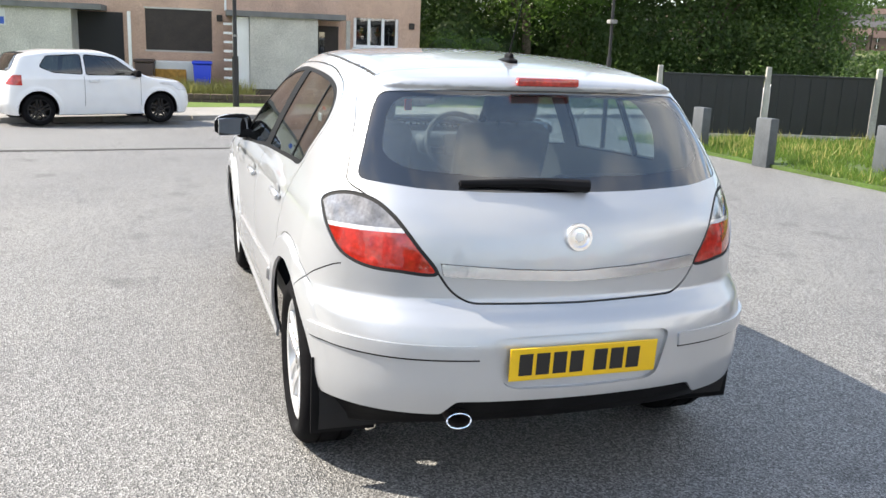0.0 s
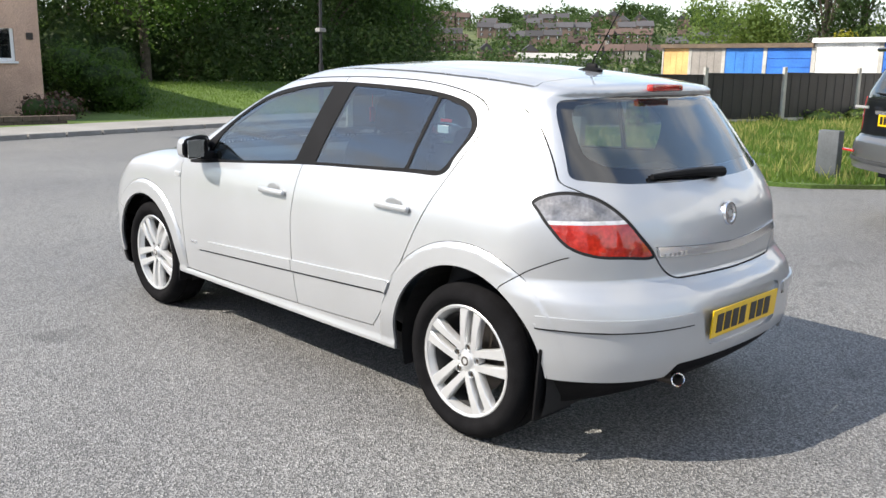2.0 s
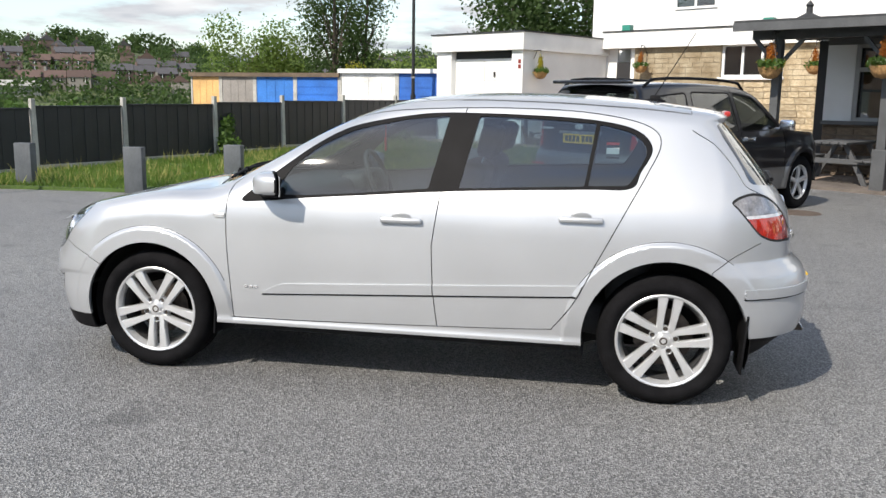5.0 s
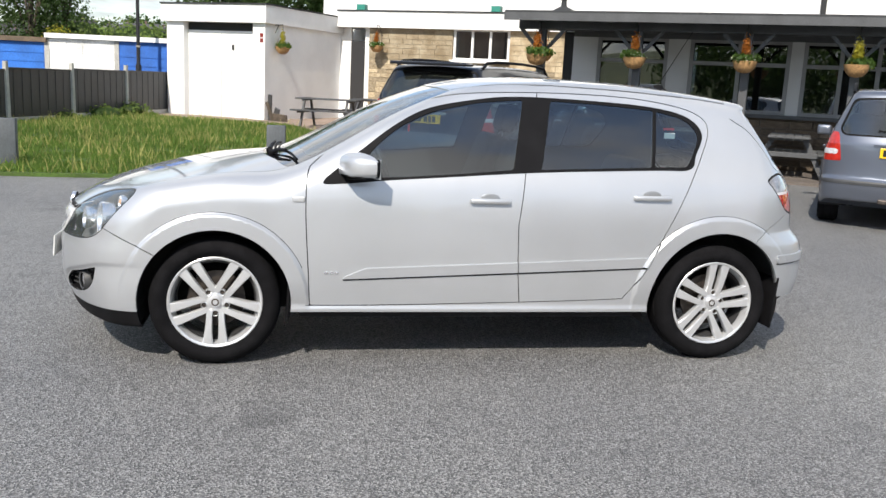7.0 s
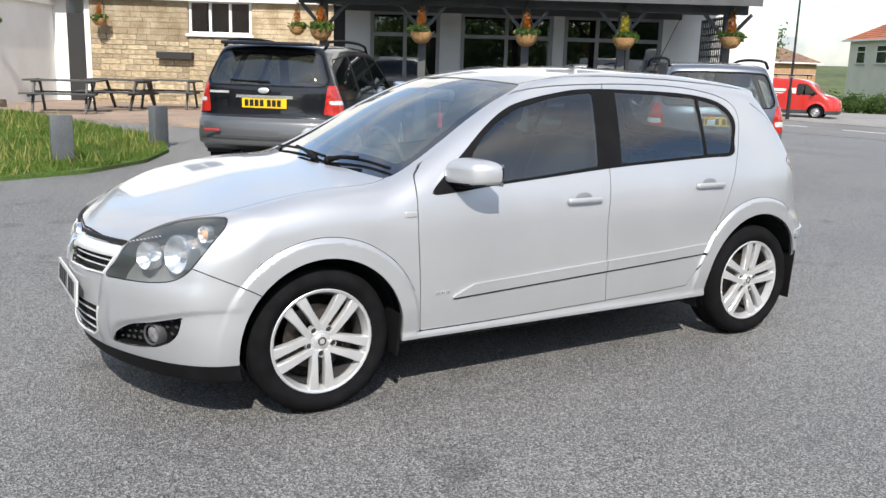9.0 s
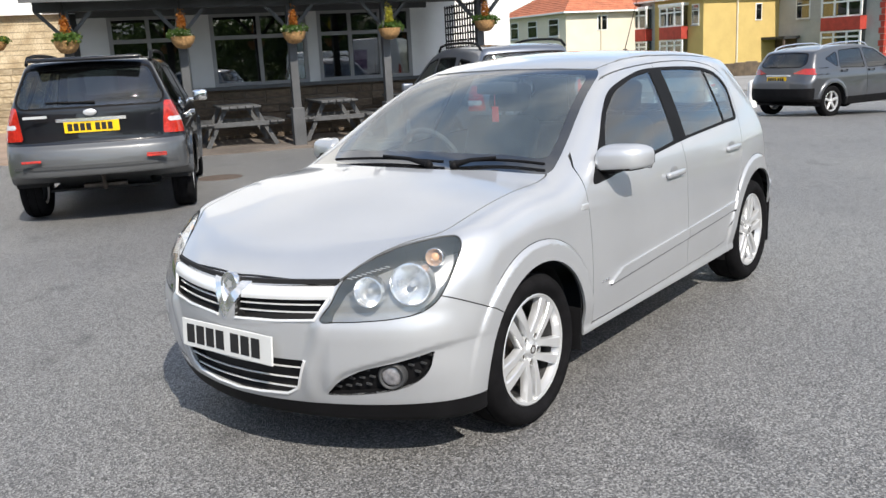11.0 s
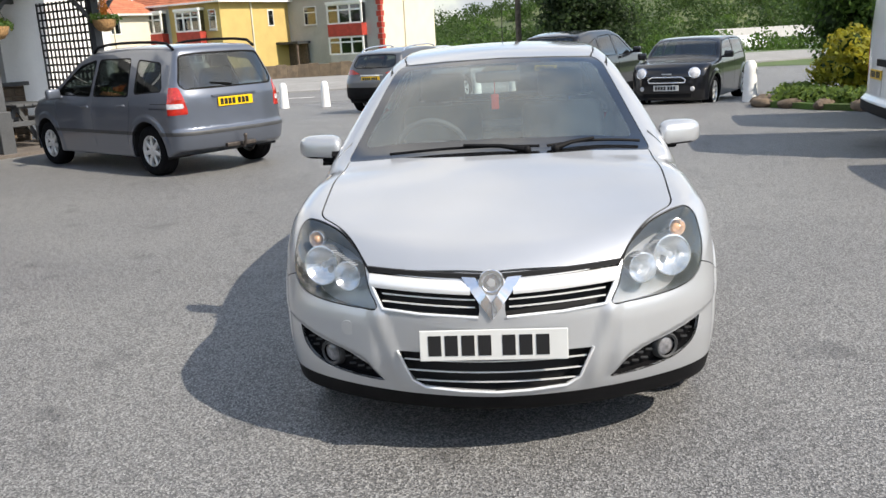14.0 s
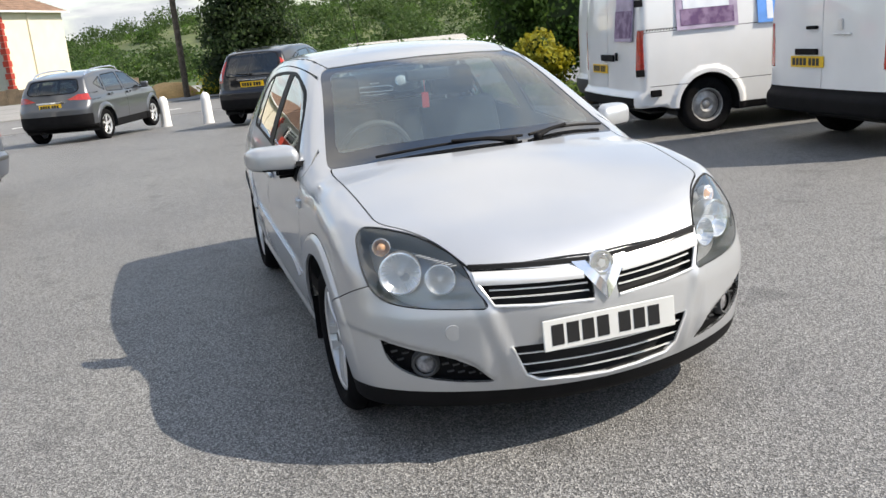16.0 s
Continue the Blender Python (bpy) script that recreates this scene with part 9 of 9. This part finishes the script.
def semi(name, label, cx, cy, z, a_len, b_len, front_mats, side_mat, roof, bays, quoins=False, eave=5.15, rise=2.5, wins=(), side_win=None, porch=None):
    """A hipped house: its near corner, the front running left of it (x), the side running back (y)."""
    h = thing(name, label, "house", "houses over the road")
    ax, bx = Vector((-.43, -.90, 0)).normalized(), Vector((-.90, .43, 0)).normalized()
    m = Matrix(((ax.x, bx.x, 0, cx), (ax.y, bx.y, 0, cy), (0, 0, 1, z), (0, 0, 0, 1)))
    n = len(front_mats)
    for k, fm in enumerate(front_mats):
        block("front_wall", a_len * k / n + .002, a_len * (k + 1) / n - .002, 0, .3, -2, eave, fm, h, m)
    block("side_wall", 0, .3, .3, b_len, -2, eave, side_mat, h, m)
    block("rear_wall", .3, a_len, b_len - .3, b_len, -2, eave, side_mat, h, m)
    block("far_wall", a_len - .3, a_len, .3, b_len - .3, -2, eave, front_mats[-1], h, m)
    o = .4
    bm = bmesh.new()
    q = [bm.verts.new(v) for v in ((-o, -o, eave), (a_len + o, -o, eave), (a_len + o, b_len + o, eave), (-o, b_len + o, eave))]
    k = b_len / 2
    r = [bm.verts.new(v) for v in ((k, k, eave + rise), (a_len - k * (.9 if a_len > b_len else .6), k, eave + rise))]
    for f in ((q[0], q[1], r[1], r[0]), (q[1], q[2], r[1]), (q[2], q[3], r[0], r[1]), (q[3], q[0], r[0]), (q[3], q[2], q[1], q[0])):
        bm.faces.new(f)
    bmesh.ops.transform(bm, matrix=m, verts=bm.verts)
    bmesh.ops.recalc_face_normals(bm, faces=bm.faces)
    rf = part("roof", bm, roof, h)
    for t in np.linspace(.06, .94, 15):
        u = lambda s: -o + (k + o) * s
        block("tile_course", u(t), a_len + o - (k * .95 + o) * t, u(t) - .03, u(t) + .05, eave + rise * t - .02, eave + rise * t + .035, roof, rf, m)
        block("tile_course", u(t) - .03, u(t) + .05, u(t), b_len - u(t), eave + rise * t - .02, eave + rise * t + .035, roof, rf, m)
    block("gutter", -o - .06, a_len + o, -o - .1, -o, eave - .12, eave, WHITE_PAINTED, h, m)
    block("gutter", -o - .1, -o, -o, b_len + o, eave - .12, eave, WHITE_PAINTED, h, m)
    block("chimney", a_len * .5 - .4, a_len * .5 + .4, k - .3, k + .3, eave + rise * .7, eave + rise + 1.1, ROOF_RED, rf, m)
    for j in (-.2, .2):
        block("chimney_pot", a_len * .5 + j - .1, a_len * .5 + j + .1, k - .1, k + .1, eave + rise + 1.1, eave + rise + 1.45, ROOF_RED, rf, m)
    for u0, u1 in bays:
        bay = new("bay_window")
        bay.parent = h
        block("bay_wall", u0, u1, -.62, 0, -2, .75, GREY_WALL, bay, m)
        block("hung_tiles", u0 - .02, u1 + .02, -.66, 0, 2.15, 3.05, TILE_HUNG, bay, m)
        for z0, z1 in ((.8, 2.1), (3.1, 4.55)):
            us = [u0, u0 + (u1 - u0) * .33, u0 + (u1 - u0) * .67, u1]
            for c in us:
                block("window_frame", c - .07, c + .07, -.62, -.52, z0, z1, WHITE_PAINTED, bay, m)
            for zz in (z0, z0 + (z1 - z0) * .68, z1 - .05):
                block("window_bar", u0 + .07, u1 - .07, -.60, -.53, zz - .05, zz + .07, WHITE_PAINTED, bay, m)
            for c, d in zip(us, us[1:]):
                block("pane", c + .07, d - .07, -.57, -.56, z0, z1, WINDOW_DARK, bay, m)
            block("side_light", u0, u0 + .02, -.50, -.05, z0, z1, WINDOW_DARK, bay, m)
            # black sheet stands for the unlit room in the bay
            block("room_back", u0 + .03, u1 - .03, -.2, -.18, z0, z1, SHADE_BLACK, bay, m)
        block("bay_top", u0 - .08, u1 + .08, -.72, 0, 4.55, 4.75, WHITE_PAINTED, bay, m)
    for u0, u1, z0, z1 in wins:
        w = new("window")
        w.parent = h
        block("window_frame", u0 - .08, u1 + .08, -.03, -.005, z0 - .08, z1 + .08, WHITE_PAINTED, w, m)
        # black sheet close behind the pane stands for the dark room
        block("room_back", u0, u1, -.034, -.029, z0, z1, SHADE_BLACK, w, m)
        block("pane", u0, u1, -.05, -.036, z0, z1, WINDOW_DARK, w, m)
        block("window_bar", u0, u1, -.06, -.051, z1 - .42, z1 - .36, WHITE_PAINTED, w, m)
        block("window_sill", u0 - .12, u1 + .12, -.14, -.005, z0 - .18, z0 - .09, CONCRETE, w, m)
    if side_win:
        v0, v1, z0, z1 = side_win
        w = new("window")
        w.parent = h
        block("window_frame", -.04, -.005, v0 - .08, v1 + .08, z0 - .08, z1 + .08, WHITE_PAINTED, w, m)
        # unlit room again painted as a black sheet
        block("room_back", -.044, -.039, v0, v1, z0, z1, SHADE_BLACK, w, m)
        block("pane", -.06, -.046, v0, v1, z0, z1, WINDOW_DARK, w, m)
    if quoins:
        for k in range(13):
            e = .38 if k % 2 else .24
            block("quoin", -.05, e, -.05, .0, -.3 + k * .42, .08 + k * .42, TILE_HUNG, h, m)
            block("quoin", -.05, .0, .0, e, -.3 + k * .42, .08 + k * .42, TILE_HUNG, h, m)
    if porch:
        block("porch_roof", -2.2, .2, porch, porch + 1.6, 1.75, 1.95, FELT, h, m)
        block("porch_post", -2.1, -1.95, porch + .05, porch + .2, -2, 1.75, BRICK_DARK, h, m)
        block("porch_wall", -2.0, -.05, porch + 1.45, porch + 1.55, -2, 1.75, BRICK_DARK, h, m)
    block("soil_pipe", -.12, -.02, b_len * .4, b_len * .4 + .1, -1, eave, CREAM_WALL, h, m)
    return h


semi("semi_detached_house", "yellow and grey semi-detached house with red-tiled bays", -59.2, -21.7, -.3, 10.5, 8.0, (YELLOW_WALL, GREY_WALL), YELLOW_WALL, ROOF_RED, ((1.6, 4.0), (5.6, 8.2)), wins=((.5, 1.1, 3.2, 4.5), (9.0, 9.8, 3.2, 4.4)), side_win=(5.2, 5.7, 3.3, 4.4), porch=5.8)
semi("semi_detached_house", "grey and cream house with red tile-hung bay and red quoins", -62.2, -10.3, -.3, 9.0, 7.8, (GREY_WALL,), CREAM_WALL, ROOF_BROWN, ((1.4, 4.6),), quoins=True, wins=((6.2, 7.3, 3.2, 4.5),), porch=None, eave=5.5)
semi("detached_house", "cream house with a bright red roof", -55.6, -31.0, -.3, 9.0, 8.0, (CREAM_WALL,), CREAM_WALL, ROOF_RED, (), wins=((1.0, 2.2, 2.9, 4.1), (4.0, 5.2, 2.9, 4.1), (6.8, 7.8, 2.9, 4.1)), side_win=(3.0, 3.8, 3.2, 4.2), eave=4.6)
semi("far_bungalow", "buff brick house with brown roof beyond the hedge", -66.0, -55.5, -.8, 9.0, 8.0, (BUFF_BRICK,), BUFF_BRICK, ROOF_BROWN, (), wins=((2.0, 3.2, 2.2, 3.2),), eave=3.6, rise=2.2)
tree("street_tree", "leafy street tree beyond the car park", -34.5, -28.5, 7.5, 2.2, 1.8, LEAF_MID, .14, 7000, 81)
hedge_mass("front_hedge", "clipped green front garden hedge", [(-40 - .9 * k, -29.5 + .9 * k, .0, .8, .8, .7) for k in range(5)], .12, 4000, LEAF_MID, 82)
low_wall = thing("street_wall", "low dark stone wall along the street", "wall")
for k in range(40):
    t = k / 40
    p = Vector((-44 - 6 * t, -27 + 25 * t, 0))
    bm = bmesh.new()
    box(bm, 0, .64, -.15, .15, -.9, .45 + .04 * (k % 3), bevel=.02)
    bmesh.ops.transform(bm, matrix=Matrix.Translation((p.x, p.y, float(lie(p.x, p.y)) + .3)) @ Matrix.Rotation(math.atan2(25, -6), 4, 'Z'), verts=bm.verts)
    part("coping_stone", bm, STONE_DARK, low_wall)
slab("road", [(-23.0, -30), (-24.2, -12), (-25.2, -2), (-29, 9), (-36, 9), (-32.5, -2), (-31.0, -12), (-30, -30)], .012, ROAD_MAT, "grey tarmac road past the car park", "road", 3.0)
slab("far_pavement", [(-30.05, -30), (-31.05, -12), (-32.55, -2), (-36.05, 9), (-40, 17), (-50, 17), (-46.5, -2), (-45, -30)], .06, PAVING, "grey pavement and forecourts beyond the road", "pavement", 3.0)
for k in range(9):
    y = -24 + 3.6 * k
    x = -27.6 - max(0, y + 6) * .18
    slab("road_line", [(x, y), (x + .12, y), (x + .0, y + 1.9), (x - .12, y + 1.9)], .018, WHITE_PAINTED, "white painted centre line", "road marking", 3.0)
bm = bmesh.new()
lathe(bm, [(.0, -.1), (.16, -.1), (.14, .1), (.125, .62), (.11, .74), (.06, .80), (0, .81)], 16, Matrix.Rotation(radians(90), 4, 'X'))
boll = thing("white_bollard", "tapered white painted concrete bollard", "bollard", "white bollards at the road")
part("bollard_body", bm, WHITE_PAINTED, boll, smooth=True)
for k, (x, y) in enumerate(((-22.7, -7.5), (-22.5, -6.1), (-20.0, -1.15), (-19.0, -.1), (-12.9, 4.62), (-23.2, -9.4))):
    m = Matrix.Translation((x, y, float(lie(x, y))))
    if k == 0:
        boll.matrix_world = m
    else:
        copy_thing(boll, m)
pole = thing("telegraph_pole", "tall wooden telegraph pole", "pole")
bm = bmesh.new()
tube(bm, [(-35, .05, -1.5), (-35, .05, 9)], [.14, .11], 10)
part("pole_shaft", bm, BARK, pole)
hedge_mass("golden_hedge", "clipped golden yellow hedge over the road", [(-35.5 - .5 * k, 1.3 + .5 * k, -.1, .8, .8, .75) for k in range(5)], .12, 3000, LEAF_YELLOW, 50)
sand = thing("sand_heap", "heap of orange sand beside the road", "heap")
bm = bmesh.new()
bmesh.ops.create_icosphere(bm, subdivisions=3, radius=1)
for v in bm.verts:
    v.co = (-36.5 + v.co.x * 1.3, -.6 + v.co.y * 1.3, -.6 + v.co.z * .8 + .1 * math.sin(v.co.x * 5) * math.sin(v.co.y * 4))
part("mound", bm, mat("orange_sand", (.55, .33, .13), rough=.95, var=.15, scale=2, fine=.2, fine_scale=20), sand, smooth=True)


def conifer(x, y, h, r, sd):
    t = thing("conifer", "dense dark green conifer over the road", "tree")
    z = float(lie(x, y))
    bm = bmesh.new()
    tube(bm, [(x, y, z - .2), (x, y, z + h * .9)], [.25, .04], 8)
    part("trunk", bm, BARK, t)
    bl = []
    rg = random.Random(sd)
    for k in range(34):
        q = (k / 33) ** .9
        rr = r * (1 - q) ** .7 * (.85 + .3 * rg.random())
        a = k * 2.4
        bl.append((x + math.cos(a) * rr * .55, y + math.sin(a) * rr * .55, z + .6 + q * (h - .8), rr * .55 + .15, rr * .55 + .15, h * .07))
    leaves("foliage", bl, .15, 34000, NEEDLES, t, seed=sd, fill=.6)
    # paler leaves on the outside, sunlight on the sprays put into colour
    leaves("lit_sprays", bl, .13, 5000, LEAF_DARK, t, seed=sd + 1, fill=.1)


conifer(-33.4, 2.8, 9.0, 2.2, 51)
slab("planter_bed", [(-12.4, 4.7), (-11.1, 4.35), (-9.9, 5.0), (-9.0, 5.9), (-8.8, 7.2), (-10, 12), (-15, 12), (-14.4, 6.5)], .10, TURF, "raised planting bed at the edge of the car park", "flower bed", 1.0)
for k in range(9):
    t = k / 8
    x, y = (-12.2 + 1.1 * t * 2, 4.72 - .34 * t * 2) if t < .5 else (-11.1 + 2.1 * (t * 2 - 1), 4.38 + 1.5 * (t * 2 - 1))
    bm = bmesh.new()
    bmesh.ops.create_icosphere(bm, subdivisions=2, radius=1)
    for v in bm.verts:
        v.co = (v.co.x * .26, v.co.y * .16, v.co.z * .10 * (1 + .2 * math.sin(9 * v.co.x + k)))
    bmesh.ops.transform(bm, matrix=Matrix.Translation((x, y, float(lie(x, y)) + .07)) @ Matrix.Rotation(k * .9, 4, 'Z'), verts=bm.verts)
    tagged(part("edging_stone", bm, STONE_DARK, None, smooth=True), "rough stone edging the planting bed", "stone", "edging stones")
hedge_mass("round_shrub", "big dense dark green rounded shrub in the bed", clumps(-13.4, 7.4, 1.5, 1.9, 1.8, 1.5, 22, 60, .45), .09, 24000, LEAF_MID, 60)
hedge_mass("round_shrub", "second dark green rounded shrub in the bed", clumps(-11.6, 8.8, 1.5, 1.6, 1.6, 1.4, 18, 61, .45), .09, 16000, LEAF_MID, 61)
hedge_mass("golden_shrub", "yellow-leaved shrub in the bed", clumps(-11.5, 6.1, .62, .8, .6, .55, 10, 62), .09, 3500, LEAF_YELLOW, 62)
hedge_mass("ground_cover", "spreading ivy-like ground cover at the bed's edge", [(-11.9 + .32 * k, 5.0 + .1 * abs(k - 3) + .16 * max(0, k - 3), .16, .35, .45, .16) for k in range(9)], .08, 5000, LEAF_LIGHT, 63)

# ---- valley, hillside and town ----
def far_wood(name, label, centre, spread, count, blob, size, material, seed, leaves_n):
    rng = np.random.default_rng(seed)
    a = math.atan2(centre[1], centre[0])
    bl = []
    for _ in range(count):
        t = a + spread[0] * (rng.random() - .5)
        d = spread[1] + (spread[2] - spread[1]) * rng.random()
        s = blob * (.6 + .8 * rng.random())
        x, y = d * math.cos(t), d * math.sin(t)
        bl.append((x, y, float(lie(x, y)) + s * .45, s, s, s * .9))
    ob = leaves(name, bl, size, leaves_n, material, None, label, seed, fill=.3)
    tagged(ob, label, "woodland", kind="stuff")


far_wood("hill_woodland", "mixed green woodland on the far hillside", (-1, .22), (1.5, 240, 570), 460, 5.5, 1.1, LEAF_DARK, 70, 130000)
far_wood("hill_scrub", "light green scrub on the far hillside", (-1, .22), (1.5, 215, 500), 340, 3.6, .95, LEAF_MID, 71, 70000)
far_wood("valley_trees", "trees along the valley floor", (-1, .42), (.62, 80, 150), 60, 1.5, .28, LEAF_MID, 72, 40000)
far_wood("town_trees", "trees among the houses of the far town", (.60, -.80), (1.7, 240, 560), 980, 5.0, 1.3, LEAF_DARK, 73, 130000)
far_wood("ridge_trees", "line of trees along the far ridge", (.60, -.80), (1.8, 545, 600), 170, 6.5, 2.0, LEAF_DARK, 75, 30000)
far_wood("field_hedges", "hedges round the playing field", (.62, -.78), (1.6, 85, 125), 70, 1.9, .6, LEAF_MID, 74, 16000)
TOWN_WALL = mat("far_brick", (.15, .105, .088), rough=.9, rnd=.35, var=.1, scale=1)
TOWN_ROOF = mat("far_slate", (.062, .060, .065), rough=.8, rnd=.35, var=.1, scale=1)
TOWN_RED = mat("far_red_roof", (.085, .055, .046), rough=.85, rnd=.3, var=.1, scale=1)
TOWN_PALE = mat("far_pale_wall", (.20, .185, .165), rough=.9, rnd=.35, var=.1, scale=1)
protos = []
for rm, wm in ((TOWN_ROOF, TOWN_WALL), (TOWN_RED, TOWN_WALL), (TOWN_ROOF, TOWN_PALE), (TOWN_RED, TOWN_PALE)):
    h = thing("terraced_house", "small house of the distant hillside town", "house", "houses of the far town")
    bm = bmesh.new()
    box(bm, -4, 4, -3.2, 3.2, -4, 4.8)
    part("wall", bm, wm, h)
    bm = bmesh.new()
    v = [bm.verts.new(q) for q in ((-4.2, -3.6, 4.7), (4.2, -3.6, 4.7), (4.2, 3.6, 4.7), (-4.2, 3.6, 4.7), (-4.2, 0, 7.4), (4.2, 0, 7.4))]
    for f in ((0, 1, 5, 4), (2, 3, 4, 5), (0, 4, 3), (1, 2, 5), (3, 2, 1, 0)):
        bm.faces.new([v[i] for i in f])
    part("roof", bm, rm, h)
    bm = bmesh.new()
    box(bm, 2.6, 3.4, -.4, .4, 6, 8.6)
    part("chimney", bm, wm, h)
    for x in (-2.1, 2.1):
        for z in (.6, 3.0):
            bm = bmesh.new()
            box(bm, x - .75, x + .75, 3.2, 3.26, z, z + 1.4)
            w = part("window", bm, WINDOW_DARK, h)
            bm = bmesh.new()
            box(bm, x - .08, x + .08, 3.26, 3.30, z, z + 1.4)
            part("window_bar", bm, WHITE_PAINTED, w)
    protos.append(h)
rg = random.Random(77)
used = [False] * 4
for row in range(6):
    d0 = 350 + row * 30
    a = math.atan2(-.80, .60) - .62 + rg.uniform(0, .03)
    while a < math.atan2(-.80, .60) + .42:
        i0 = rg.choice((0, 0, 0, 0, 1, 2, 2, 0, 3))
        turn = rg.choice((0, 0, 0, math.pi / 2)) + rg.uniform(-.2, .2)
        for _ in range(rg.choice((1, 2, 2, 3, 4))):
            d = d0 + rg.uniform(-3, 3)
            x, y = d * math.cos(a), d * math.sin(a)
            m = Matrix.Translation((x, y, float(lie(x, y)) + rg.uniform(-.5, .5))) @ Matrix.Rotation(a + math.pi / 2 + turn, 4, 'Z')
            if not used[i0]:
                protos[i0].matrix_world = m
                used[i0] = True
            else:
                copy_thing(protos[i0], m)
            a += 8.6 / d
        a += rg.uniform(.02, .12)
for k, (a0, d, w, h, m) in enumerate(((2.78, 175, 20, 4, WHITE_PAINTED), (2.86, 195, 26, 5, CONCRETE), (2.92, 185, 15, 3.5, WHITE_PAINTED), (2.70, 215, 24, 5, WHITE_PAINTED), (-.90, 340, 30, 3.2, CONCRETE))):
    x, y = d * math.cos(a0), d * math.sin(a0)
    s = thing("industrial_shed", "long pale industrial shed in the valley", "building", "sheds in the valley")
    bm = bmesh.new()
    box(bm, -w / 2, w / 2, -9, 9, -3, h)
    part("shed_wall", bm, m, s)
    bm = bmesh.new()
    v = [bm.verts.new(q) for q in ((-w / 2 - .3, -9.5, h), (w / 2 + .3, -9.5, h), (w / 2 + .3, 9.5, h), (-w / 2 - .3, 9.5, h), (-w / 2 - .3, 0, h + 2), (w / 2 + .3, 0, h + 2))]
    for f in ((0, 1, 5, 4), (2, 3, 4, 5), (0, 4, 3), (1, 2, 5), (3, 2, 1, 0)):
        bm.faces.new([v[i] for i in f])
    part("shed_roof", bm, WHITE_RENDER if k in (0, 2) else CONCRETE, s)
    s.matrix_world = Matrix.Translation((x, y, float(lie(x, y)))) @ Matrix.Rotation(a0 + math.pi / 2 + .2, 4, 'Z')

# ---- unseen trees added on the open side, to darken the car's window reflections ----
cb = []
rng_ = random.Random(9)
for k in range(40):
    t = k / 39
    cb.append((-2 + 30 * t, 30 + rng_.uniform(-2, 3), 1.2 + rng_.random() * 4.0, 2.6, 2.2, 2.2))
hedge_mass("boundary_trees", "unseen dark tree belt added for the window reflections", cb, .32, 22000, LEAF_DARK, 91, "trees")
